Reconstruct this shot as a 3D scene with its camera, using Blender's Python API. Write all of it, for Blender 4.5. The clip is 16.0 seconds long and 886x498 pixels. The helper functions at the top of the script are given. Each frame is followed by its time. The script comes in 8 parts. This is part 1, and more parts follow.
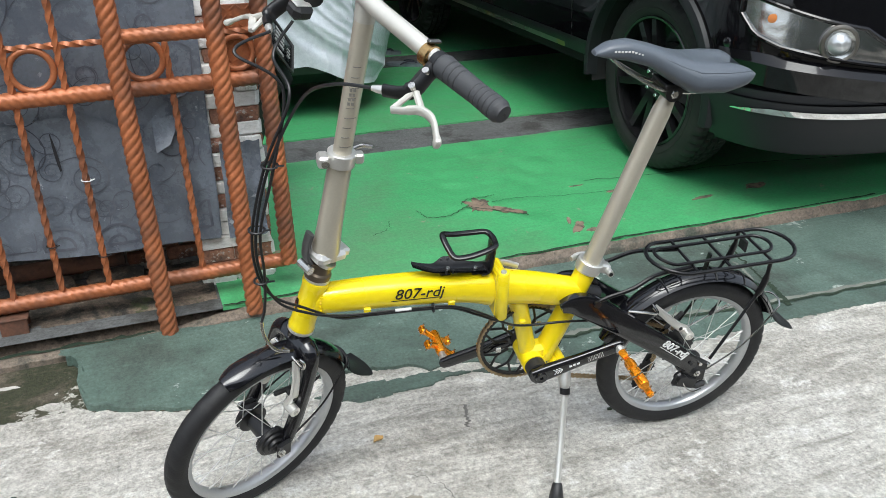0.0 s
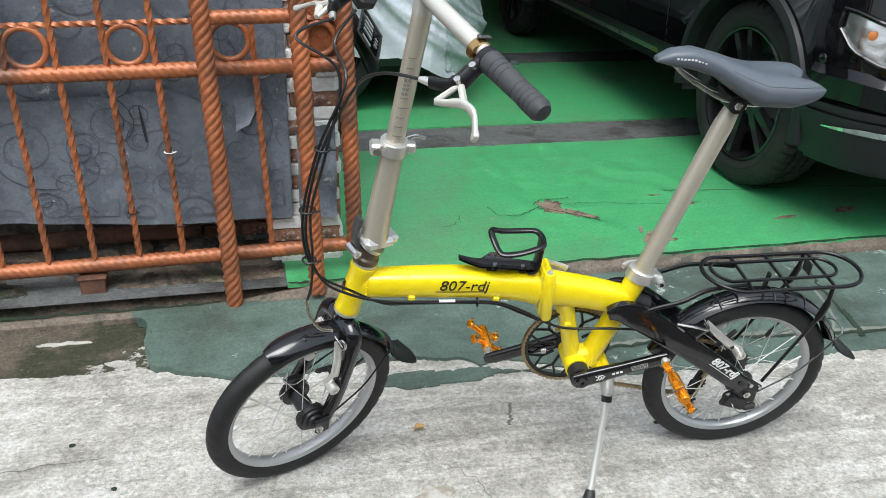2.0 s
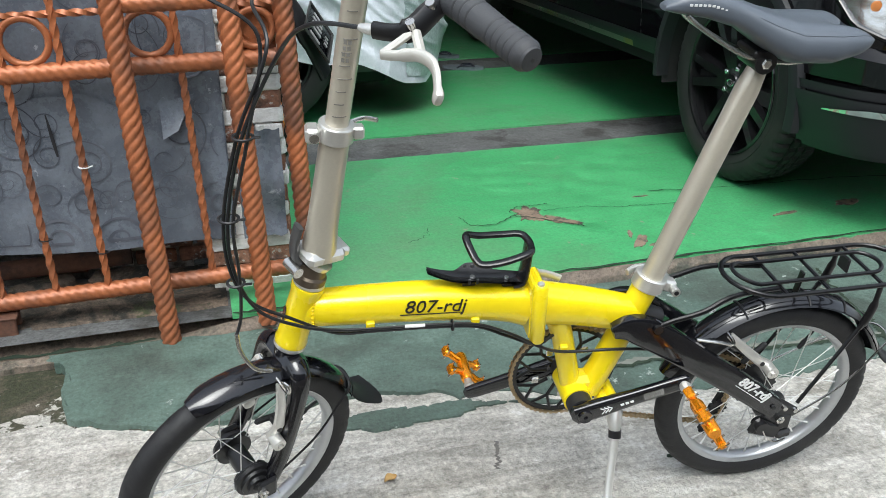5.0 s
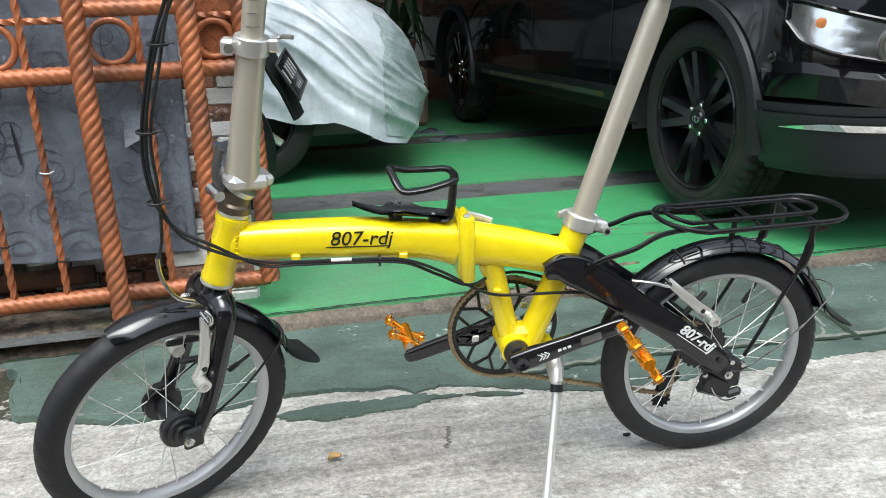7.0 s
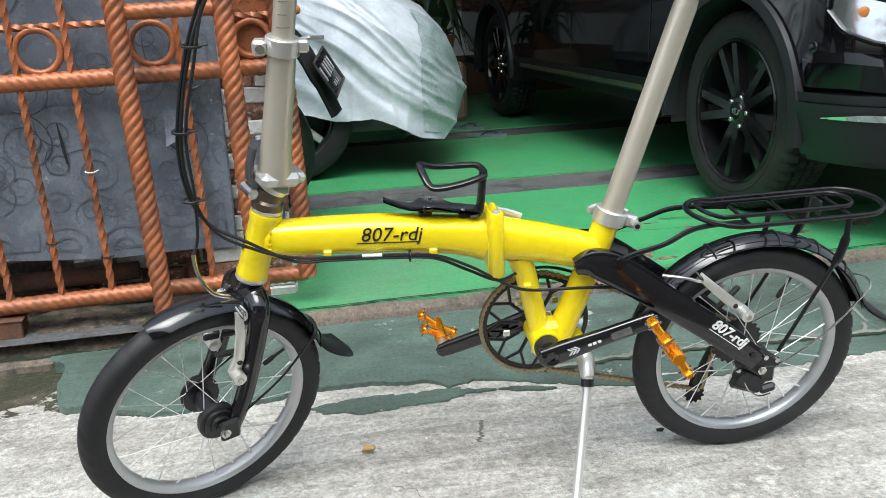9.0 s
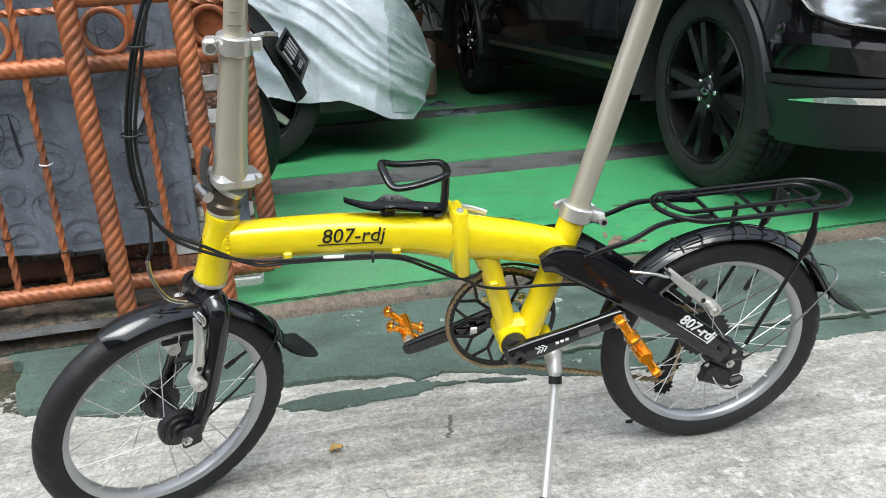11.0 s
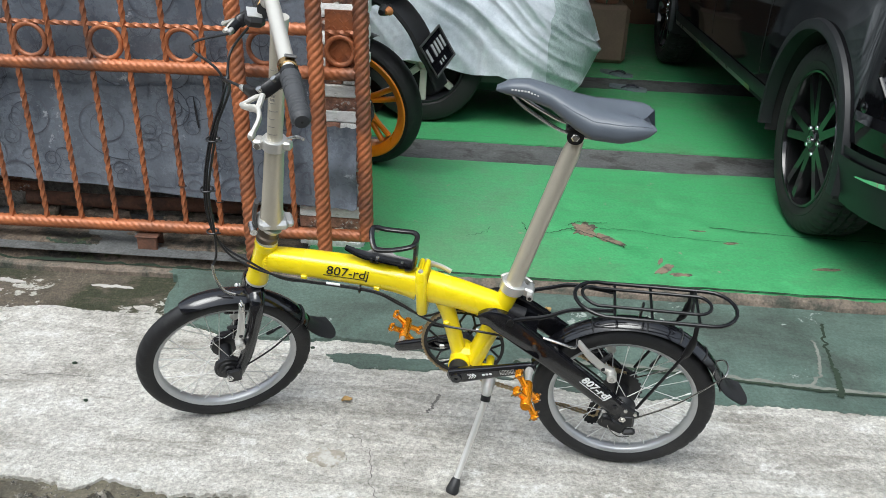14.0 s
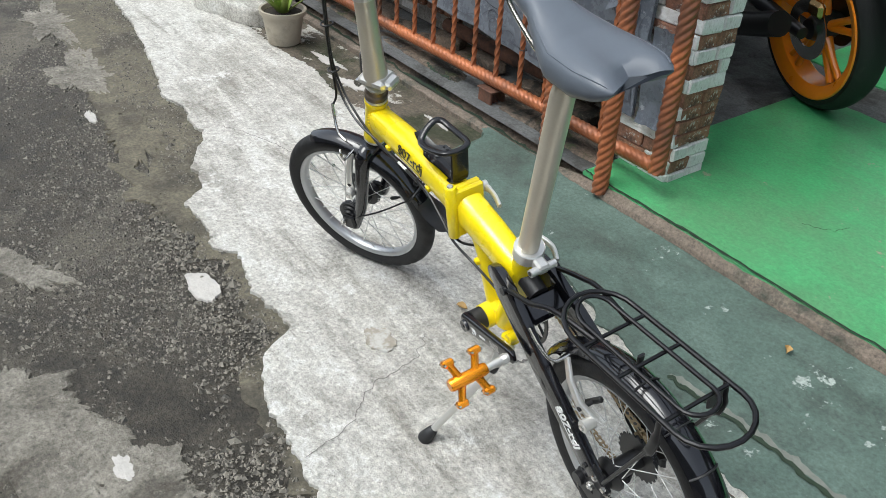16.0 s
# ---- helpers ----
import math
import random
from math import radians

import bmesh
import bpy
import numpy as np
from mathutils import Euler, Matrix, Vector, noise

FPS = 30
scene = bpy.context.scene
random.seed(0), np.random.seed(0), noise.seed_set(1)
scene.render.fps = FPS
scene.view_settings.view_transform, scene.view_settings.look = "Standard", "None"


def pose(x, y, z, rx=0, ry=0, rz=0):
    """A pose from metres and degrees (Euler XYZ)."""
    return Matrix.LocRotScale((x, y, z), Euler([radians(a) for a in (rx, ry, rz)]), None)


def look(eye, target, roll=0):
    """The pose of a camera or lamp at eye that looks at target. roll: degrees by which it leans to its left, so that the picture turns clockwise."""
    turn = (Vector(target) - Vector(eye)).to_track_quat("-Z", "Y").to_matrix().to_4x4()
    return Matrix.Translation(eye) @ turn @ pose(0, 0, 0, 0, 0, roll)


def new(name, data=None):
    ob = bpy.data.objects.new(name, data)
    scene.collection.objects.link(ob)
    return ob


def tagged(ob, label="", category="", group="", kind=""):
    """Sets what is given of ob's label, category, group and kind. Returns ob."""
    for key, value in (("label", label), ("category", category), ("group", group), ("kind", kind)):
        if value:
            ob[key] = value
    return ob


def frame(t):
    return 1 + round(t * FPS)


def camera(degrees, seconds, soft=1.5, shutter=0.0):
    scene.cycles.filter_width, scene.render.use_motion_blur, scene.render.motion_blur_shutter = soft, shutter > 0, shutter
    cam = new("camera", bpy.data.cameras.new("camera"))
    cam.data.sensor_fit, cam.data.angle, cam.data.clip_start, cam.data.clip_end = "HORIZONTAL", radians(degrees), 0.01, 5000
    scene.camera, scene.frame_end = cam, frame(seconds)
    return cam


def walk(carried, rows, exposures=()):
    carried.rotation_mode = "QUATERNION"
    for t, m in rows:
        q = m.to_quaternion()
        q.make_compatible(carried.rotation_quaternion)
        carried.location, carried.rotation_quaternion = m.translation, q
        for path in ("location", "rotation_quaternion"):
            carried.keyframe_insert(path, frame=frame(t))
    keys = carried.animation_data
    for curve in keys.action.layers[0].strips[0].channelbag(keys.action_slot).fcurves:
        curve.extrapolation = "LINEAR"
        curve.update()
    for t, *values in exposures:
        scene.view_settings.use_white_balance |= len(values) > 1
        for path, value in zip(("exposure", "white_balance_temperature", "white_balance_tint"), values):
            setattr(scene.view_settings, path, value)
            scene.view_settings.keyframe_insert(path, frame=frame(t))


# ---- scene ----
cam = camera(56.1, 16.0, soft=0.7)
PATH = [
    (0, (0.338, 0.078, 1.248), (0.987, 1.776, 0.413), -0.2),
    (0.5, (0.36, 0.046, 1.237), (0.856, 1.791, 0.394), 0.4),
    (1, (0.381, 0.079, 1.238), (0.814, 1.838, 0.389), 1.8),
    (1.5, (0.396, 0.062, 1.25), (0.837, 1.821, 0.407), 2.2),
    (2, (0.411, 0.037, 1.248), (0.852, 1.796, 0.406), 1.8),
    (2.5, (0.419, 0.04, 1.251), (0.823, 1.804, 0.401), 0.6),
    (3, (0.427, 0.039, 1.256), (0.82, 1.803, 0.4), 0.1),
    (3.5, (0.438, 0.041, 1.254), (0.853, 1.821, 0.442), 0.3),
    (4, (0.449, 0.112, 1.243), (0.896, 1.894, 0.452), 0.1),
    (4.5, (0.436, 0.285, 1.206), (0.93, 2.048, 0.401), -0.8),
    (5, (0.493, 0.308, 1.1), (1.004, 2.071, 0.305), -0.1),
    (5.2, (0.515, 0.282, 1.033), (1.04, 2.083, 0.339), 0.5),
    (7.3, (0.592, 0.168, 0.824), (1.093, 2.032, 0.302), -1.9),
    (7.5, (0.593, 0.161, 0.828), (1.036, 2.042, 0.312), -2.5),
    (8, (0.596, 0.15, 0.834), (0.976, 2.05, 0.339), -3.1),
    (8.5, (0.607, 0.156, 0.829), (1.001, 2.049, 0.317), -2.6),
    (9, (0.607, 0.157, 0.829), (1.023, 2.038, 0.292), -2.4),
    (9.2, (0.611, 0.155, 0.829), (1.048, 2.03, 0.287), -2.3),
    (11.3, (0.634, 0.214, 0.88), (1.105, 2.051, 0.245), -2.7),
    (11.5, (0.632, 0.253, 0.947), (1.081, 2.077, 0.26), -3.3),
    (12, (0.635, 0.262, 0.996), (1.09, 2.05, 0.227), -3.3),
    (12.5, (0.568, 0.168, 1.064), (1.058, 1.95, 0.299), -2.7),
    (13, (0.594, -0.017, 1.174), (1.021, 1.77, 0.383), -2.1),
    (13.5, (0.816, -0.251, 1.3), (1.012, 1.571, 0.498), 0.7),
    (14, (1.085, -0.229, 1.325), (1.01, 1.59, 0.498), 2.6),
    (14.5, (1.415, -0.115, 1.334), (0.938, 1.616, 0.453), 3.1),
    (15, (1.673, 0.038, 1.351), (0.796, 1.567, 0.405), 3.9),
    (15.5, (1.85, 0.309, 1.315), (0.825, 1.664, 0.26), 4.6),
    (16, (2.005, 0.567, 1.288), (0.713, 1.603, 0.165), 4.3),
]
walk(cam, [(t, look(eye, target, roll)) for t, eye, target, roll in PATH], exposures=((0.0, 0.76, 6150, 6), (3.5, 0.82, 6150, 6), (5.0, 0.88, 6150, 6), (8.0, 0.96, 6150, 6), (9.0, 0.96, 6150, 6), (11.5, 0.84, 6150, 6), (13.0, 0.76, 6150, 6), (16.0, 0.72, 6150, 6)))

# ---- light ----
SUN_ELEV, SUN_AZ = 62.0, 200.0
world = bpy.data.worlds.new("sky")
scene.world = world
world.use_nodes = True
wn = world.node_tree.nodes
sky = wn.new("ShaderNodeTexSky")
sky.sky_type, sky.sun_disc = "NISHITA", False
sky.sun_elevation, sky.sun_rotation = radians(SUN_ELEV), radians(SUN_AZ)
sky.air_density, sky.dust_density, sky.ozone_density = 1.0, 3.5, 1.0
wn["Background"].inputs["Strength"].default_value = 0.15
pale = wn.new("ShaderNodeHueSaturation")  # thin cloud over the blue
pale.inputs["Saturation"].default_value = 0.38
world.node_tree.links.new(sky.outputs[0], pale.inputs["Color"])
world.node_tree.links.new(pale.outputs[0], wn["Background"].inputs["Color"])
sun = new("sun", bpy.data.lights.new("sun", "SUN"))
sun.data.energy, sun.data.angle, sun.data.color = 1.3, radians(40), (1.0, 0.97, 0.92)
sun.matrix_world = look((0, 0, 10), Vector((0, 0, 10)) + Vector((-math.sin(radians(SUN_AZ)), -math.cos(radians(SUN_AZ)), -math.tan(radians(SUN_ELEV)))))


# ---- mesh building ----
class Geo:
    """Vertices and faces of one mesh."""

    def __init__(self):
        self.v, self.f = [], []

    def add(self, verts, faces, m=None):
        k = len(self.v)
        self.v += [m @ Vector(p) for p in verts] if m is not None else [Vector(p) for p in verts]
        self.f += [tuple(i + k for i in f) for f in faces]
        return self

    def turn(self, m, start=0):
        for i in range(start, len(self.v)):
            self.v[i] = m @ self.v[i]
        return self

    def box(self, size, at=(0, 0, 0), m=None, bevel=0.0):
        """A box with chamfered edges, centred at a point."""
        hx, hy, hz = (s / 2 for s in size)
        b = min(bevel, 0.45 * min(size))
        at = Vector(at)
        if b <= 0:
            c = [Vector((sx * hx, sy * hy, sz * hz)) + at for sx in (-1, 1) for sy in (-1, 1) for sz in (-1, 1)]
            return self.add(c, [(0, 1, 3, 2), (4, 6, 7, 5), (0, 4, 5, 1), (2, 3, 7, 6), (0, 2, 6, 4), (1, 5, 7, 3)], m)
        c, ids = [], {}
        for sx in (-1, 1):
            for sy in (-1, 1):
                for sz in (-1, 1):
                    for a in range(3):
                        h = [hx - b, hy - b, hz - b]
                        h[a] += b
                        ids[sx, sy, sz, a] = len(c)
                        c.append(Vector((sx * h[0], sy * h[1], sz * h[2])) + at)
        q = [(-1, -1), (1, -1), (1, 1), (-1, 1)]
        faces = []
        for s in (-1, 1):
            faces.append([ids[s, a, d, 0] for a, d in q][:: s])
            faces.append([ids[a, s, d, 1] for a, d in q][:: -s])
            faces.append([ids[a, d, s, 2] for a, d in q][:: s])
        for s in (-1, 1):
            for t in (-1, 1):
                k = s * t
                faces.append([ids[s, t, -1, 0], ids[s, t, 1, 0], ids[s, t, 1, 1], ids[s, t, -1, 1]][:: -k])
                faces.append([ids[s, -1, t, 0], ids[s, 1, t, 0], ids[s, 1, t, 2], ids[s, -1, t, 2]][:: k])
                faces.append([ids[-1, s, t, 1], ids[1, s, t, 1], ids[1, s, t, 2], ids[-1, s, t, 2]][:: -k])
                for u in (-1, 1):
                    faces.append([ids[s, t, u, a] for a in range(3)][:: s * t * u])
        return self.add(c, faces, m)

    def tube(self, pts, r, n=10, closed=False, cap=True, section=None, m=None):
        """A tube along points; r: one radius or one a point; section: (angle) -> (a, b) factors."""
        pts = [Vector(p) for p in pts]
        k = len(pts)
        rs = list(r) if hasattr(r, "__len__") else [r] * k
        tang = []
        for i in range(k):
            a = pts[(i - 1) % k] if closed or i > 0 else pts[0]
            d = pts[(i + 1) % k] if closed or i < k - 1 else pts[-1]
            tang.append((d - a).normalized())
        ref = Vector((0, 1, 0)) if abs(tang[0].y) < 0.9 else Vector((0, 0, 1))
        side = (ref - tang[0] * ref.dot(tang[0])).normalized()
        verts = []
        for i in range(k):
            side = (side - tang[i] * side.dot(tang[i])).normalized()
            up = tang[i].cross(side)
            for j in range(n):
                t = 2 * math.pi * j / n
                a, b = section(t) if section else (math.cos(t), math.sin(t))
                verts.append(pts[i] + rs[i] * (a * side + b * up))
        faces = []
        for i in range(k if closed else k - 1):
            for j in range(n):
                a, b = i * n + j, i * n + (j + 1) % n
                c, d = (i + 1) % k * n + (j + 1) % n, (i + 1) % k * n + j
                faces.append((a, b, c, d))
        if cap and not closed:
            faces += [tuple(range(n))[::-1], tuple(range((k - 1) * n, k * n))]
        return self.add(verts, faces, m)

    def cyl(self, a, b, r, n=16, m=None):
        return self.tube([a, b], r, n, m=m)

    def lathe(self, prof, n=32, m=None, closed=False):
        """Profile of (radius, height) turned round the z axis of m."""
        k = len(prof)
        verts = [(r * math.cos(2 * math.pi * j / n), r * math.sin(2 * math.pi * j / n), h) for r, h in prof for j in range(n)]
        faces = []
        for i in range(k if closed else k - 1):
            for j in range(n):
                a, b = i * n + j, i * n + (j + 1) % n
                c, d = (i + 1) % k * n + (j + 1) % n, (i + 1) % k * n + j
                faces.append((a, b, c, d))
        big = max(r for r, _ in prof)
        if not closed and prof[0][0] < 0.55 * big:
            faces.append(tuple(range(n))[::-1])
        if not closed and prof[-1][0] < 0.55 * big:
            faces.append(tuple(range((k - 1) * n, k * n)))
        return self.add(verts, faces, m)

    def ring(self, big, small, n=48, k=10, m=None, arc=None):
        """A torus round the z axis of m, or an arc of one in degrees."""
        a0, a1 = arc or (0, 360)
        c = n if arc is None else n + 1
        pts = [(big * math.cos(radians(a0 + (a1 - a0) * i / n)), big * math.sin(radians(a0 + (a1 - a0) * i / n)), 0) for i in range(c)]
        return self.tube(pts, small, k, closed=arc is None, m=m)

    def grid(self, nu, nv, fn, m=None, close_u=False):
        """A sheet of nu x nv points fn(u, v), u and v from 0 to 1."""
        verts = [fn(i / (nu if close_u else nu - 1), j / (nv - 1)) for i in range(nu) for j in range(nv)]
        faces = []
        for i in range(nu if close_u else nu - 1):
            for j in range(nv - 1):
                a, d = i * nv + j, (i + 1) % nu * nv + j
                faces.append((a, d, d + 1, a + 1))
        return self.add(verts, faces, m)

    def prism(self, outline, depth, m=None):
        """A flat outline of (x, y) given thickness along z, from 0 to depth."""
        k = len(outline)
        verts = [(x, y, 0) for x, y in outline] + [(x, y, depth) for x, y in outline]
        faces = [tuple(range(k))[::-1], tuple(range(k, 2 * k))] + [(i, (i + 1) % k, k + (i + 1) % k, k + i) for i in range(k)]
        return self.add(verts, faces, m)


def curve(pts, n=8, closed=False):
    """A smooth line through points."""
    pts = [Vector(p) for p in pts]
    k, out = len(pts), []
    for i in range(k if closed else k - 1):
        if closed:
            a, b, c, d = (pts[(i + j) % k] for j in (-1, 0, 1, 2))
        else:
            a, b, c, d = pts[max(i - 1, 0)], pts[i], pts[i + 1], pts[min(i + 2, k - 1)]
        for j in range(n):
            t = j / n
            out.append(0.5 * (2 * b + (c - a) * t + (2 * a - 5 * b + 4 * c - d) * t * t + (3 * b - a - 3 * c + d) * t**3))
    return out if closed else out + [pts[-1]]


def along(x, xs, ys):
    return float(np.interp(x, xs, ys))


def part(name, geo, material, parent=None, label="", sharp=35):
    """Links a Geo as one mesh object, under a thing or a part."""
    me = bpy.data.meshes.new(name)
    me.from_pydata([tuple(p) for p in geo.v], [], geo.f)
    me.validate()
    me.update()
    me.materials.append(material)
    if sharp:
        me.polygons.foreach_set("use_smooth", [True] * len(me.polygons))
        me.set_sharp_from_angle(angle=radians(sharp))
    ob = new(name, me)
    if parent:
        ob.parent = parent
    return tagged(ob, label)


def twin(ob, m, parent=None):
    """Another object on the same mesh, at a pose."""
    o = new(ob.name.split(".")[0], ob.data)
    o.parent = parent or ob.parent
    o.matrix_local = m
    return o


def thing(name, m, label, category, group="", kind=""):
    ob = new(name)
    ob.empty_display_size = 0.1
    ob.matrix_world = m
    return tagged(ob, label, category, group, kind)


def lettering(name, text, size, material, parent, m, shear=0.0, depth=0.0008, label="", thick=0.0):
    """Raised or printed letters in the built-in font, centred, on the xy plane of m."""
    cu = bpy.data.curves.new(name, "FONT")
    cu.body, cu.size, cu.shear, cu.extrude, cu.offset = text, size, shear, depth, thick
    cu.align_x, cu.align_y, cu.resolution_u = "CENTER", "CENTER", 3
    tmp = bpy.data.objects.new(name + "_curve", cu)
    scene.collection.objects.link(tmp)
    me = bpy.data.meshes.new_from_object(tmp.evaluated_get(bpy.context.evaluated_depsgraph_get()))
    bpy.data.objects.remove(tmp)
    bpy.data.curves.remove(cu)
    me.name = name
    me.materials.clear()
    me.materials.append(material)
    ob = new(name, me)
    ob.parent = parent
    ob.matrix_local = m
    return tagged(ob, label)


# ---- materials ----
def material(name, color, rough=0.5, metal=0.0, vary=0.12, scale=8.0, fine=90.0, bump=0.05, bump_dist=0.002, coat=0.0, spec=0.5,
             second=None, patch=None, rand=0.0, island=0.0, rough_vary=0.1, detail=6.0):
    """A principled surface with colour variation at two scales, uneven gloss and fine relief.
    second: another colour mixed in by blotches; patch: (scale, low, high) of those blotches; rand: brightness spread from object to object; island: from grain to grain of one mesh."""
    m = bpy.data.materials.new(name)
    m.use_nodes = True
    nt = m.node_tree
    n, ln = nt.nodes, nt.links
    bs = n["Principled BSDF"]
    tc = n.new("ShaderNodeTexCoord")
    big, small = n.new("ShaderNodeTexNoise"), n.new("ShaderNodeTexNoise")
    for node, s in ((big, scale), (small, fine)):
        node.inputs["Scale"].default_value = s
        node.inputs["Detail"].default_value = detail
        ln.new(tc.outputs["Object"], node.inputs["Vector"])
    col = n.new("ShaderNodeMixRGB")
    col.inputs[1].default_value = (*[c * (1 - vary) for c in color], 1)
    col.inputs[2].default_value = (*[min(1, c * (1 + vary)) for c in color], 1)
    mean = n.new("ShaderNodeMath")
    mean.operation = "MULTIPLY_ADD"
    ln.new(small.outputs[0], mean.inputs[0])
    mean.inputs[1].default_value = 0.8
    add = n.new("ShaderNodeMath")
    add.operation = "MULTIPLY_ADD"
    ln.new(big.outputs[0], add.inputs[0])
    add.inputs[1].default_value, add.inputs[2].default_value = 1.2, -0.5
    ln.new(add.outputs[0], mean.inputs[2])
    mean.use_clamp = True
    ln.new(mean.outputs[0], col.inputs[0])
    out = col.outputs[0]
    if second:
        bl = n.new("ShaderNodeTexNoise")
        ps, lo, hi = patch or (3.0, 0.5, 0.6)
        bl.inputs["Scale"].default_value, bl.inputs["Detail"].default_value = ps, 10.0
        bl.inputs["Roughness"].default_value = 0.68
        ln.new(tc.outputs["Object"], bl.inputs["Vector"])
        ra = n.new("ShaderNodeMapRange")
        ra.inputs[1].default_value, ra.inputs[2].default_value = lo, hi
        ln.new(bl.outputs[0], ra.inputs[0])
        mx = n.new("ShaderNodeMixRGB")
        ln.new(ra.outputs[0], mx.inputs[0])
        ln.new(out, mx.inputs[1])
        mx.inputs[2].default_value = (*second, 1)
        out = mx.outputs[0]
    if rand:
        oi = n.new("ShaderNodeObjectInfo")
        mr = n.new("ShaderNodeMapRange")
        mr.inputs[3].default_value, mr.inputs[4].default_value = 1 - rand, 1 + rand
        ln.new(oi.outputs["Random"], mr.inputs[0])
        hs = n.new("ShaderNodeHueSaturation")
        ln.new(mr.outputs[0], hs.inputs["Value"])
        ln.new(out, hs.inputs["Color"])
        out = hs.outputs[0]
    if island:
        gi = n.new("ShaderNodeNewGeometry")
        mr = n.new("ShaderNodeMapRange")
        mr.inputs[3].default_value, mr.inputs[4].default_value = 1 - island, 1 + island
        ln.new(gi.outputs["Random Per Island"], mr.inputs[0])
        hs = n.new("ShaderNodeHueSaturation")
        ln.new(mr.outputs[0], hs.inputs["Value"])
        ln.new(out, hs.inputs["Color"])
        out = hs.outputs[0]
    ln.new(out, bs.inputs["Base Color"])
    rr = n.new("ShaderNodeMapRange")
    rr.inputs[3].default_value, rr.inputs[4].default_value = max(0.02, rough - rough_vary), min(1, rough + rough_vary)
    ln.new(big.outputs[0], rr.inputs[0])
    ln.new(rr.outputs[0], bs.inputs["Roughness"])
    bs.inputs["Metallic"].default_value = metal
    bs.inputs["Specular IOR Level"].default_value = spec
    bs.inputs["Coat Weight"].default_value = coat
    bs.inputs["Coat Roughness"].default_value = 0.05
    if bump:
        bu = n.new("ShaderNodeBump")
        bu.inputs["Strength"].default_value, bu.inputs["Distance"].default_value = bump, bump_dist
        ln.new(small.outputs[0], bu.inputs["Height"])
        ln.new(bu.outputs[0], bs.inputs["Normal"])
    return m


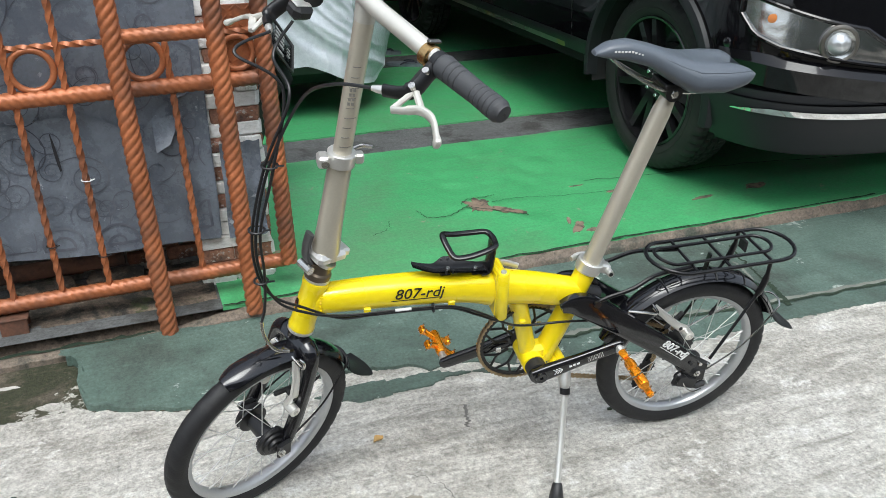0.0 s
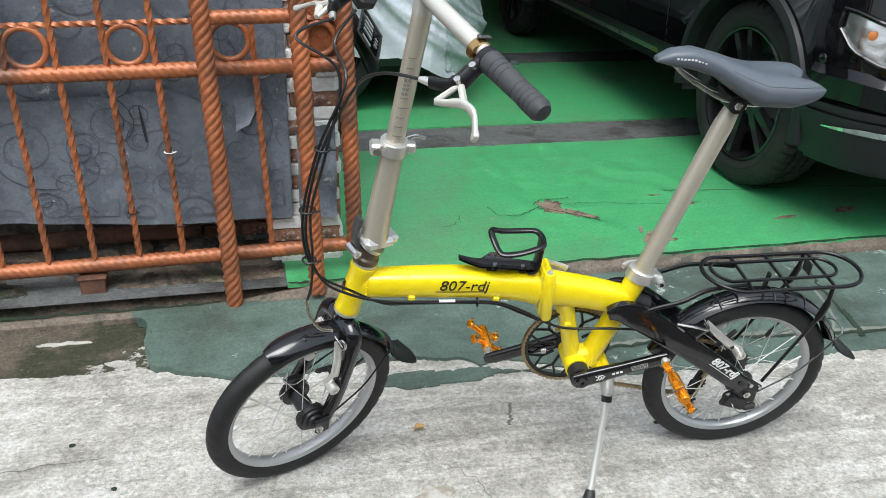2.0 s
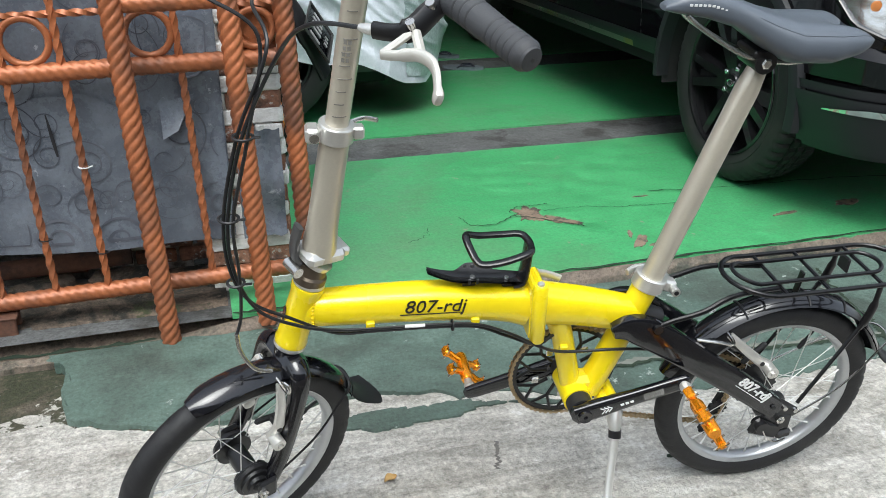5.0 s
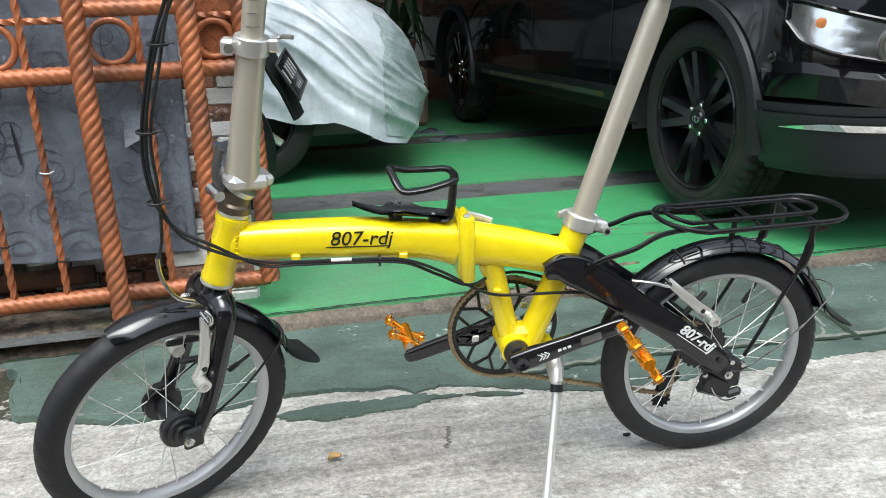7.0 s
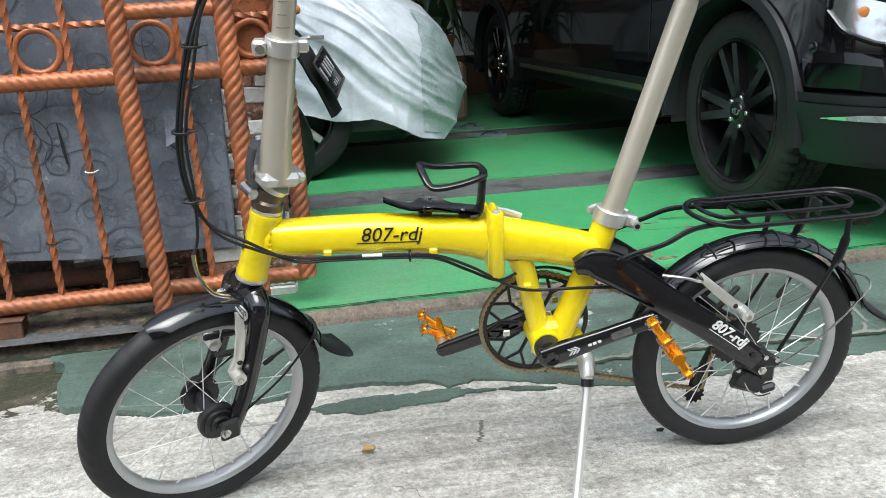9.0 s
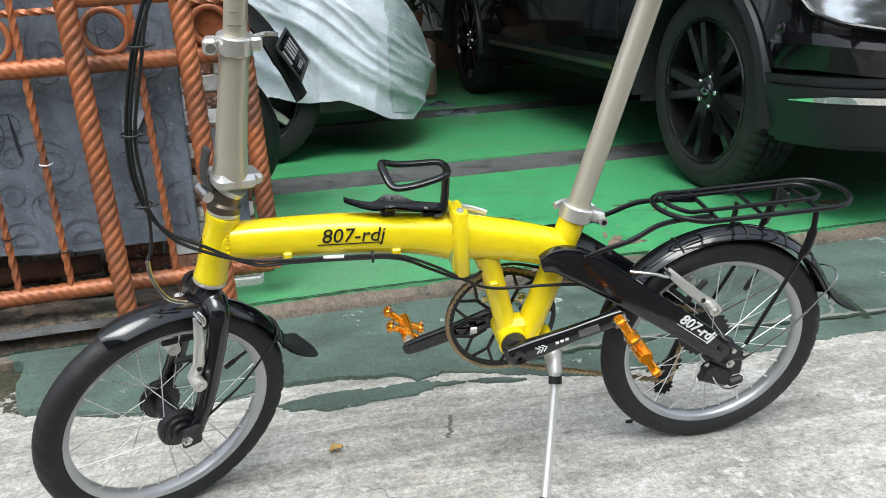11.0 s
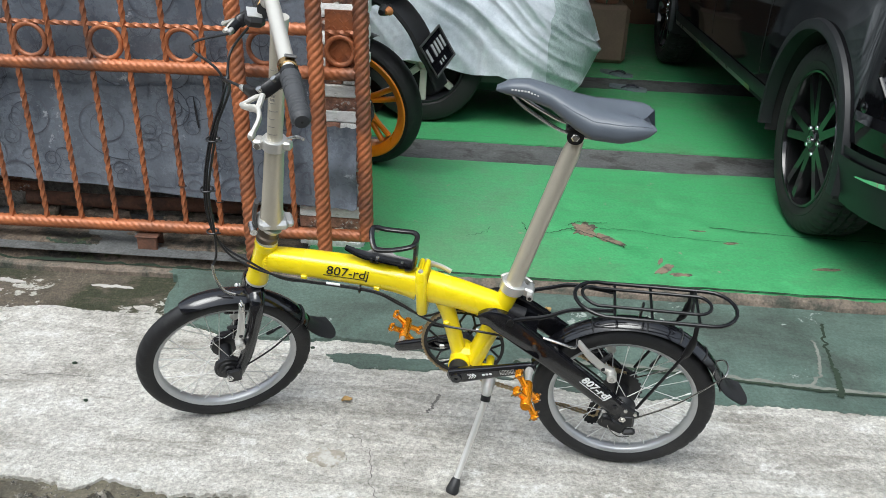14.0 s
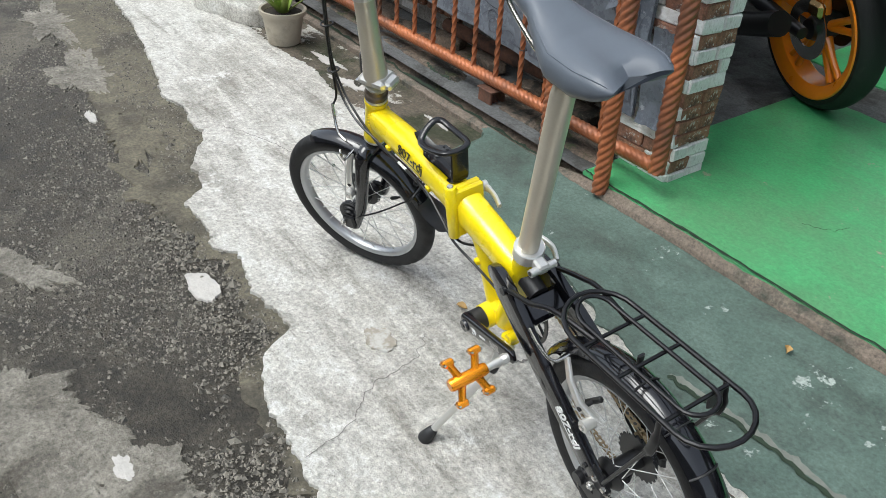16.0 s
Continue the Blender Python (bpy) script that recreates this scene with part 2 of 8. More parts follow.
def ground(name, low, high, stain, streak=0.0, angle=0.0, speck=0.25, patch=(1.7, 0.48, 0.62), bump=0.6, dist=0.005, rough=0.85, chips=None, chip=(7.0, 0.64, 0.67), grit=0.0, scuff=0.0, patch_top=1.0):
    """Weathered ground: broad tone changes, drawn-out scuffs, grain and grit.
    low, high: the two tones; stain: a darker one in ragged blotches; chips: a bare tone where the surface has flaked."""
    m = bpy.data.materials.new(name)
    m.use_nodes = True
    nt = m.node_tree
    n, ln = nt.nodes, nt.links
    bs = n["Principled BSDF"]
    tc = n.new("ShaderNodeTexCoord")

    def tex(scale, detail=8.0, rough_=0.6, vec=None, warp=0.0):
        t = n.new("ShaderNodeTexNoise")
        t.inputs["Scale"].default_value, t.inputs["Detail"].default_value = scale, detail
        t.inputs["Roughness"].default_value, t.inputs["Distortion"].default_value = rough_, warp
        ln.new(vec or tc.outputs["Object"], t.inputs["Vector"])
        return t.outputs[0]

    def ramp(src, lo, hi, top=1.0, base=0.0):
        r = n.new("ShaderNodeMapRange")
        r.inputs[1].default_value, r.inputs[2].default_value, r.inputs[3].default_value, r.inputs[4].default_value = lo, hi, base, top
        ln.new(src, r.inputs[0])
        return r.outputs[0]

    def mix(fac, a, b, mode="MIX"):
        x = n.new("ShaderNodeMixRGB")
        x.blend_type = mode
        for slot, val in ((0, fac), (1, a), (2, b)):
            if hasattr(val, "is_linked"):
                ln.new(val, x.inputs[slot])
            else:
                x.inputs[slot].default_value = val if slot == 0 else (*val, 1)
        return x.outputs[0]

    grain = tex(110, 4.0, 0.7)
    pits = tex(46, 7.0, 0.78)
    mid = tex(14, 9.0, 0.72)
    col = mix(ramp(mid, 0.32, 0.68), low, high)
    col = mix(ramp(tex(patch[0], 12.0, 0.66, warp=0.4), patch[1], patch[2], patch_top), col, stain)
    if streak:
        mp = n.new("ShaderNodeMapping")
        mp.inputs["Rotation"].default_value = (0, 0, radians(angle))
        mp.inputs["Scale"].default_value = (1.6, 22, 1)
        ln.new(tc.outputs["Object"], mp.inputs["Vector"])
        st = tex(2.2, 7.0, 0.7, mp.outputs[0])
        col = mix(ramp(st, 0.52, 0.72, streak), col, stain)
        col = mix(ramp(st, 0.46, 0.28, streak), col, high)
    if scuff:
        for turn, sx, sy, seed_ in ((angle, 2.2, 17, 0.0), (angle + 62, 3.0, 15, 4.0)):
            mp = n.new("ShaderNodeMapping")
            mp.inputs["Rotation"].default_value = (0, 0, radians(turn))
            mp.inputs["Scale"].default_value = (sx, sy, 1)
            mp.inputs["Location"].default_value = (seed_, seed_, 0)
            ln.new(tc.outputs["Object"], mp.inputs["Vector"])
            sc = tex(1.0, 4.0, 0.62, mp.outputs[0], 0.5)
            col = mix(ramp(sc, 0.56, 0.70, scuff), col, stain)
            col = mix(ramp(sc, 0.45, 0.33, scuff), col, high)
    if grit:
        col = mix(ramp(pits, 0.44, 0.34, grit), col, tuple(0.45 * c for c in stain))
        col = mix(ramp(pits, 0.56, 0.68, grit), col, tuple(min(0.85, 1.15 * c) for c in high))
    if chips:
        two = n.new("ShaderNodeMath")
        two.operation = "MULTIPLY_ADD"
        ln.new(tex(chip[0] * 7, 5.0, 0.7), two.inputs[0])
        two.inputs[1].default_value = 0.45
        half_ = n.new("ShaderNodeMath")
        half_.operation = "MULTIPLY"
        ln.new(tex(chip[0], 6.0, 0.6), half_.inputs[0])
        half_.inputs[1].default_value = 0.55
        ln.new(half_.outputs[0], two.inputs[2])
        col = mix(ramp(two.outputs[0], chip[1], chip[2]), col, chips)
    col = mix(speck, col, mix(ramp(grain, 0.3, 0.7), (0.25, 0.25, 0.25), (1.0, 1.0, 1.0)), "OVERLAY")
    ln.new(col, bs.inputs["Base Color"])
    ln.new(ramp(mid, 0.3, 0.7, min(1, rough + 0.1), rough - 0.14), bs.inputs["Roughness"])
    hsum = n.new("ShaderNodeMath")
    hsum.operation = "MULTIPLY_ADD"
    ln.new(grain, hsum.inputs[0])
    hsum.inputs[1].default_value = 0.45
    ln.new(pits if grit else mid, hsum.inputs[2])
    bu = n.new("ShaderNodeBump")
    bu.inputs["Strength"].default_value, bu.inputs["Distance"].default_value = bump, dist
    ln.new(hsum.outputs[0], bu.inputs["Height"])
    ln.new(bu.outputs[0], bs.inputs["Normal"])
    return m


YELLOW = material("yellow_paint", (0.92, 0.72, 0.004), 0.28, vary=0.03, coat=0.6, bump=0.0, rough_vary=0.05)
BLACK_GLOSS = material("black_gloss_paint", (0.006, 0.006, 0.008), 0.13, vary=0.3, coat=0.5, bump=0.0, rough_vary=0.08)
BLACK_SATIN = material("black_satin_metal", (0.010, 0.010, 0.011), 0.34, vary=0.3, bump=0.05)
BLACK_PLASTIC = material("black_plastic", (0.016, 0.016, 0.017), 0.5, vary=0.3, fine=400, bump=0.1)
RACK_BLACK = material("black_rack_paint", (0.006, 0.006, 0.007), 0.30, vary=0.3, bump=0.0, spec=0.4)
CABLE = material("cable_housing", (0.012, 0.012, 0.013), 0.38, vary=0.2, bump=0.0)
RUBBER = material("tyre_rubber", (0.010, 0.010, 0.011), 0.62, vary=0.3, scale=20, fine=260, bump=0.35, second=(0.026, 0.025, 0.024), patch=(14, 0.55, 0.75))
GRIP = material("grip_rubber", (0.048, 0.050, 0.054), 0.6, vary=0.15, fine=500, bump=0.2)
CHAMPAGNE = material("champagne_anodised", (0.62, 0.575, 0.475), 0.34, metal=0.55, vary=0.08, scale=12, fine=300, bump=0.05)
SILVER = material("silver_alloy", (0.70, 0.69, 0.655), 0.34, metal=0.7, vary=0.08, fine=300, bump=0.05)
PEARL = material("pearl_silver_paint", (0.63, 0.61, 0.555), 0.32, metal=0.35, vary=0.05, coat=0.3, bump=0.0)
RIM = material("rim_alloy", (0.50, 0.51, 0.52), 0.38, metal=0.75, vary=0.1, scale=20, fine=200, bump=0.06)
STEEL = material("bright_steel", (0.62, 0.61, 0.58), 0.25, metal=1.0, vary=0.1, bump=0.0)
CHROME = material("chrome", (0.85, 0.85, 0.86), 0.06, metal=1.0, vary=0.02, bump=0.0, rough_vary=0.03)
GOLD = material("gold_anodised", (0.55, 0.36, 0.16), 0.25, metal=1.0, vary=0.08, bump=0.0)
CHAIN = material("bronze_chain", (0.40, 0.31, 0.19), 0.36, metal=0.9, vary=0.25, fine=300, bump=0.2)
ORANGE = material("orange_anodised", (0.95, 0.33, 0.008), 0.24, metal=0.75, vary=0.08, bump=0.0, coat=0.3)
VINYL = material("saddle_vinyl", (0.095, 0.110, 0.132), 0.36, vary=0.15, scale=6, fine=700, bump=0.25, bump_dist=0.0006)
WHITE_INK = material("white_print", (0.75, 0.75, 0.74), 0.5, vary=0.05, bump=0.0)
GREY_INK = material("grey_print", (0.20, 0.19, 0.17), 0.5, vary=0.2, bump=0.0)
BLACK_INK = material("black_print", (0.012, 0.012, 0.012), 0.45, vary=0.1, bump=0.0)
DARK_PRINT = material("dark_scroll_print", (0.040, 0.044, 0.058), 0.6, vary=0.3, bump=0.0, second=(0.11, 0.118, 0.142), patch=(5, 0.42, 0.60))

CONCRETE = ground("pale_concrete", (0.345, 0.331, 0.298), (0.610, 0.596, 0.549), (0.190, 0.174, 0.144), 0.12, -35, 0.60, (1.5, 0.47, 0.62), 1.0, 0.009, 0.85, (0.62, 0.61, 0.57), (5, 0.57, 0.64), grit=0.42, scuff=0.60, patch_top=0.60)
ROAD = ground("damp_asphalt", (0.020, 0.0175, 0.0135), (0.078, 0.069, 0.053), (0.125, 0.112, 0.086), 0.0, 0, 0.70, (1.5, 0.50, 0.60), 1.0, 0.014, 0.72, grit=0.7)
DUST = ground("dusty_asphalt", (0.120, 0.110, 0.089), (0.270, 0.252, 0.212), (0.085, 0.076, 0.060), 0.2, 30, 0.65, (4.0, 0.50, 0.62), 1.0, 0.009, 0.85, grit=0.65)
DIRT = ground("damp_dirty_cement", (0.066, 0.054, 0.040), (0.140, 0.116, 0.086), (0.032, 0.036, 0.017), 0.35, 0, 0.65, (3.4, 0.46, 0.56), 1.0, 0.009, 0.8, (0.40, 0.39, 0.35), (3.8, 0.565, 0.585), grit=0.6)
SILT = ground("brown_silt", (0.070, 0.062, 0.043), (0.150, 0.134, 0.096), (0.048, 0.043, 0.032), 0.2, 20, 0.6, (4, 0.47, 0.6), 0.8, 0.006, 0.85, grit=0.5)
KERB = ground("stained_kerb", (0.070, 0.052, 0.038), (0.185, 0.140, 0.104), (0.018, 0.017, 0.013), 0.5, 0, 0.6, (4.2, 0.50, 0.58), 1.0, 0.012, 0.85, (0.045, 0.055, 0.022), (3.0, 0.55, 0.60), grit=0.7)
APRON = ground("faded_green_paint", (0.055, 0.088, 0.072), (0.100, 0.145, 0.121), (0.048, 0.064, 0.053), 0.35, 4, 0.45, (2.6, 0.48, 0.64), 0.5, 0.005, 0.62, (0.30, 0.34, 0.31), (4.5, 0.595, 0.62), grit=0.25)
LIP = ground("brown_bare_lip", (0.100, 0.080, 0.062), (0.190, 0.152, 0.120), (0.045, 0.050, 0.038), 0.3, 0, 0.6, (5, 0.50, 0.62), 0.8, 0.006, 0.85, grit=0.5)
CARPET = ground("green_paint_floor", (0.048, 0.245, 0.092), (0.080, 0.370, 0.145), (0.095, 0.215, 0.105), 0.40, 3, 0.30, (1.3, 0.50, 0.70), 0.25, 0.003, 0.42, (0.26, 0.24, 0.17), (5, 0.63, 0.65), grit=0.10)
CEMENT = ground("dark_bare_cement", (0.055, 0.058, 0.058), (0.112, 0.115, 0.114), (0.038, 0.038, 0.035), 0.4, 0, 0.6, (6, 0.50, 0.60), 0.8, 0.006, 0.8)
TEAR = material("exposed_cement", (0.20, 0.145, 0.105), 0.9, vary=0.4, scale=30, fine=200, bump=0.6, second=(0.07, 0.058, 0.045), patch=(26, 0.50, 0.58))
COPPER = material("copper_painted_iron", (0.37, 0.122, 0.047), 0.42, metal=0.25, vary=0.4, scale=9, fine=140, bump=0.35, bump_dist=0.001, second=(0.140, 0.066, 0.042), patch=(4, 0.46, 0.66))
RUST = material("rusty_iron", (0.14, 0.065, 0.04), 0.8, metal=0.2, vary=0.4, scale=14, fine=120, bump=0.7, second=(0.05, 0.03, 0.022), patch=(9, 0.45, 0.6))
SHEET = ground("grey_sheet", (0.106, 0.122, 0.148), (0.158, 0.178, 0.210), (0.070, 0.080, 0.100), 0.5, 70, 0.2, (2.2, 0.46, 0.68), 0.22, 0.005, 0.30, (0.34, 0.36, 0.39), (6, 0.60, 0.63))
BRICK = ground("brown_brick", (0.18, 0.085, 0.054), (0.31, 0.152, 0.100), (0.085, 0.050, 0.040), 0.0, 0, 0.5, (8, 0.50, 0.62), 0.9, 0.005, 0.85, (0.46, 0.44, 0.41), (9, 0.56, 0.60), grit=0.4)
WHITEWASH = ground("whitewashed_brick", (0.60, 0.59, 0.565), (0.78, 0.775, 0.755), (0.34, 0.29, 0.25), 0.0, 0, 0.4, (9, 0.60, 0.68), 0.8, 0.005, 0.8, grit=0.3)
MORTAR = ground("old_mortar", (0.20, 0.185, 0.16), (0.40, 0.38, 0.345), (0.075, 0.068, 0.056), 0.0, 0, 0.6, (5, 0.50, 0.60), 1.0, 0.008, 0.9, grit=0.5)
# for an unseen wall; dark so that glossy parts mirror less sky
UNSEEN_WALL = material("dark_unseen_wall", (0.13, 0.135, 0.11), 0.85, vary=0.2, scale=2, fine=60, bump=0.3, second=(0.07, 0.08, 0.05), patch=(1.5, 0.5, 0.65))
WALL = material("painted_wall", (0.42, 0.40, 0.36), 0.85, vary=0.12, scale=2, fine=60, bump=0.3, second=(0.28, 0.26, 0.22), patch=(1.5, 0.5, 0.65))
WHITE_WALL = material("white_wall", (0.72, 0.71, 0.68), 0.8, vary=0.08, scale=3, fine=60, bump=0.2)
BROWN_WALL = material("brown_plinth", (0.16, 0.085, 0.05), 0.7, vary=0.25, scale=5, fine=50, bump=0.3)
CEILING = material("ceiling_board", (0.55, 0.53, 0.50), 0.9, vary=0.08, scale=2, fine=50, bump=0.1)

# ---- the place: street, apron, garage ----
def rag(x, seed, size=1.0):
    """An uneven edge: metres by which it wanders at x."""
    return size * (0.04 * noise.noise((x * 2.2, seed, 0)) + 0.022 * noise.noise((x * 8, seed, 3)) + 0.020 * noise.noise((x * 27, seed, 5)) + 0.015 * noise.noise((x * 62, seed, 7)) + 0.011 * noise.noise((x * 150, seed, 9)))


def slab(name, x0, x1, dx, lo, hi, z, ny, material, label, skirt=0.03, category="ground", shift=None):
    """A slab between two edges lo(x) and hi(x), its top at z(x, y), with sides."""
    g = Geo()
    nx = int((x1 - x0) / dx) + 1
    xs = [x0 + (x1 - x0) * i / (nx - 1) for i in range(nx)]
    verts = []
    for x in xs:
        a, b = lo(x), hi(x)
        ys = [a] + [a + (b - a) * j / (ny - 1) for j in range(ny)] + [b]
        for j, y in enumerate(ys):
            verts.append((x + (shift(x, y) if shift else 0), y, z(x, y) - (skirt if j in (0, ny + 1) else 0)))
    k = ny + 2
    faces = [(i * k + j, (i + 1) * k + j, (i + 1) * k + j + 1, i * k + j + 1) for i in range(nx - 1) for j in range(k - 1)]
    g.add(verts, faces)
    return tagged(part(name, g, material, sharp=50), label, category, kind="structure")


def road_z(x, y):
    return -0.010 + 0.004 * noise.noise((x * 1.3, y * 1.3, 2)) + 0.003 * noise.noise((x * 9, y * 9, 4)) + 0.0025 * noise.noise((x * 30, y * 30, 6))


def street_z(x, y):
    return 0.004 + 0.002 * noise.noise((x * 1.1, y * 1.1, 8)) + 0.0012 * noise.noise((x * 11, y * 11, 9))


def road_edge(x):
    return along(x, (-7, -3, -1.5, -0.79, -0.66, -0.42, -0.24, -0.11, -0.05, 0.12, 0.20, 0.25, 0.39, 0.60, 0.67, 0.78, 1.0, 1.6, 3, 7), (1.85, 1.76, 1.62, 1.47, 1.50, 1.46, 1.345, 1.335, 1.255, 1.245, 1.205, 1.26, 1.235, 1.252, 1.145, 1.10, 1.06, 0.98, 0.9, 0.85)) + rag(x, 1, 0.55)


def paint_edge(x):
    return along(x, (-7, -1.17, -0.93, -0.77, -0.59, -0.40, -0.25, -0.11, 0.06, 0.10, 0.35, 0.6, 0.70, 0.80, 0.85, 0.95, 0.99, 1.05, 1.13, 1.20, 1.37, 1.97, 2.6, 7), (2.06, 2.05, 2.045, 2.06, 2.03, 2.02, 2.05, 2.035, 2.035, 2.035, 1.93, 1.93, 1.945, 1.94, 1.93, 1.925, 1.88, 1.90, 1.88, 1.84, 1.76, 1.745, 1.74, 1.78)) + rag(x, 2, 0.5)


def apron_z(x, y):
    """The painted apron rises a little from a joint, and has a low step along it."""
    return 0.007 + 0.036 * max(0.0, min(1.0, (y - 1.85) / 0.42)) + 0.0012 * noise.noise((x * 8, y * 8, 1))


def floor_z(x, y):
    return 0.085 + 0.012 * (y - 2.30)


g = Geo()
g.grid(2, 2, lambda u, v: (-300 + 600 * u, -300 + 600 * v, -0.05))
tagged(part("ground", g, ROAD), "dark ground that reaches the horizon", "ground", kind="structure")
g = Geo()
g.grid(260, 150, lambda u, v: (-3.2 + 5.2 * u, -0.8 + 3.0 * v, road_z(-3.2 + 5.2 * u, -0.8 + 3.0 * v)))
tagged(part("road", g, ROAD, sharp=0), "worn damp asphalt road with exposed aggregate", "road", kind="structure")
slab("pavement_concrete", -6.0, 6.0, 0.006, road_edge, lambda x: paint_edge(x) + 0.05, street_z, 24, CONCRETE, "pale rough concrete roadside strip with ragged edge", 0.04, "pavement")
slab("road_silt", -6.0, 2.2, 0.008, lambda x: road_edge(x) - along(x, (-6, -1.5, -0.6, 0.0, 0.3, 0.7, 1.2), (0.36, 0.30, 0.20, 0.08, 0.03, 0.04, 0.02)) - 0.07 * noise.noise((x * 5, 17, 1)) - 0.03 * noise.noise((x * 17, 17, 2)) - 0.006 * noise.noise((x * 40, 17, 3)), lambda x: road_edge(x) + 0.015, lambda x, y: road_z(x, y) + 0.004, 16, SILT, "brown silt settled along the edge of the road", 0.012, "silt")
slab("pavement_dirt", -6.0, 0.36, 0.008, paint_edge, lambda x: 2.280, lambda x, y: 0.005 + 0.01 * max(0, y - 2.0) + 0.004 * noise.noise((x * 5, y * 5, 2)), 26, DIRT, "damp dirty cement strip along the kerb", 0.03, "pavement")
slab("pavement_apron", 0.06, 6.0, 0.008, lambda x: min(2.25, paint_edge(x) + max(0, 0.115 - x) * 6), lambda x: 2.291 + rag(x, 4, 0.15), apron_z, 34, APRON, "faded dark green painted cement apron, worn at its edge", 0.03, "pavement", lambda x, y: math.exp(-max(0, x - 0.06) / 0.05) * (0.06 * noise.noise((1, y * 7, 3)) + 0.03 * noise.noise((2, y * 24, 3)) + 0.015 * noise.noise((2, y * 70, 3))))
slab("threshold_lip", -6.0, 6.0, 0.012, lambda x: 2.281 + rag(x, 5, 0.2), lambda x: 2.310, lambda x, y: 0.018 + 0.022 * max(0, min(1, (x - 0.2) / 0.4)) + (0.014 + 0.028 * max(0, min(1, (x - 0.35) / 0.3))) * max(0, min(1, (y - 2.268) / 0.032)) ** 0.8 + 0.003 * noise.noise((x * 14, y * 14, 2)), 12, LIP, "bare brown cement lip along the threshold", 0.04, "threshold")


def kerb_z(x, y):
    rise = max(0.0, min(1.0, (y - 2.310) / 0.055))
    lump = noise.noise((x * 3.2, y * 5, 4)) + 0.6 * noise.noise((x * 9, y * 14, 6)) + 0.35 * noise.noise((x * 26, y * 36, 8))
    crest = max(0.0, min(1.0, (y - 2.338) / 0.03))
    return 0.026 + 0.040 * rise**0.7 + 0.013 * lump * (0.35 + 0.65 * rise) + 0.018 * crest


slab("kerb", -6.0, 0.493, 0.009, lambda x: 2.312, lambda x: 2.64, kerb_z, 40, KERB, "crumbling stained cement kerb below the gate", 0.05, "kerb")
g = Geo()
g.grid(20, 40, lambda u, v: (-4 + 10 * u, 2.30 + 6.36 * v, floor_z(0, 2.30 + 6.36 * v) - 0.006))
tagged(part("floor", g, CEMENT), "dark bare cement garage floor", "floor", kind="structure")
for lo, hi, seed in ((2.30, 3.48, 11), (3.78, 5.02, 12), (5.34, 8.5, 13)):
    slab("floor_paint", 0.50 if seed == 11 else 0.30, 6.0, 0.03, lambda x, lo=lo, s=seed: lo + rag(x, s, 0.35 if s > 11 else 0.18), lambda x, hi=hi, s=seed: hi + rag(x, s + 20, 0.35), lambda x, y: floor_z(x, y) + 0.001 * noise.noise((x * 3, y * 3, 1)), 14, CARPET, "bright green painted cement garage floor bay", 0.012, "floor")


def blot(name, cx, cy, z, rx, ry, seed, material, label, turn=0.0, n=60, rough=0.5, kind="structure", category="stain"):
    """A flat ragged patch lying on a surface."""
    g = Geo()
    ring = []
    for i in range(n):
        t = 2 * math.pi * i / n
        r = 1 + rough * (noise.noise((math.cos(t) * 1.6, math.sin(t) * 1.6, seed)) + 0.5 * noise.noise((math.cos(t) * 5, math.sin(t) * 5, seed)) + 0.25 * noise.noise((math.cos(t) * 14, math.sin(t) * 14, seed)))
        x, y = rx * r * math.cos(t), ry * r * math.sin(t)
        x, y = x * math.cos(turn) - y * math.sin(turn), x * math.sin(turn) + y * math.cos(turn)
        ring.append((cx + x, cy + y))
    zz = z if callable(z) else (lambda x, y: z)
    steps = [0.96] if rx < 0.1 else [0.97 - 0.097 * k for k in range(10)]
    verts = [(x, y, zz(x, y) - 0.004) for x, y in ring]
    for q in steps:
        for x, y in ring:
            px, py = cx + q * (x - cx), cy + q * (y - cy)
            verts.append((px, py, zz(px, py) + 0.002))
    last = len(steps) * n
    verts.append((cx, cy, zz(cx, cy) + 0.003))
    faces = [(k * n + i, k * n + (i + 1) % n, (k + 1) * n + (i + 1) % n, (k + 1) * n + i) for k in range(len(steps)) for i in range(n)] + [(last + i, last + (i + 1) % n, last + n) for i in range(n)]
    g.add(verts, faces)
    return tagged(part(name, g, material, sharp=60), label, category, kind=kind)


def crack(name, pts, z, w, material, label, seed=0):
    """A thin wandering line of dirt in a joint or crack."""
    line = curve([(x, y, 0) for x, y in pts], 14)
    g = Geo()
    verts = []
    for i, p in enumerate(line):
        d = (line[min(i + 1, len(line) - 1)] - line[max(i - 1, 0)]).normalized()
        side = Vector((-d.y, d.x, 0))
        k = 0.010 * noise.noise((i * 0.35, seed, 1)) + 0.005 * noise.noise((i * 1.3, seed, 2)) + 0.4 * w * noise.noise((i * 3.1, seed, 8))
        ww = w * (0.55 + 0.9 * abs(noise.noise((i * 0.5, seed, 5)))) * (0.25 if i in (0, len(line) - 1) else 1)
        for s in (-1, 1):
            q = p + side * (k + s * ww)
            verts.append((q.x, q.y, z(q.x, q.y)))
    g.add(verts, [(2 * i, 2 * i + 2, 2 * i + 3, 2 * i + 1) for i in range(len(line) - 1)])
    return tagged(part(name, g, material), label, "crack", kind="structure")


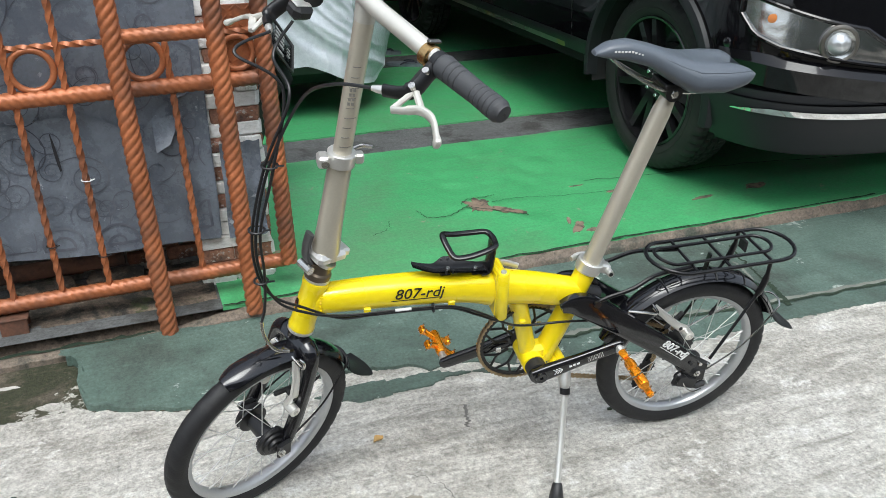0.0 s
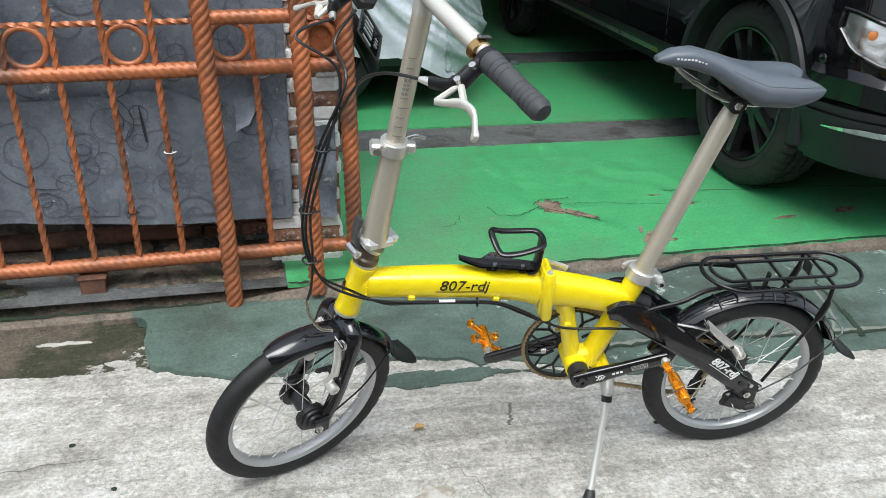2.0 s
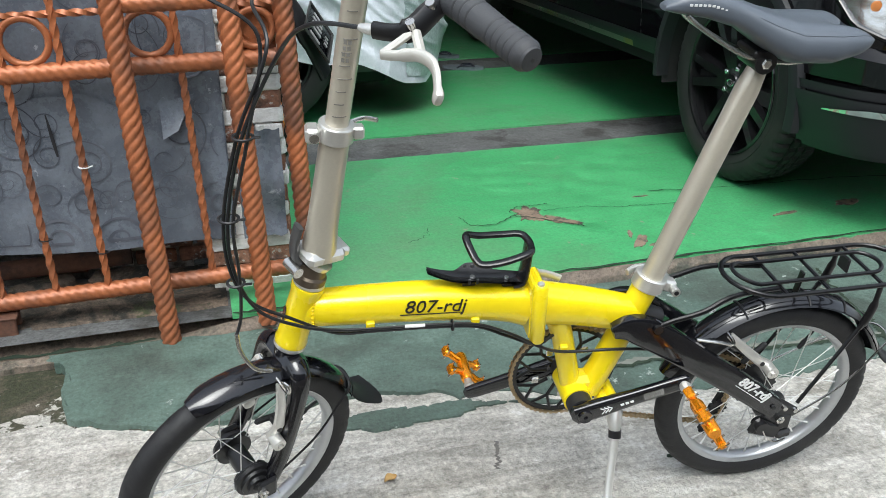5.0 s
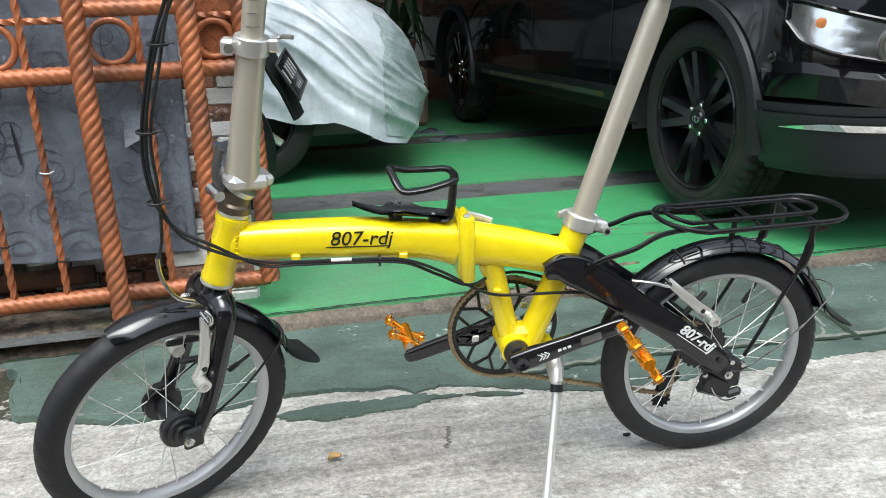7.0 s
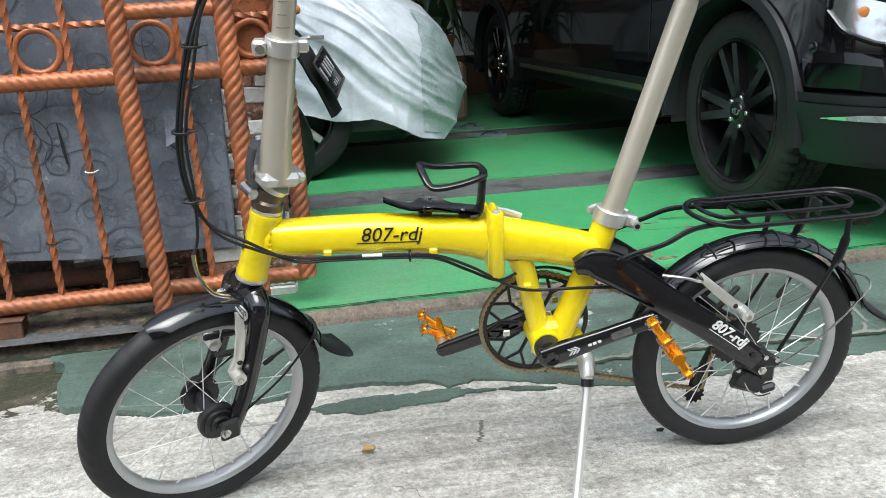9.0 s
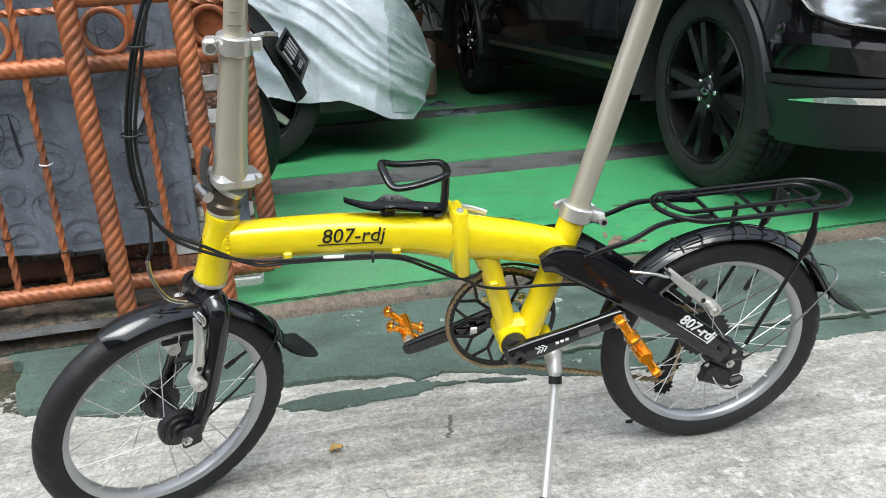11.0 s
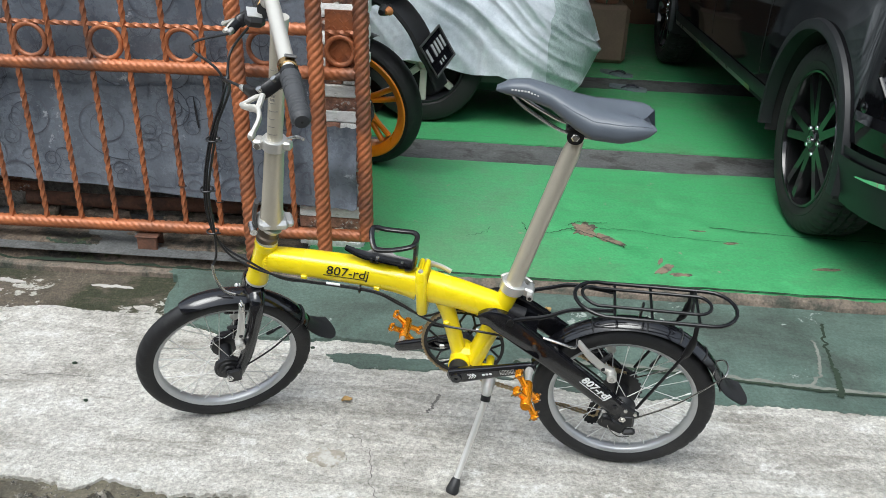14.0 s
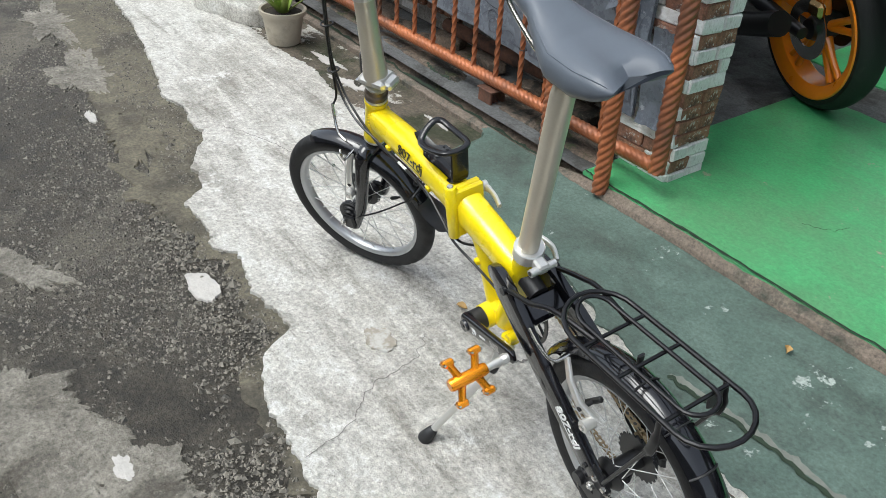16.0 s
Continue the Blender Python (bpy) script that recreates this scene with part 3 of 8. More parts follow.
blot("floor_tear", 1.505, 2.762, lambda x, y: floor_z(x, y), 0.046, 0.052, 3, TEAR, "worn bare patch in the green floor", n=120, rough=0.9)
blot("floor_tear", 1.580, 2.672, lambda x, y: floor_z(x, y), 0.070, 0.020, 5, TEAR, "long scrape in the green floor", turn=-0.70, n=120, rough=0.9)
for x, y, rx, ry, s, tu in ((1.755, 2.44, 0.050, 0.020, 7, 0.9), (1.80, 2.40, 0.035, 0.014, 9, 0.1), (2.05, 2.70, 0.03, 0.008, 10, 0.2), (1.75, 2.50, 0.03, 0.007, 12, 1.2), (2.35, 2.52, 0.05, 0.010, 14, 0.1), (2.62, 2.55, 0.05, 0.02, 15, 0.1), (1.95, 2.80, 0.03, 0.005, 16, 0.0)):
    blot("floor_scuff", x, y, floor_z, rx, ry, s, TEAR, "small worn scuff in the green floor", turn=tu, rough=0.5)
CRACK = material("dark_crack", (0.02, 0.035, 0.02), 0.9, vary=0.3, bump=0.0)
cz = lambda x, y: floor_z(x, y) + 0.0035
crack("kerb_gap", [(-3.0, 2.316), (-2.2, 2.314), (-1.4, 2.316), (-0.8, 2.313), (-0.3, 2.315), (0.1, 2.314), (0.3, 2.315), (0.47, 2.316)], lambda x, y: max(0.034, kerb_z(x, y) + 0.004), 0.0045, CRACK, "dark gap between kerb and lip", 31)
crack("kerb_gap", [(-0.42, 2.368), (-0.34, 2.353), (-0.28, 2.363), (-0.2, 2.348), (-0.1, 2.358)], lambda x, y: kerb_z(x, y) + 0.004, 0.005, CRACK, "dark crack in the kerb", 32)
crack("floor_crack", [(1.44, 2.775), (1.48, 2.812), (1.54, 2.815), (1.60, 2.82)], cz, 0.003, CRACK, "dark crack along the worn patch", 33)
crack("floor_crack", [(1.45, 2.74), (1.52, 2.70), (1.57, 2.655), (1.64, 2.60)], cz, 0.004, CRACK, "dark crack along the worn patch", 34)
crack("threshold_crack", [(0.50, 2.303), (0.70, 2.301), (1.0, 2.304), (1.4, 2.300), (1.8, 2.304), (2.3, 2.302), (3.0, 2.304)], lambda x, y: 0.0895, 0.006, CRACK, "dark crack between the green floor and the lip", 35)
crack("floor_crack", [(1.28, 2.70), (1.36, 2.69), (1.43, 2.735), (1.47, 2.76)], cz, 0.0028, CRACK, "dark crack across the green floor", 1)
crack("floor_crack", [(1.28, 2.70), (1.27, 2.75), (1.265, 2.78)], cz, 0.002, CRACK, "short crack in the green floor", 2)
crack("floor_crack", [(1.56, 2.76), (1.70, 2.76), (1.85, 2.72), (2.1, 2.70)], cz, 0.0018, CRACK, "thin crack in the green floor", 3)
crack("floor_crack", [(2.0, 2.84), (2.3, 2.80), (2.7, 2.78), (3.2, 2.70)], cz, 0.003, CRACK, "long crack in the green floor", 4)
crack("floor_crack", [(1.05, 2.62), (1.12, 2.66), (1.14, 2.72)], cz, 0.0016, CRACK, "thin crack in the green floor", 5)
az = lambda x, y: apron_z(x, y) + 0.0022
STEP = material("pale_chipped_edge", (0.17, 0.18, 0.155), 0.9, vary=0.3, scale=20, fine=90, bump=0.5)
crack("apron_crack", [(1.22, 1.892), (1.38, 1.902), (1.55, 1.905), (1.75, 1.890), (1.95, 1.872), (2.2, 1.852), (2.6, 1.835), (3.4, 1.805)], az, 0.013, STEP, "chipped joint along the painted apron", 6)
crack("apron_crack", [(1.22, 1.880), (1.38, 1.890), (1.55, 1.891), (1.75, 1.876), (1.95, 1.858), (2.2, 1.838), (2.6, 1.821), (3.4, 1.792)], lambda x, y: az(x, y) + 0.0012, 0.009, CRACK, "dark joint along the painted apron", 7)
crack("apron_crack", [(2.225, 2.20), (2.20, 2.10), (2.185, 2.00), (2.18, 1.92)], az, 0.007, CRACK, "dark crack across the painted apron", 8)
crack("apron_crack", [(2.183, 1.96), (2.176, 1.90), (2.16, 1.84), (2.150, 1.815)], lambda x, y: az(x, y) + 0.0006, 0.014, CRACK, "wide dark mouth of the apron crack", 18)
crack("apron_crack", [(2.165, 2.10), (2.155, 2.02), (2.13, 1.93), (2.08, 1.86)], lambda x, y: az(x, y) + 0.0004, 0.007, STEP, "pale chipped rim of the apron crack", 9)
for x, y, rx, ry, sd, tu in ((0.80, 1.848, 0.12, 0.034, 91, -0.08), (0.93, 1.842, 0.11, 0.026, 95, 0.05), (1.16, 1.815, 0.06, 0.010, 93, -0.3), (1.05, 1.838, 0.03, 0.008, 94, -0.1)):
    blot("paint_remnant", x, y, lambda x, y: street_z(x, y) + 0.0025, rx, ry, sd, APRON, "patch of faded green paint left on the concrete", turn=tu, n=120, rough=0.45)
sz = lambda x, y: street_z(x, y) + 0.0022
GREY_CRACK = material("grey_crack", (0.16, 0.15, 0.14), 0.9, vary=0.3, bump=0.0)
crack("pavement_crack", [(0.98, 1.08), (0.95, 1.20), (0.88, 1.30), (0.86, 1.42), (0.80, 1.50)], sz, 0.0013, GREY_CRACK, "thin crack in the pale concrete", 10)
crack("pavement_crack", [(-0.45, 1.55), (-0.30, 1.62), (-0.15, 1.66), (0.05, 1.67)], sz, 0.0016, GREY_CRACK, "thin crack in the pale concrete", 11)
OIL = material("brown_stain", (0.30, 0.27, 0.22), 0.8, vary=0.4, scale=25, fine=90, bump=0.4, second=(0.46, 0.45, 0.42), patch=(22, 0.44, 0.54))
crack("chip", [(0.985, 1.61), (1.00, 1.645), (1.015, 1.70)], sz, 0.006, GREY_CRACK, "dark scratch in the pale concrete", 12)
blot("pavement_stain", 0.757, 1.40, sz, 0.050, 0.032, 21, OIL, "small rusty brown stain on the pale concrete", rough=0.3, n=90)
for k, (x, y, r) in enumerate(((0.30, 1.62, 0.006), (-0.03, 1.73, 0.007), (0.62, 1.90, 0.006), (1.35, 1.55, 0.007), (0.08, 1.56, 0.006))):
    blot("pavement_spot", x, y, sz, r, r * 0.7, 40 + k, CRACK, "small dark speck on the pale concrete", n=16)
LEAF = material("dry_leaf", (0.42, 0.27, 0.10), 0.7, vary=0.25, scale=60, fine=300, bump=0.3)
for x, y, z, s, a in ((0.767, 1.634, 0.008, 1.0, 0.4), (1.335, 2.165, 0.040, 1.0, 2.0)):
    g = Geo()
    g.grid(9, 5, lambda u, v: ((u - 0.5) * 0.030, (v - 0.5) * 0.020 * math.sin(math.pi * min(0.97, max(0.03, u))), 0.006 * (abs(v - 0.5) * 2) ** 2 + 0.003 * math.sin(u * 5)), pose(x, y, z + 0.004, 8, -6, math.degrees(a)))
    g.grid(9, 5, lambda u, v: ((u - 0.5) * 0.030, (0.5 - v) * 0.020 * math.sin(math.pi * min(0.97, max(0.03, u))), 0.006 * (abs(v - 0.5) * 2) ** 2 + 0.003 * math.sin(u * 5) - 0.0008), pose(x, y, z + 0.004, 8, -6, math.degrees(a)))
    tagged(part("dry_leaf", g, LEAF), "small curled dry brown leaf on the ground", "leaf")

# pale stones set in the road, and its loose aggregate
PALE = material("pale_stone", (0.44, 0.42, 0.39), 0.85, vary=0.2, scale=20, fine=120, bump=0.6)
blot("road_patch", 0.338, 1.138, lambda x, y: road_z(x, y) + 0.006, 0.070, 0.036, 31, PALE, "pale cement splash on the dark road", rough=0.25)
blot("road_patch", 0.80, 0.78, lambda x, y: road_z(x, y) + 0.003, 0.035, 0.018, 33, PALE, "small pale cement splash on the dark road", rough=0.5)
blot("road_patch", -0.75, 1.2, lambda x, y: road_z(x, y) + 0.003, 0.05, 0.014, 35, PALE, "thin pale cement splash on the dark road", rough=0.5)
for x, y, rx, ry, sd, tu in ((0.50, 0.62, 0.34, 0.16, 51, 0.35), (0.86, 0.80, 0.16, 0.07, 52, 0.3), (-1.12, 1.29, 0.20, 0.09, 53, -0.1), (-1.75, 1.33, 0.24, 0.10, 55, -0.1), (0.02, 0.78, 0.16, 0.05, 56, 0.5)):
    blot("road_dust", x, y, lambda x, y: road_z(x, y) + 0.0025, rx, ry, sd, DUST, "pale dusty worn area on the dark road", turn=tu, n=260, rough=0.75)
for x, y, rx, ry, sd, tu in ((-0.16, 1.22, 0.20, 0.07, 61, 0.1), (-0.60, 1.28, 0.22, 0.09, 62, -0.1)):
    blot("road_silt", x, y, lambda x, y: road_z(x, y) + 0.0045, rx, ry, sd, SILT, "smooth olive-brown silt on the road", turn=tu, n=220, rough=0.7, category="silt")
for x, y, rx, ry, sd, tu in ((-0.55, 2.10, 0.07, 0.025, 71, 0.2), (-0.47, 2.19, 0.05, 0.015, 72, -0.2), (-0.78, 2.15, 0.09, 0.022, 73, 0.1), (-0.12, 2.20, 0.05, 0.010, 74, 0.0)):
    blot("cement_splash", x, y, lambda x, y: 0.006 + 0.01 * max(0, y - 2.0) + 0.004 * noise.noise((x * 5, y * 5, 2)), rx, ry, sd, PALE, "pale cement splash on the dirty strip", turn=tu, n=120, rough=0.95)
rnd = random.Random(5)
STONE = material("road_aggregate", (0.125, 0.115, 0.095), 0.8, vary=0.35, scale=40, fine=200, bump=0.4, island=0.85)
g = Geo()
ico = [(0, 0, 1), (0.9, 0, 0.2), (0.28, 0.85, 0.25), (-0.72, 0.53, 0.15), (-0.72, -0.53, 0.25), (0.28, -0.85, 0.15)]
icf = [(0, 1, 2), (0, 2, 3), (0, 3, 4), (0, 4, 5), (0, 5, 1)]
for k in range(36000):
    x = rnd.uniform(-2.2, 1.8)
    e = road_edge(x)
    y = e - 0.005 - abs(rnd.gauss(0, 0.42))
    if y < -0.7 or noise.noise((x * 2.2, y * 2.2, 3)) + 0.5 * noise.noise((x * 7, y * 7, 5)) < -0.10 + rnd.uniform(-0.25, 0.25) - 0.12 + (0.10 if y > e - 0.08 else 0):
        continue
    s = rnd.choice((0.003, 0.0035, 0.004, 0.0045, 0.005, 0.006, 0.007, 0.008, 0.010)) * rnd.uniform(0.7, 1.3)
    if rnd.random() < 0.012:
        s *= 1.9
    a = rnd.uniform(0, 6.28)
    m = Matrix.Translation((x, y, road_z(x, y) + (0.003 if y > e - 0.16 else 0.0) - 0.25 * s)) @ Matrix.Rotation(a, 4, "Z") @ Matrix.Diagonal((s, s * rnd.uniform(0.6, 1), s * rnd.uniform(0.5, 0.8), 1))
    g.add([(px + rnd.uniform(-0.2, 0.2), py + rnd.uniform(-0.2, 0.2), pz) for px, py, pz in ico], icf, m)
tagged(part("road_gravel", g, STONE, sharp=20), "loose grey aggregate on the worn asphalt", "gravel", kind="stuff")


# ---- garage shell and boundary wall ----
def wall(name, size, at, mat_, label, bevel=0.0, cat="wall"):
    g = Geo()
    g.box(size, at, bevel=bevel)
    return tagged(part(name, g, mat_, sharp=30), label, cat, kind="structure")


wall("wall_back_plinth", (10.2, 0.30, 0.40), (1.0, 7.66, 0.29), BROWN_WALL, "dark brown plinth of the garage's back wall")
wall("wall_back_band", (10.2, 0.28, 0.384), (1.0, 7.67, 0.684), WHITE_WALL, "white band on the garage's back wall")
back = wall("wall_back", (10.2, 0.24, 2.17), (1.0, 7.70, 1.963), MORTAR, "brown brick upper part of the garage's back wall")
wall("wall_left", (0.15, 5.2, 2.9), (-4.1, 5.2, 1.45), WALL, "painted wall that closes the garage")
wall("wall_right", (0.15, 5.2, 2.9), (6.1, 5.2, 1.45), WALL, "painted wall that closes the garage")
# unseen slab; its reach towards the street sets how dark the garage gets
g = Geo()
g.box((10.4, 4.4, 0.12), (1.0, 5.65, 2.96))
tagged(part("ceiling", g, CEILING), "unseen garage ceiling, its front edge set to shade the interior", "ceiling", kind="structure")
# added out of view, to hold back low sky light and pale reflections
wall("unseen_light_wall", (30, 0.3, 4.4), (0, -6.5, 2.2), UNSEEN_WALL, "unseen dark wall added behind the camera to cut light and reflections")
low = wall("wall_front", (5.2, 0.14, 2.1), (-2.19, 2.72, 1.08), MORTAR, "old cement boundary wall behind the gate")

# ---- iron gate: twisted bars, leaning slightly ----
GATE_Y = 2.385


def lean(x, z):
    """A point of the gate, which leans a little along itself and sags towards one end."""
    return x - 0.030 * (z - 0.15), z + 0.015 * (x - 0.6)


def square_bar(g, a, b, r, pitch, step=0.006):
    """A square bar twisted about its length from a to b."""
    a, b = Vector(a), Vector(b)
    d = b - a
    k = max(2, int(d.length / step))
    t = d.normalized()
    s = (Vector((0, 1, 0)) - t * t.y).normalized()
    u = t.cross(s)
    verts = []
    for i in range(k + 1):
        w = 2 * math.pi * (d.length * i / k) / pitch
        for j in range(8):
            q = w + math.pi * j / 4
            rr = r * (1.36 if j % 2 else 1.0)
            verts.append(a + d * (i / k) + rr * (math.cos(q) * s + math.sin(q) * u))
    g.add(verts, [(i * 8 + j, i * 8 + (j + 1) % 8, (i + 1) * 8 + (j + 1) % 8, (i + 1) * 8 + j) for i in range(k) for j in range(8)] + [tuple(range(8))[::-1], tuple(range(k * 8, k * 8 + 8))])
    return g


def twisted(g, a, b, r, strands, pitch, step, n, depth):
    """A rope-twisted bar from a to b."""
    a, b = Vector(a), Vector(b)
    d = b - a
    ln = d.length
    k = max(2, int(ln / step))
    t = d.normalized()
    ref = Vector((0, 1, 0)) if abs(t.y) < 0.9 else Vector((1, 0, 0))
    s = (ref - t * ref.dot(t)).normalized()
    u = t.cross(s)
    verts = []
    for i in range(k + 1):
        p = a + d * (i / k)
        w = 2 * math.pi * (ln * i / k) / pitch
        for j in range(n):
            q = 2 * math.pi * j / n
            rr = r * (1 - depth + depth * (2 * abs(math.cos(0.5 * strands * (q - w))) ** 0.7 - 0.0) - depth * 0.6)
            verts.append(p + rr * (math.cos(q) * s + math.sin(q) * u))
    faces = [(i * n + j, i * n + (j + 1) % n, (i + 1) * n + (j + 1) % n, (i + 1) * n + j) for i in range(k) for j in range(n)]
    faces += [tuple(range(n))[::-1], tuple(range(k * n, k * n + n))]
    g.add(verts, faces)
    return g


def gp(x, z, y=GATE_Y):
    px, pz = lean(x, z)
    return (px, y, pz)


gate = thing("iron_gate", pose(0, 0, 0), "copper-painted wrought iron gate of rope-twisted bars with rings", "gate")
GATE_TOP = 1.55


def post(x, z0, z1, y):
    return part("post", twisted(Geo(), gp(x, z0, y), gp(x, z1, y), 0.0240, 5, 0.125, 0.004, 40, 0.12), COPPER, gate, sharp=50)


post(0.341, 0.03, GATE_TOP, 2.285)
post(0.586, 0.06, GATE_TOP, 2.285)
post(0.7155, 0.163, GATE_TOP, 2.365)
for z, x0, x1, r, y in ((0.165, -3.2, 0.715, 0.0215, GATE_Y), (0.724, -3.2, 0.715, 0.0215, GATE_Y), (GATE_TOP, -3.2, 0.715, 0.0215, GATE_Y), (0.874, 0.341, 0.586, 0.019, 2.300)):
    part("rail", twisted(Geo(), gp(x0, z, y), gp(x1, z, y), r, 5, 0.115, 0.006, 30, 0.11), COPPER, gate, sharp=50)
for x0, x1 in ((-3.2, 0.330), (0.60, 0.70)):
    part("thin_rail", square_bar(Geo(), gp(x0, 0.852, GATE_Y), gp(x1, 0.852, GATE_Y), 0.0066, 0.13), COPPER, gate, sharp=30)
for k in range(28):
    x = 0.207 - 0.1235 * k
    part("bar", square_bar(Geo(), gp(x, 0.165, GATE_Y - 0.003), gp(x, GATE_TOP, GATE_Y - 0.003), 0.0072, 0.14), COPPER, gate, sharp=30)
part("bar", square_bar(Geo(), gp(0.465, 0.175, GATE_Y), gp(0.465, 0.86, GATE_Y), 0.0072, 0.14), COPPER, gate, sharp=30)


def gate_ring(x, z, r=0.051, y=GATE_Y):
    g = Geo()
    px, py, pz = gp(x, z, y)
    verts, n, k = [], 64, 10
    for i in range(n):
        a = 2 * math.pi * i / n
        bump = 1 + 0.16 * abs(math.sin(a * 12))
        for j in range(k):
            q = 2 * math.pi * j / k
            rr = 0.0078 * bump
            c = r + rr * math.cos(q)
            verts.append((px + c * math.cos(a), py + rr * math.sin(q), pz + c * math.sin(a)))
    g.add(verts, [(i * k + j, i * k + (j + 1) % k, (i + 1) % n * k + (j + 1) % k, (i + 1) % n * k + j) for i in range(n) for j in range(k)])
    return part("ring", g, COPPER, gate, sharp=60)


for k in range(13):
    gate_ring(0.139 - 0.2475 * k, 0.795)
gate_ring(0.404, 0.798)
gate_ring(0.646, 0.796, 0.044)
# checker plate behind the last ring
g = Geo()
x0, z0 = lean(0.646, 0.82)
g.box((0.100, 0.004, 0.200), (x0, GATE_Y + 0.014, z0), bevel=0.001)
for i in range(5):
    for j in range(9):
        a = 45 if (i + j) % 2 else -45
        px, pz = x0 - 0.040 + 0.020 * i, z0 - 0.09 + 0.0225 * j
        g.box((0.016, 0.0025, 0.004), m=pose(px, GATE_Y + 0.0108, pz, 0, a, 0), bevel=0.0008)
part("checker_plate", g, COPPER, gate, "copper-painted checker plate")
for x in (-0.055, -2.2):
    g = Geo()
    px, pz = lean(x, 0.10)
    g.box((0.070, 0.012, 0.085), (px, GATE_Y - 0.028, pz - 0.005), bevel=0.003)
    g.box((0.070, 0.012, 0.085), (px, GATE_Y + 0.028, pz - 0.005), bevel=0.003)
    g.box((0.080, 0.075, 0.006), (px, GATE_Y, pz + 0.036), bevel=0.002)
    b = part("wheel_bracket", g, RUST, gate, "rusty gate wheel bracket")
    g = Geo()
    g.lathe([(0.006, 0), (0.030, 0.0), (0.034, 0.006), (0.028, 0.012), (0.034, 0.018), (0.030, 0.024), (0.006, 0.024)], 20, pose(px, GATE_Y + 0.012, pz - 0.028, 90, 0, 0))
    part("roller", g, RUST, b)
    g = Geo()
    g.lathe([(0.0, 0.012), (0.006, 0.010), (0.008, 0.004), (0.008, 0)], 10, pose(px, GATE_Y - 0.034, pz - 0.024, 90, 0, 0))
    part("bolt", g, RUST, b)
# cable ties that hold the sheet
for x, z in ((0.207, 0.494), (-0.163, 0.93), (0.0835, 0.32), (0.207, 0.27)):
    g = Geo()
    px, py, pz = gp(x, z, GATE_Y)
    g.ring(0.0125, 0.0018, 16, 6, pose(px, py, pz, 0, 6, 0))
    g.tube([(px + 0.010, py - 0.010, pz), (px + 0.022, py - 0.016, pz + 0.006)], 0.0016, 6)
    part("tie", g, WHITE_INK if z in (0.494, 0.93) else CABLE, gate, "plastic cable tie")


# ---- grey patterned sheet behind the gate ----
def sheet_low(x):
    return along(x, (-3.2, -2.2, -1.7, -1.5, -1.28, -0.94, -0.70, -0.52, -0.34, -0.12, 0.12, 0.6), (0.285, 0.277, 0.273, 0.255, 0.270, 0.285, 0.300, 0.298, 0.285, 0.272, 0.258, 0.250)) + 0.006 * noise.noise((x * 6, 3, 1))


def sheet_y(x, z):
    crease = 1 - abs(noise.noise((x * 2.6 + z * 1.2, z * 1.1 - x * 0.5, 6))) * 3.2
    return 2.448 + 0.011 * noise.noise((x * 1.5, z * 1.5, 1)) + 0.006 * noise.noise((x * 6, z * 3, 2)) - 0.012 * max(0, crease) - 0.030 * max(0, 0.45 - z) ** 1.5 * (1 + math.sin(x * 5))


sheet = thing("gate_sheet", pose(0, 0, 0), "grey plastic sheet printed with dark scrolls, tied behind the gate", "sheet")
g = Geo()
SX0, SX1, SZ1 = -3.2, 0.535, 1.52
for s, off in ((1, 0.0), (-1, 0.0025)):
    g.grid(220, 46, lambda u, v: ((SX0 + (SX1 - SX0) * (u if s > 0 else 1 - u)), sheet_y(SX0 + (SX1 - SX0) * (u if s > 0 else 1 - u), sheet_low(SX0 + (SX1 - SX0) * (u if s > 0 else 1 - u)) * (1 - v) + SZ1 * v) + off, sheet_low(SX0 + (SX1 - SX0) * (u if s > 0 else 1 - u)) * (1 - v) + SZ1 * v))
part("sheet", g, SHEET, sheet, sharp=60)


# a second layer over the lower half, its top edge torn beside the post
def layer_top(x):
    return along(x, (-3.2, -1.5, -0.6, -0.1, 0.20, 0.29, 0.31, 0.36, 0.42, 0.52), (0.62, 0.60, 0.64, 0.63, 0.655, 0.62, 0.585, 0.60, 0.665, 0.69)) + 0.006 * noise.noise((x * 20, 1, 2))


def layer_y(x, z):
    v = max(0.0, (z - 0.2) / (layer_top(x) - 0.2))
    return sheet_y(x, z) - 0.0045 - 0.006 * v**6 * (1 + noise.noise((x * 9, 3, 3)))


def ribbon(g, line, w):
    """A flat printed line on the sheet, from points of x and z."""
    verts = []
    for i, (x, z) in enumerate(line):
        x2, z2 = line[min(i + 1, len(line) - 1)]
        x1, z1 = line[max(i - 1, 0)]
        d = math.hypot(x2 - x1, z2 - z1) or 1
        nx, nz = -(z2 - z1) / d, (x2 - x1) / d
        ww = w * (0.35 + 0.65 * math.sin(math.pi * min(1, 0.12 + i / len(line))))
        for s in (-1, 1):
            px, pz = x + s * ww * nx, z + s * ww * nz
            verts.append((px, (layer_y(px, pz) if pz < layer_top(px) + 0.004 else sheet_y(px, pz)) - 0.0022, pz))
    g.add(verts, [(2 * i, 2 * i + 1, 2 * i + 3, 2 * i + 2) for i in range(len(line) - 1)])


rnd = random.Random(12)
g = Geo()


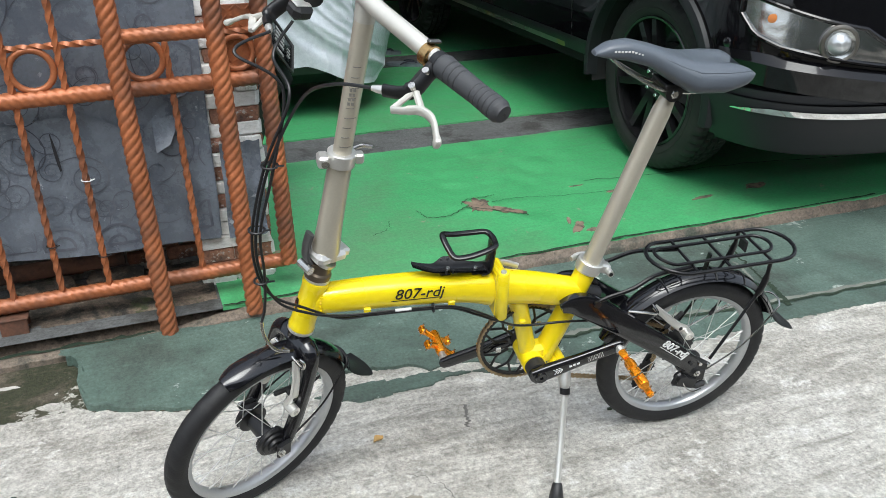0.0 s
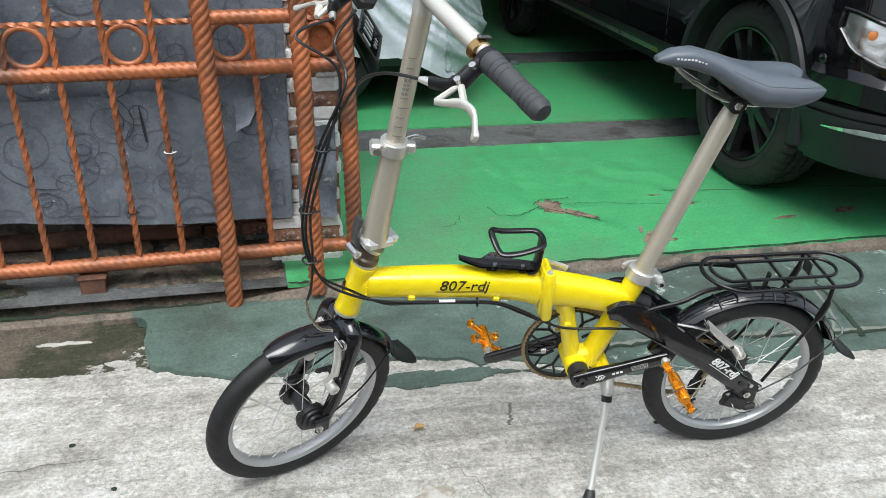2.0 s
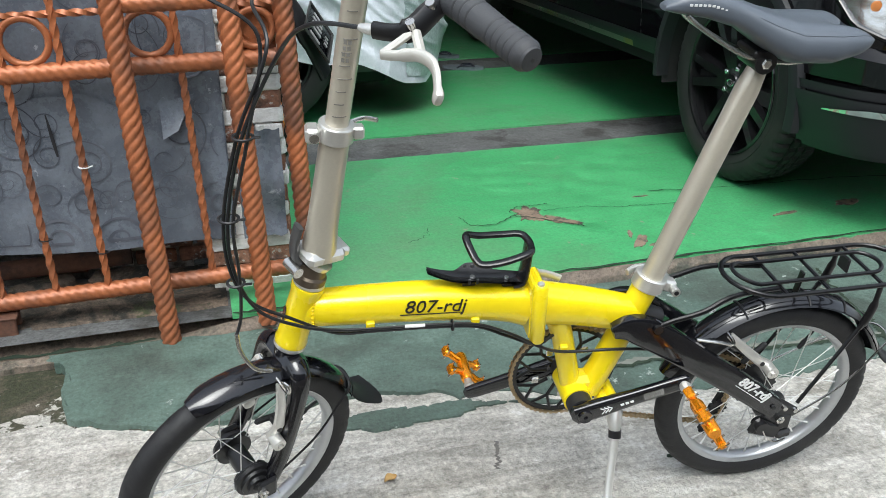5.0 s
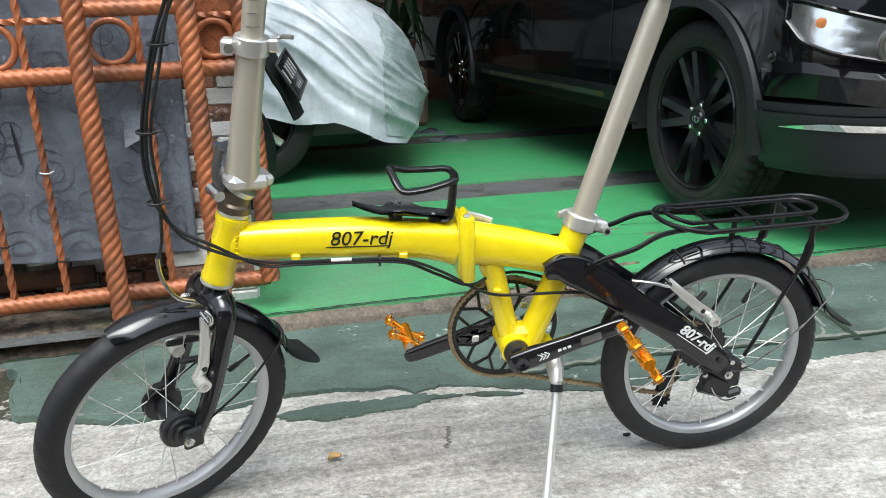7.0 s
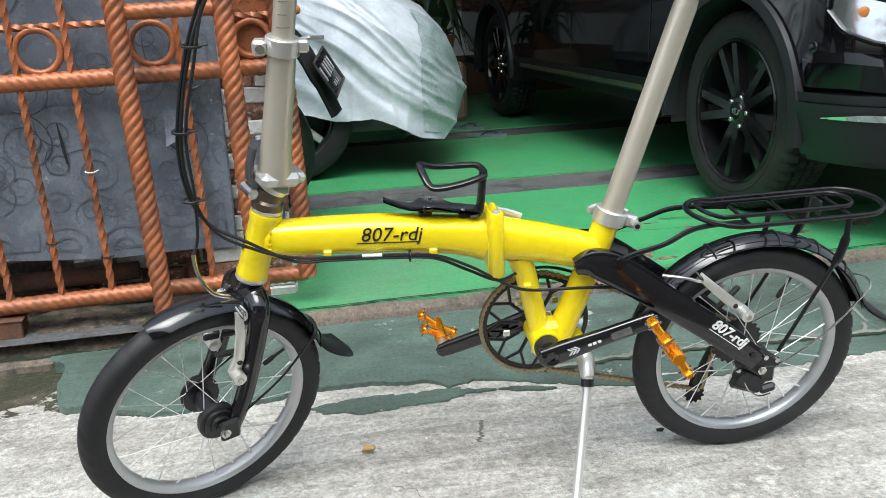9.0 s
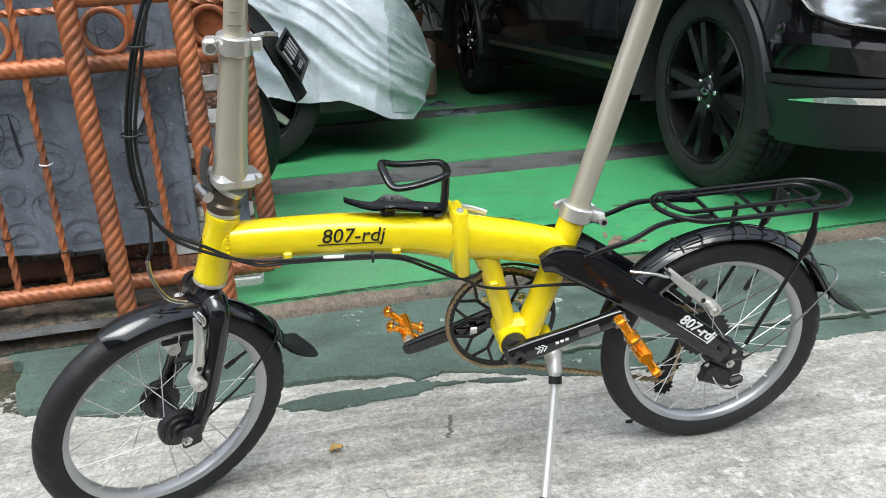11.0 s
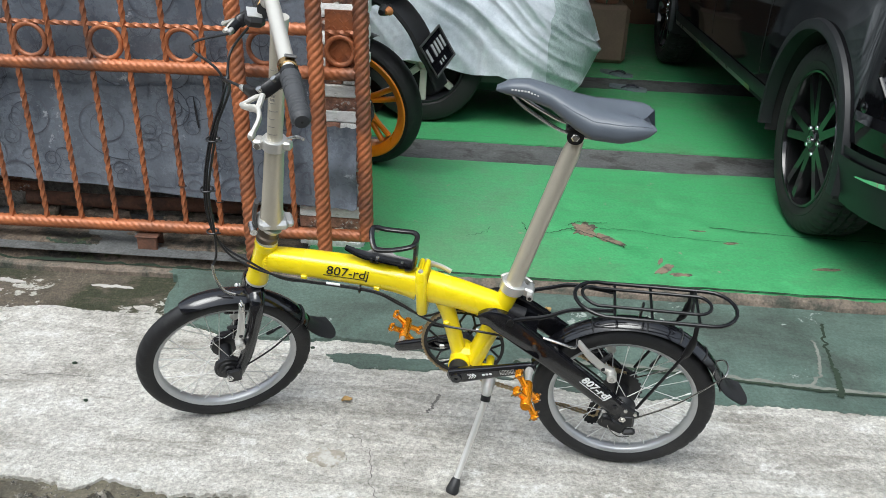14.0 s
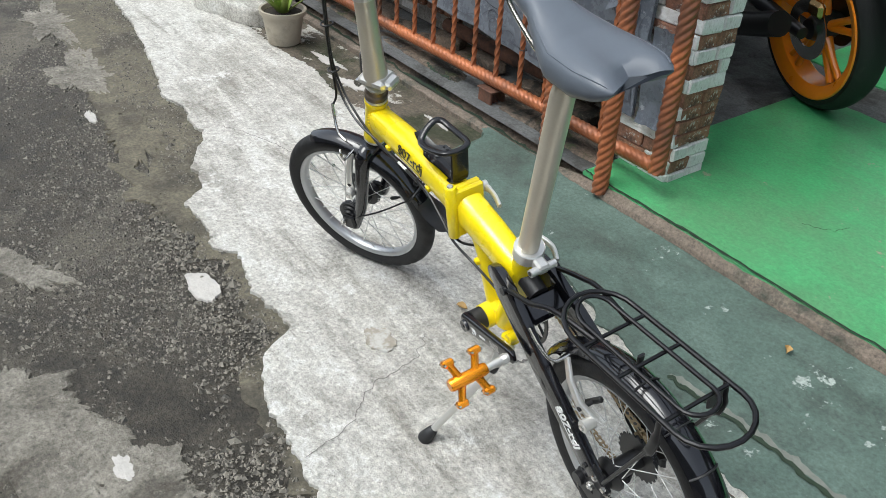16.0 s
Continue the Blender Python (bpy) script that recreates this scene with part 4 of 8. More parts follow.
def scroll(x, z, size, a0, hand, turns=1.6, w=0.0015):
    line = []
    for i in range(46):
        t = i / 45
        r = size * (1 - t) ** 0.8 + size * 0.10
        a = a0 + hand * turns * 2 * math.pi * t
        line.append((x + r * math.cos(a), z + r * math.sin(a)))
    tail = []
    x0, z0 = line[0]
    a = a0 - hand * math.pi / 2
    for i in range(18, 0, -1):
        t = i / 18
        tail.append((x0 + size * 2.6 * t * math.cos(a - hand * 0.9 * t), z0 + size * 2.6 * t * math.sin(a - hand * 0.9 * t)))
    line = tail + line
    line = [p for p in line if SX0 + 0.02 < p[0] < SX1 - 0.02 and sheet_low(p[0]) + 0.015 < p[1] < SZ1 - 0.02]
    if len(line) > 8:
        ribbon(g, line, w)


for ix in range(19):
    for iz in range(6):
        x = SX0 + 0.10 + 0.20 * ix + rnd.uniform(-0.05, 0.05) + (0.1 if iz % 2 else 0)
        z = 0.30 + 0.21 * iz + rnd.uniform(-0.05, 0.05)
        big = rnd.uniform(0.045, 0.085)
        a = rnd.uniform(0, 6.28)
        hand = rnd.choice((-1, 1))
        scroll(x, z, big, a, hand, rnd.uniform(1.2, 2.0), rnd.choice((0.0016, 0.0018, 0.0022, 0.0040)))
        for q in range(2):
            aa = a + hand * rnd.uniform(1.5, 4.5)
            scroll(x + 2.0 * big * math.cos(aa), z + 2.0 * big * math.sin(aa), big * rnd.uniform(0.35, 0.6), aa + rnd.uniform(-1, 1), -hand, rnd.uniform(1.0, 1.7))
tagged(part("scroll_print", g, DARK_PRINT, sheet, "dark scroll print", sharp=0), kind="stuff")
# the second layer over the lower half
g = Geo()
for side, off in ((1, 0.0), (-1, 0.0015)):
    def layer(u, v, side=side, off=off):
        x = SX0 + (SX1 - 0.004 - SX0) * (u if side > 0 else 1 - u)
        lo = sheet_low(x) - 0.006
        z = lo + (layer_top(x) - lo) * v
        return (x, layer_y(x, z) + off, z)
    g.grid(240, 30, layer)
part("lower_layer", g, SHEET, sheet, "overlapping lower layer with torn upper edge", sharp=60)
# a torn corner that curls forward, and a slit
g = Geo()
for side, off in ((1, 0.0), (-1, 0.001)):
    g.grid(12, 12, lambda u, v, side=side, off=off: (0.385 + 0.085 * (u if side > 0 else 1 - u) * (0.45 + 0.55 * v), sheet_y(0.42, 0.6) - 0.012 - 0.022 * (1 - v) ** 2 + off, 0.535 + 0.085 * v + 0.02 * (u if side > 0 else 1 - u)))
part("torn_corner", g, SHEET, sheet, "torn corner curling forward", sharp=60)
SLIT = material("dark_slit", (0.012, 0.012, 0.014), 0.9, vary=0.2, bump=0.0)
g = Geo()
ribbon(g, [(0.136 - 0.010 * t / 12, 0.505 + 0.105 * t / 12) for t in range(13)], 0.0042)
for i, p in enumerate(g.v):
    g.v[i] = p + Vector((0, -0.004, 0))
part("slit", g, SLIT, sheet, "dark slit in the sheet")
# a loose grey flap by the pillar
flap = thing("sheet_scrap", pose(0, 0, 0), "crumpled grey scrap of sheet hanging beside the brick pillar", "sheet")
g = Geo()
g.grid(14, 20, lambda u, v: (0.555 + 0.115 * u, 2.420 + 0.01 * u + 0.012 * noise.noise((u * 3, v * 3, 5)) + 0.01 * math.sin(v * 9), 0.245 + 0.29 * v + 0.03 * u * noise.noise((u * 4, 1, 7))))
g.grid(14, 20, lambda u, v: (0.555 + 0.115 * (1 - u), 2.423 + 0.01 * (1 - u) + 0.012 * noise.noise(((1 - u) * 3, v * 3, 5)) + 0.01 * math.sin(v * 9), 0.245 + 0.29 * v + 0.03 * (1 - u) * noise.noise(((1 - u) * 4, 1, 7))))
part("scrap", g, SHEET, flap, sharp=60)
# a rusty pipe lying below the sheet
g = Geo()
g.tube([(-0.58, 2.575, 0.160), (-0.2, 2.578, 0.158), (0.25, 2.58, 0.168)], 0.026, 14)
tagged(part("rusty_pipe", g, RUST), "rusty iron pipe lying behind the gate", "pipe")
for x, a in ((-0.55, 12), (-0.28, -20), (0.02, 25), (0.22, -8)):
    g = Geo()
    g.box((0.16, 0.07, 0.045), (0, 0, 0), pose(x, 2.555 - 0.01 * math.sin(a), 0.106, 4, -3, a), bevel=0.008)
    for i, p in enumerate(g.v):
        g.v[i] = p + Vector((noise.noise(p * 40), noise.noise(p * 41), noise.noise(p * 42))) * 0.008
    tagged(part("rubble", g, KERB), "broken piece of dirty cement on the kerb", "rubble")

# ---- folding bicycle; in its own frame x runs to the rear, y to its right side, z up ----
BIKE_YAW, BIKE_LEAN, BIKE_PITCH = -5.69, 9.37, -1.35
bike = thing("folding_bicycle", pose(1.0003, 1.5212, -0.0067) @ pose(0, 0, 0, 0, 0, BIKE_YAW) @ pose(0, 0, 0, BIKE_LEAN, 0, 0) @ pose(0, 0, 0, 0, BIKE_PITCH, 0), "yellow folding bicycle with black fenders leaning on its kickstand", "bicycle")
WR = 0.2118
AX_Y = pose(0, 0, 0, -90, 0, 0)
REAR = Vector((0.4644, 0, WR))
BB = Vector((0.081, 0, 0.286))
HEAD0, HEAD1 = Vector((-0.400, 0, 0.436)), Vector((-0.3695, 0, 0.545))
HD = (HEAD1 - HEAD0).normalized()
STEER = 29.4
SM = Matrix.Translation(HEAD0) @ Matrix.Rotation(radians(STEER), 4, HD) @ Matrix.Translation(-HEAD0)
FRONT = Vector((-0.505, 0, 0.207))
SW = Matrix.Translation((0.012, -0.0065, -0.004)) @ SM
FOLD = Matrix.Translation((-0.004, 0, 0.49)) @ Matrix.Rotation(radians(3.6), 4, "Y") @ Matrix.Translation((0.004, 0, -0.49))  # the front half, turned up a little at the hinge


def flat_oval(a, b, e=0.75):
    """A rounded section: a half width, b half height."""
    def f(t):
        c, s = math.cos(t), math.sin(t)
        return a * math.copysign(abs(c) ** e, c), b * math.copysign(abs(s) ** e, s)
    return f


def beam(pts, halves, n=24, e=0.72):
    """A tube of rounded oblong section in the x-z plane; halves: (half width, half height) a point."""
    g = Geo()
    pts = [Vector(p) for p in pts]
    verts = []
    for i, p in enumerate(pts):
        d = (pts[min(i + 1, len(pts) - 1)] - pts[max(i - 1, 0)]).normalized()
        side = Vector((0, 1, 0))
        up = side.cross(d) * -1
        w, h = halves[i]
        for j in range(n):
            a, b = flat_oval(w, h, e)(2 * math.pi * j / n)
            verts.append(p + side * a + up * b)
    k = len(pts)
    faces = [(i * n + j, (i + 1) * n + j, (i + 1) * n + (j + 1) % n, i * n + (j + 1) % n) for i in range(k - 1) for j in range(n)]
    faces += [tuple(range(n)), tuple(range((k - 1) * n, k * n))[::-1]]
    return g.add(verts, faces)


def smooth_beam(keys, n=6):
    """keys: (x, z, half width, half height); glides through them."""
    line = curve([(x, 0, z) for x, z, _, _ in keys], n)
    wh = curve([(w, h, 0) for _, _, w, h in keys], n)
    return beam(line, [(q.x, q.y) for q in wh])


frame_front = part("front_frame", smooth_beam([(-0.385, 0.498, 0.022, 0.025), (-0.35, 0.4995, 0.026, 0.0285), (-0.26, 0.5015, 0.029, 0.0300), (-0.175, 0.5015, 0.030, 0.0305), (-0.09, 0.4965, 0.030, 0.0305), (-0.045, 0.4915, 0.030, 0.033), (-0.016, 0.486, 0.030, 0.037)]), YELLOW, bike, "arched yellow main beam")
g = Geo()
g.tube([HEAD0, HEAD0 + HD * 0.006, HEAD0 + HD * 0.014, HEAD1 - HD * 0.014, HEAD1 - HD * 0.006, HEAD1], [0.0255, 0.0265, 0.0245, 0.0240, 0.0262, 0.0255], 28)
part("head_tube", g, YELLOW, frame_front)
# weld bead round the joint of beam and head tube
g = Geo()
for k in range(34):
    t = 2 * math.pi * k / 34
    a, b = flat_oval(0.0268, 0.0288)(t)
    q = Vector((-0.3535 - 0.012 * abs(a) / 0.0268, a, 0.4995 + b))
    g.lathe([(0.0, 0.0022), (0.002, 0.0015), (0.0029, 0)], 6, Matrix.Translation(q) @ Matrix.Rotation(t, 4, "X"))
part("weld", g, YELLOW, frame_front)
part("head_badge", Geo().lathe([(0.0, 0.0015), (0.011, 0.0012), (0.0125, 0)], 20, Matrix.Translation(HEAD0 + HD * 0.062 + Vector((-0.0245, -0.004, 0.0))) @ pose(0, 0, 0, 0, -74, 0)), BLACK_GLOSS, frame_front, "round black head badge")
for hz, r0, nm in ((HEAD0 - HD * 0.008, 0.0262, "headset_cup"), (HEAD1, 0.0250, "headset_cup")):
    part(nm, Geo().tube([hz, hz + HD * 0.003, hz + HD * 0.008], [r0 - 0.002, r0, r0 - 0.0005], 28), SILVER, frame_front, "silver headset cup")
# printed model lettering on the near side of the beam
lettering("lettering", "807-rdj", 0.0335, BLACK_INK, frame_front, Matrix.Translation((-0.175, -0.0302, 0.5105)) @ pose(0, 0, 0, 90, 0.5, 0), 0.18, 0.0006, "black printed lettering", 0.0)
part("underline", Geo().box((0.102, 0.0006, 0.0016), (-0.179, -0.0303, 0.4975), pose(0, 0, 0)), BLACK_INK, frame_front)

# main hinge
hinge = part("frame_hinge", Geo().box((0.012, 0.066, 0.106), (-0.0115, 0, 0.4855), bevel=0.004).box((0.012, 0.066, 0.104), (0.0015, 0, 0.4850), bevel=0.004), YELLOW, bike, "yellow frame hinge")
part("hinge_barrel", Geo().tube([(-0.004, -0.034, 0.432), (-0.004, -0.034, 0.435), (-0.004, -0.034, 0.542), (-0.004, -0.034, 0.545)], [0.0105, 0.0125, 0.0125, 0.0105], 18), YELLOW, hinge)
for z in (0.546, 0.431):
    part("hinge_pin", Geo().lathe([(0.0, 0.003), (0.005, 0.0028), (0.0062, 0.001), (0.0062, -0.002)], 14, pose(-0.004, -0.034, z, 0 if z > 0.5 else 180, 0, 0)), SILVER, hinge)
part("hinge_lever", Geo().tube(curve([(-0.004, 0.038, 0.518), (0.014, 0.041, 0.516), (0.034, 0.040, 0.510), (0.052, 0.036, 0.503)], 5), [0.007] * 5 + [0.0055] * 11, 10, section=flat_oval(0.7, 1.2)).cyl((-0.004, 0.026, 0.520), (-0.004, 0.044, 0.520), 0.009, 14), SILVER, hinge, "silver hinge lever")

# rear frame
rear = part("rear_frame", smooth_beam([(0.004, 0.485, 0.030, 0.037), (0.03, 0.480, 0.030, 0.034), (0.075, 0.470, 0.029, 0.0325), (0.137, 0.452, 0.027, 0.0315), (0.175, 0.440, 0.024, 0.031)]), YELLOW, bike, "yellow rear main frame")
part("seat_tube", Geo().tube([(0.196, 0, 0.508), (0.191, 0, 0.495), (0.1495, 0, 0.380), (0.110, 0, 0.281)], [0.0225, 0.0225, 0.0225, 0.0235], 26), YELLOW, rear)
part("front_strut", Geo().tube([(0.040, 0, 0.450), (0.052, 0, 0.412), (0.078, 0, 0.292), (0.083, 0, 0.272)], [0.021, 0.0185, 0.0185, 0.0195], 22), YELLOW, rear)
part("bottom_bracket_shell", Geo().cyl(BB + Vector((0, -0.036, 0)), BB + Vector((0, 0.036, 0)), 0.0255, 28).box((0.050, 0.040, 0.036), (0.090, 0, 0.302), bevel=0.010), YELLOW, rear)
part("stand_lug", Geo().box((0.030, 0.030, 0.026), (0.140, -0.012, 0.262), pose(0, 0, 0), bevel=0.006).cyl((0.150, -0.024, 0.272), (0.150, 0.020, 0.272), 0.010, 14), YELLOW, rear)
guides = []
for x, z, y in ((-0.276, 0.481, -0.027), (-0.107, 0.478, -0.027), (0.050, 0.398, -0.020)):
    guides.append(part("cable_guide", Geo().box((0.014, 0.010, 0.011), (x, y, z), bevel=0.002), YELLOW, bike, "small yellow cable guide"))

# seat post, clamp and saddle
SP0, SP1 = Vector((0.189, -0.002, 0.487)), Vector((0.308, -0.004, 0.876))
SD = (SP1 - SP0).normalized()
post_ = part("seat_post", Geo().tube([SP0, SP1 - SD * 0.036, SP1 - SD * 0.033, SP1 - SD * 0.006, SP1], [0.0184, 0.0184, 0.0180, 0.0150, 0.0135], 28), CHAMPAGNE, bike, "champagne alloy seat post")
q = Vector((0.1955, 0, 0.505))
clamp = part("seat_clamp", Geo().tube([q - SD * 0.012, q - SD * 0.010, q + SD * 0.012, q + SD * 0.014], [0.0250, 0.0275, 0.0275, 0.0255], 26).box((0.026, 0.022, 0.022), m=Matrix.Translation(q + Vector((0.034, 0.0, -0.010))) @ pose(0, 0, 0, 0, 18, 0), bevel=0.004).cyl(q + Vector((0.040, -0.026, -0.012)), q + Vector((0.040, 0.026, -0.012)), 0.0075, 14), SILVER, bike, "silver quick-release seat clamp")
part("clamp_lever", Geo().tube(curve([q + Vector((0.040, 0.030, -0.010)), q + Vector((0.018, 0.038, 0.000)), q + Vector((-0.010, 0.036, 0.004)), q + Vector((-0.028, 0.028, 0.002))], 5), 0.0050, 10, section=flat_oval(0.8, 1.3)), SILVER, clamp)
part("bolt_hole", Geo().lathe([(0.0, 0.0), (0.0042, 0.0), (0.0042, 0.0012), (0.0, 0.0012)], 14, Matrix.Translation(q + Vector((0.040, -0.0272, -0.012))) @ AX_Y), BLACK_SATIN, clamp)

US = (0, 0.08, 0.2, 0.35, 0.5, 0.62, 0.8, 0.92, 0.97, 1.0)
S_W = (0.010, 0.019, 0.0235, 0.030, 0.050, 0.064, 0.068, 0.063, 0.056, 0.046)
S_TOP = (0.962, 0.978, 0.984, 0.975, 0.962, 0.956, 0.958, 0.957, 0.951, 0.942)
S_LOW = (0.955, 0.951, 0.948, 0.938, 0.912, 0.896, 0.898, 0.911, 0.921, 0.937)


def saddle_at(u, v, grow=0.0):
    t = 2 * math.pi * v
    w, top, lowz = along(u, US, S_W), along(u, US, S_TOP), along(u, US, S_LOW)
    c, s = math.cos(t), math.sin(t)
    yn = math.copysign(abs(c) ** 0.7, c)
    mid = lowz + 0.45 * (top - lowz)
    if s >= 0:
        z = mid + (top - mid) * abs(s) ** 0.8
        z -= 0.016 * max(0, u - 0.55) * 2.2 * max(0, 1 - abs(yn) * 1.4) ** 1.2
    else:
        z = mid - (mid - lowz) * abs(s) ** 0.8
    x = 0.140 + 0.310 * u - 0.030 * max(0, u - 0.55) / 0.45 * max(0, 1 - abs(yn)) ** 1.6
    return Vector((x, (w + grow) * yn, z + (grow if s >= 0 else -grow)))


def smoothed(fn, nu=56, nv=36):
    g = Geo()
    g.grid(nu, nv + 1, lambda a, b: fn(a, b))
    k = nv + 1
    g.f.append(tuple(range(k - 1)))
    g.f.append(tuple((nu - 1) * k + j for j in range(k - 1))[::-1])
    return g


saddle = part("saddle", smoothed(saddle_at), VINYL, bike, "dark grey vinyl racing saddle", sharp=60)
saddle.matrix_local = Matrix.Translation((0.304, 0, 0.895)) @ Matrix.Rotation(radians(5.3), 4, "Y") @ Matrix.Translation((-0.304, 0, -0.90))
soft_mod = saddle.modifiers.new("smooth", "SMOOTH")
soft_mod.iterations, soft_mod.factor = 3, 0.5
for s in (-1, 1):
    line = []
    for i in range(26):
        u = 0.42 + 0.55 * i / 25
        p = saddle_at(u, 0.25 + s * -0.155)
        line.append(p + Vector((0, 0, -0.0006)))
    part("stitching", Geo().tube(line, 0.0009, 5), VINYL, saddle, "stitched seam")
    part("saddle_rail", Geo().tube(curve([(0.175, s * 0.012, 0.952), (0.200, s * 0.017, 0.935), (0.262, s * 0.021, 0.905), (0.300, s * 0.022, 0.896), (0.345, s * 0.023, 0.894), (0.385, s * 0.030, 0.905), (0.412, s * 0.036, 0.918)], 6), 0.0036, 8), STEEL, saddle, "bright steel saddle rail")
head = part("saddle_clamp", Geo().cyl((0.304, -0.028, 0.888), (0.304, 0.028, 0.888), 0.0165, 20).box((0.040, 0.056, 0.012), (0.304, 0, 0.900), bevel=0.003), BLACK_SATIN, post_, "black saddle clamp")
part("clamp_nut", Geo().lathe([(0.0, 0.005), (0.006, 0.005), (0.0085, 0.003), (0.0085, 0)], 6, pose(0.304, -0.028, 0.888, 90, 0, 0)), STEEL, head)
# printed marks on the saddle's side
g = Geo()
for i in range(9):
    u = 0.105 + 0.020 * i
    p = saddle_at(u, 0.615 - 0.11) * 0.5 + saddle_at(u, 0.5 - 0.06) * 0.5
    g.box((0.0040 if i < 7 else 0.003, 0.0012, 0.0030 if i < 7 else 0.0016), p + Vector((0, -0.0006, 0.001)))
part("printed_mark", g, WHITE_INK, saddle, "small white printed bars")


# ---- wheels ----
SPOKE = material("dull_spoke_steel", (0.68, 0.68, 0.66), 0.45, metal=0.5, vary=0.15, bump=0.0)
def wheel(name, centre, m, label, cogs=False):
    """A spoked wheel with its axle along y, set at a centre and turned by m."""
    at = m @ Matrix.Translation(centre) @ AX_Y @ Matrix.Diagonal((WR / 0.207, WR / 0.207, 1, 1))
    hub = part(name, Geo().lathe([(0.006, -0.062), (0.010, -0.060), (0.010, -0.046), (0.020, -0.045), (0.031, -0.034), (0.031, -0.029), (0.018, -0.026), (0.017, 0.026), (0.031, 0.029), (0.031, 0.034), (0.020, 0.045), (0.010, 0.046), (0.010, 0.060), (0.006, 0.062)], 24, at), BLACK_SATIN, bike, label)
    n, prof = 216, []
    for i in range(15):
        a = radians(-128 + 256 * i / 14)
        prof.append((0.1855 + 0.0215 * math.cos(a), 0.0215 * math.sin(a)))
    prof += [(0.1668, 0.0135), (0.1668, -0.0135)]
    g = Geo()
    verts = []
    for k in range(n):
        a = 2 * math.pi * k / n
        for i, (r, h) in enumerate(prof):
            if 3 <= i <= 11 and i != 7:
                d = abs(i - 7)
                if (k + (2 if i < 7 else 0) + d) % 6 == 0:
                    r -= 0.0026
            if i in (6, 8) and k % 2:
                r -= 0.0005
            verts.append((r * math.cos(a), r * math.sin(a), h))
    k2 = len(prof)
    g.add(verts, [(i * k2 + j, (i + 1) % n * k2 + j, (i + 1) % n * k2 + (j + 1) % k2, i * k2 + (j + 1) % k2) for i in range(n) for j in range(k2)], at)
    part("tyre", g, RUBBER, hub, "black rubber tyre with siped tread", sharp=45)
    part("rim", Geo().lathe([(0.1675, -0.0125), (0.1685, -0.0145), (0.1670, -0.0150), (0.1605, -0.0120), (0.1570, -0.0075), (0.1562, 0.0), (0.1570, 0.0075), (0.1605, 0.0120), (0.1670, 0.0150), (0.1685, 0.0145), (0.1675, 0.0125)], 96, at, closed=True), RIM, hub, "silver alloy rim")
    one = None
    for k in range(28):
        s = -1 if k % 2 else 1
        a = 2 * math.pi * k / 28
        cross = (1 if (k // 2) % 2 else -1) * 0.62
        p0 = Vector((0.030 * math.cos(a + cross), 0.030 * math.sin(a + cross), s * 0.031))
        p1 = Vector((0.1545 * math.cos(a), 0.1545 * math.sin(a), s * 0.002))
        g = Geo()
        g.tube([p0, p1 - (p1 - p0) * 0.10, p1 - (p1 - p0) * 0.085, p1], [0.00095, 0.00095, 0.0017, 0.0019], 6, m=at)
        part("spoke", g, SPOKE, hub)
    a = radians(-25 if not cogs else -62)
    g = Geo()
    d = Vector((math.cos(a), math.sin(a), 0))
    g.tube([d * 0.155, d * 0.140, d * 0.132], [0.0028, 0.0028, 0.0030], 10, m=at)
    g.tube([d * 0.132, d * 0.115, d * 0.112], [0.0045, 0.0045, 0.0032], 10, m=at)
    part("valve", g, BLACK_PLASTIC, hub, "valve with black cap")
    for s in (-1, 1):
        part("axle_nut", Geo().lathe([(0.0, 0.010), (0.004, 0.010), (0.0045, 0.006), (0.0085, 0.006), (0.0085, 0)], 6, at @ Matrix.Translation((0, 0, s * 0.071)) @ pose(0, 0, 0, 0 if s > 0 else 180, 0, 0)), STEEL, hub)
    return hub


EYE4 = Matrix.Identity(4)
rear_wheel = wheel("rear_wheel", REAR, EYE4, "rear wheel with black hub", True)
front_wheel = wheel("front_wheel", FRONT, SW, "front wheel with black hub")


def sprocket(r, teeth, y, thick, centre, m=EYE4):
    outline = []
    for k in range(teeth * 4):
        a = 2 * math.pi * k / (teeth * 4)
        rr = r + (0.0030 if k % 4 in (1, 2) else -0.0012)
        outline.append((rr * math.cos(a), rr * math.sin(a)))
    g = Geo()
    g.prism(outline, thick, m @ Matrix.Translation(centre + Vector((0, y, 0))) @ AX_Y)
    return g


for k, (r, t) in enumerate(((0.046, 22), (0.041, 20), (0.036, 18), (0.031, 15), (0.027, 13))):
    part("sprocket", sprocket(r, t, 0.026 + 0.005 * k, 0.002, REAR), BLACK_SATIN, rear_wheel)
# big black hub covers of the front wheel
for s in (-1, 1):
    part("hub_cover", Geo().lathe([(0.010, 0.022), (0.017, 0.021), (0.018, 0.015), (0.026, 0.014), (0.027, 0.009), (0.033, 0.008), (0.034, 0.001), (0.029, -0.004), (0.020, -0.006)], 28, SW @ Matrix.Translation(FRONT + Vector((0, s * 0.036, 0))) @ AX_Y @ pose(0, 0, 0, 0 if s > 0 else 180, 0, 0)), BLACK_SATIN, front_wheel, "black hub cover")

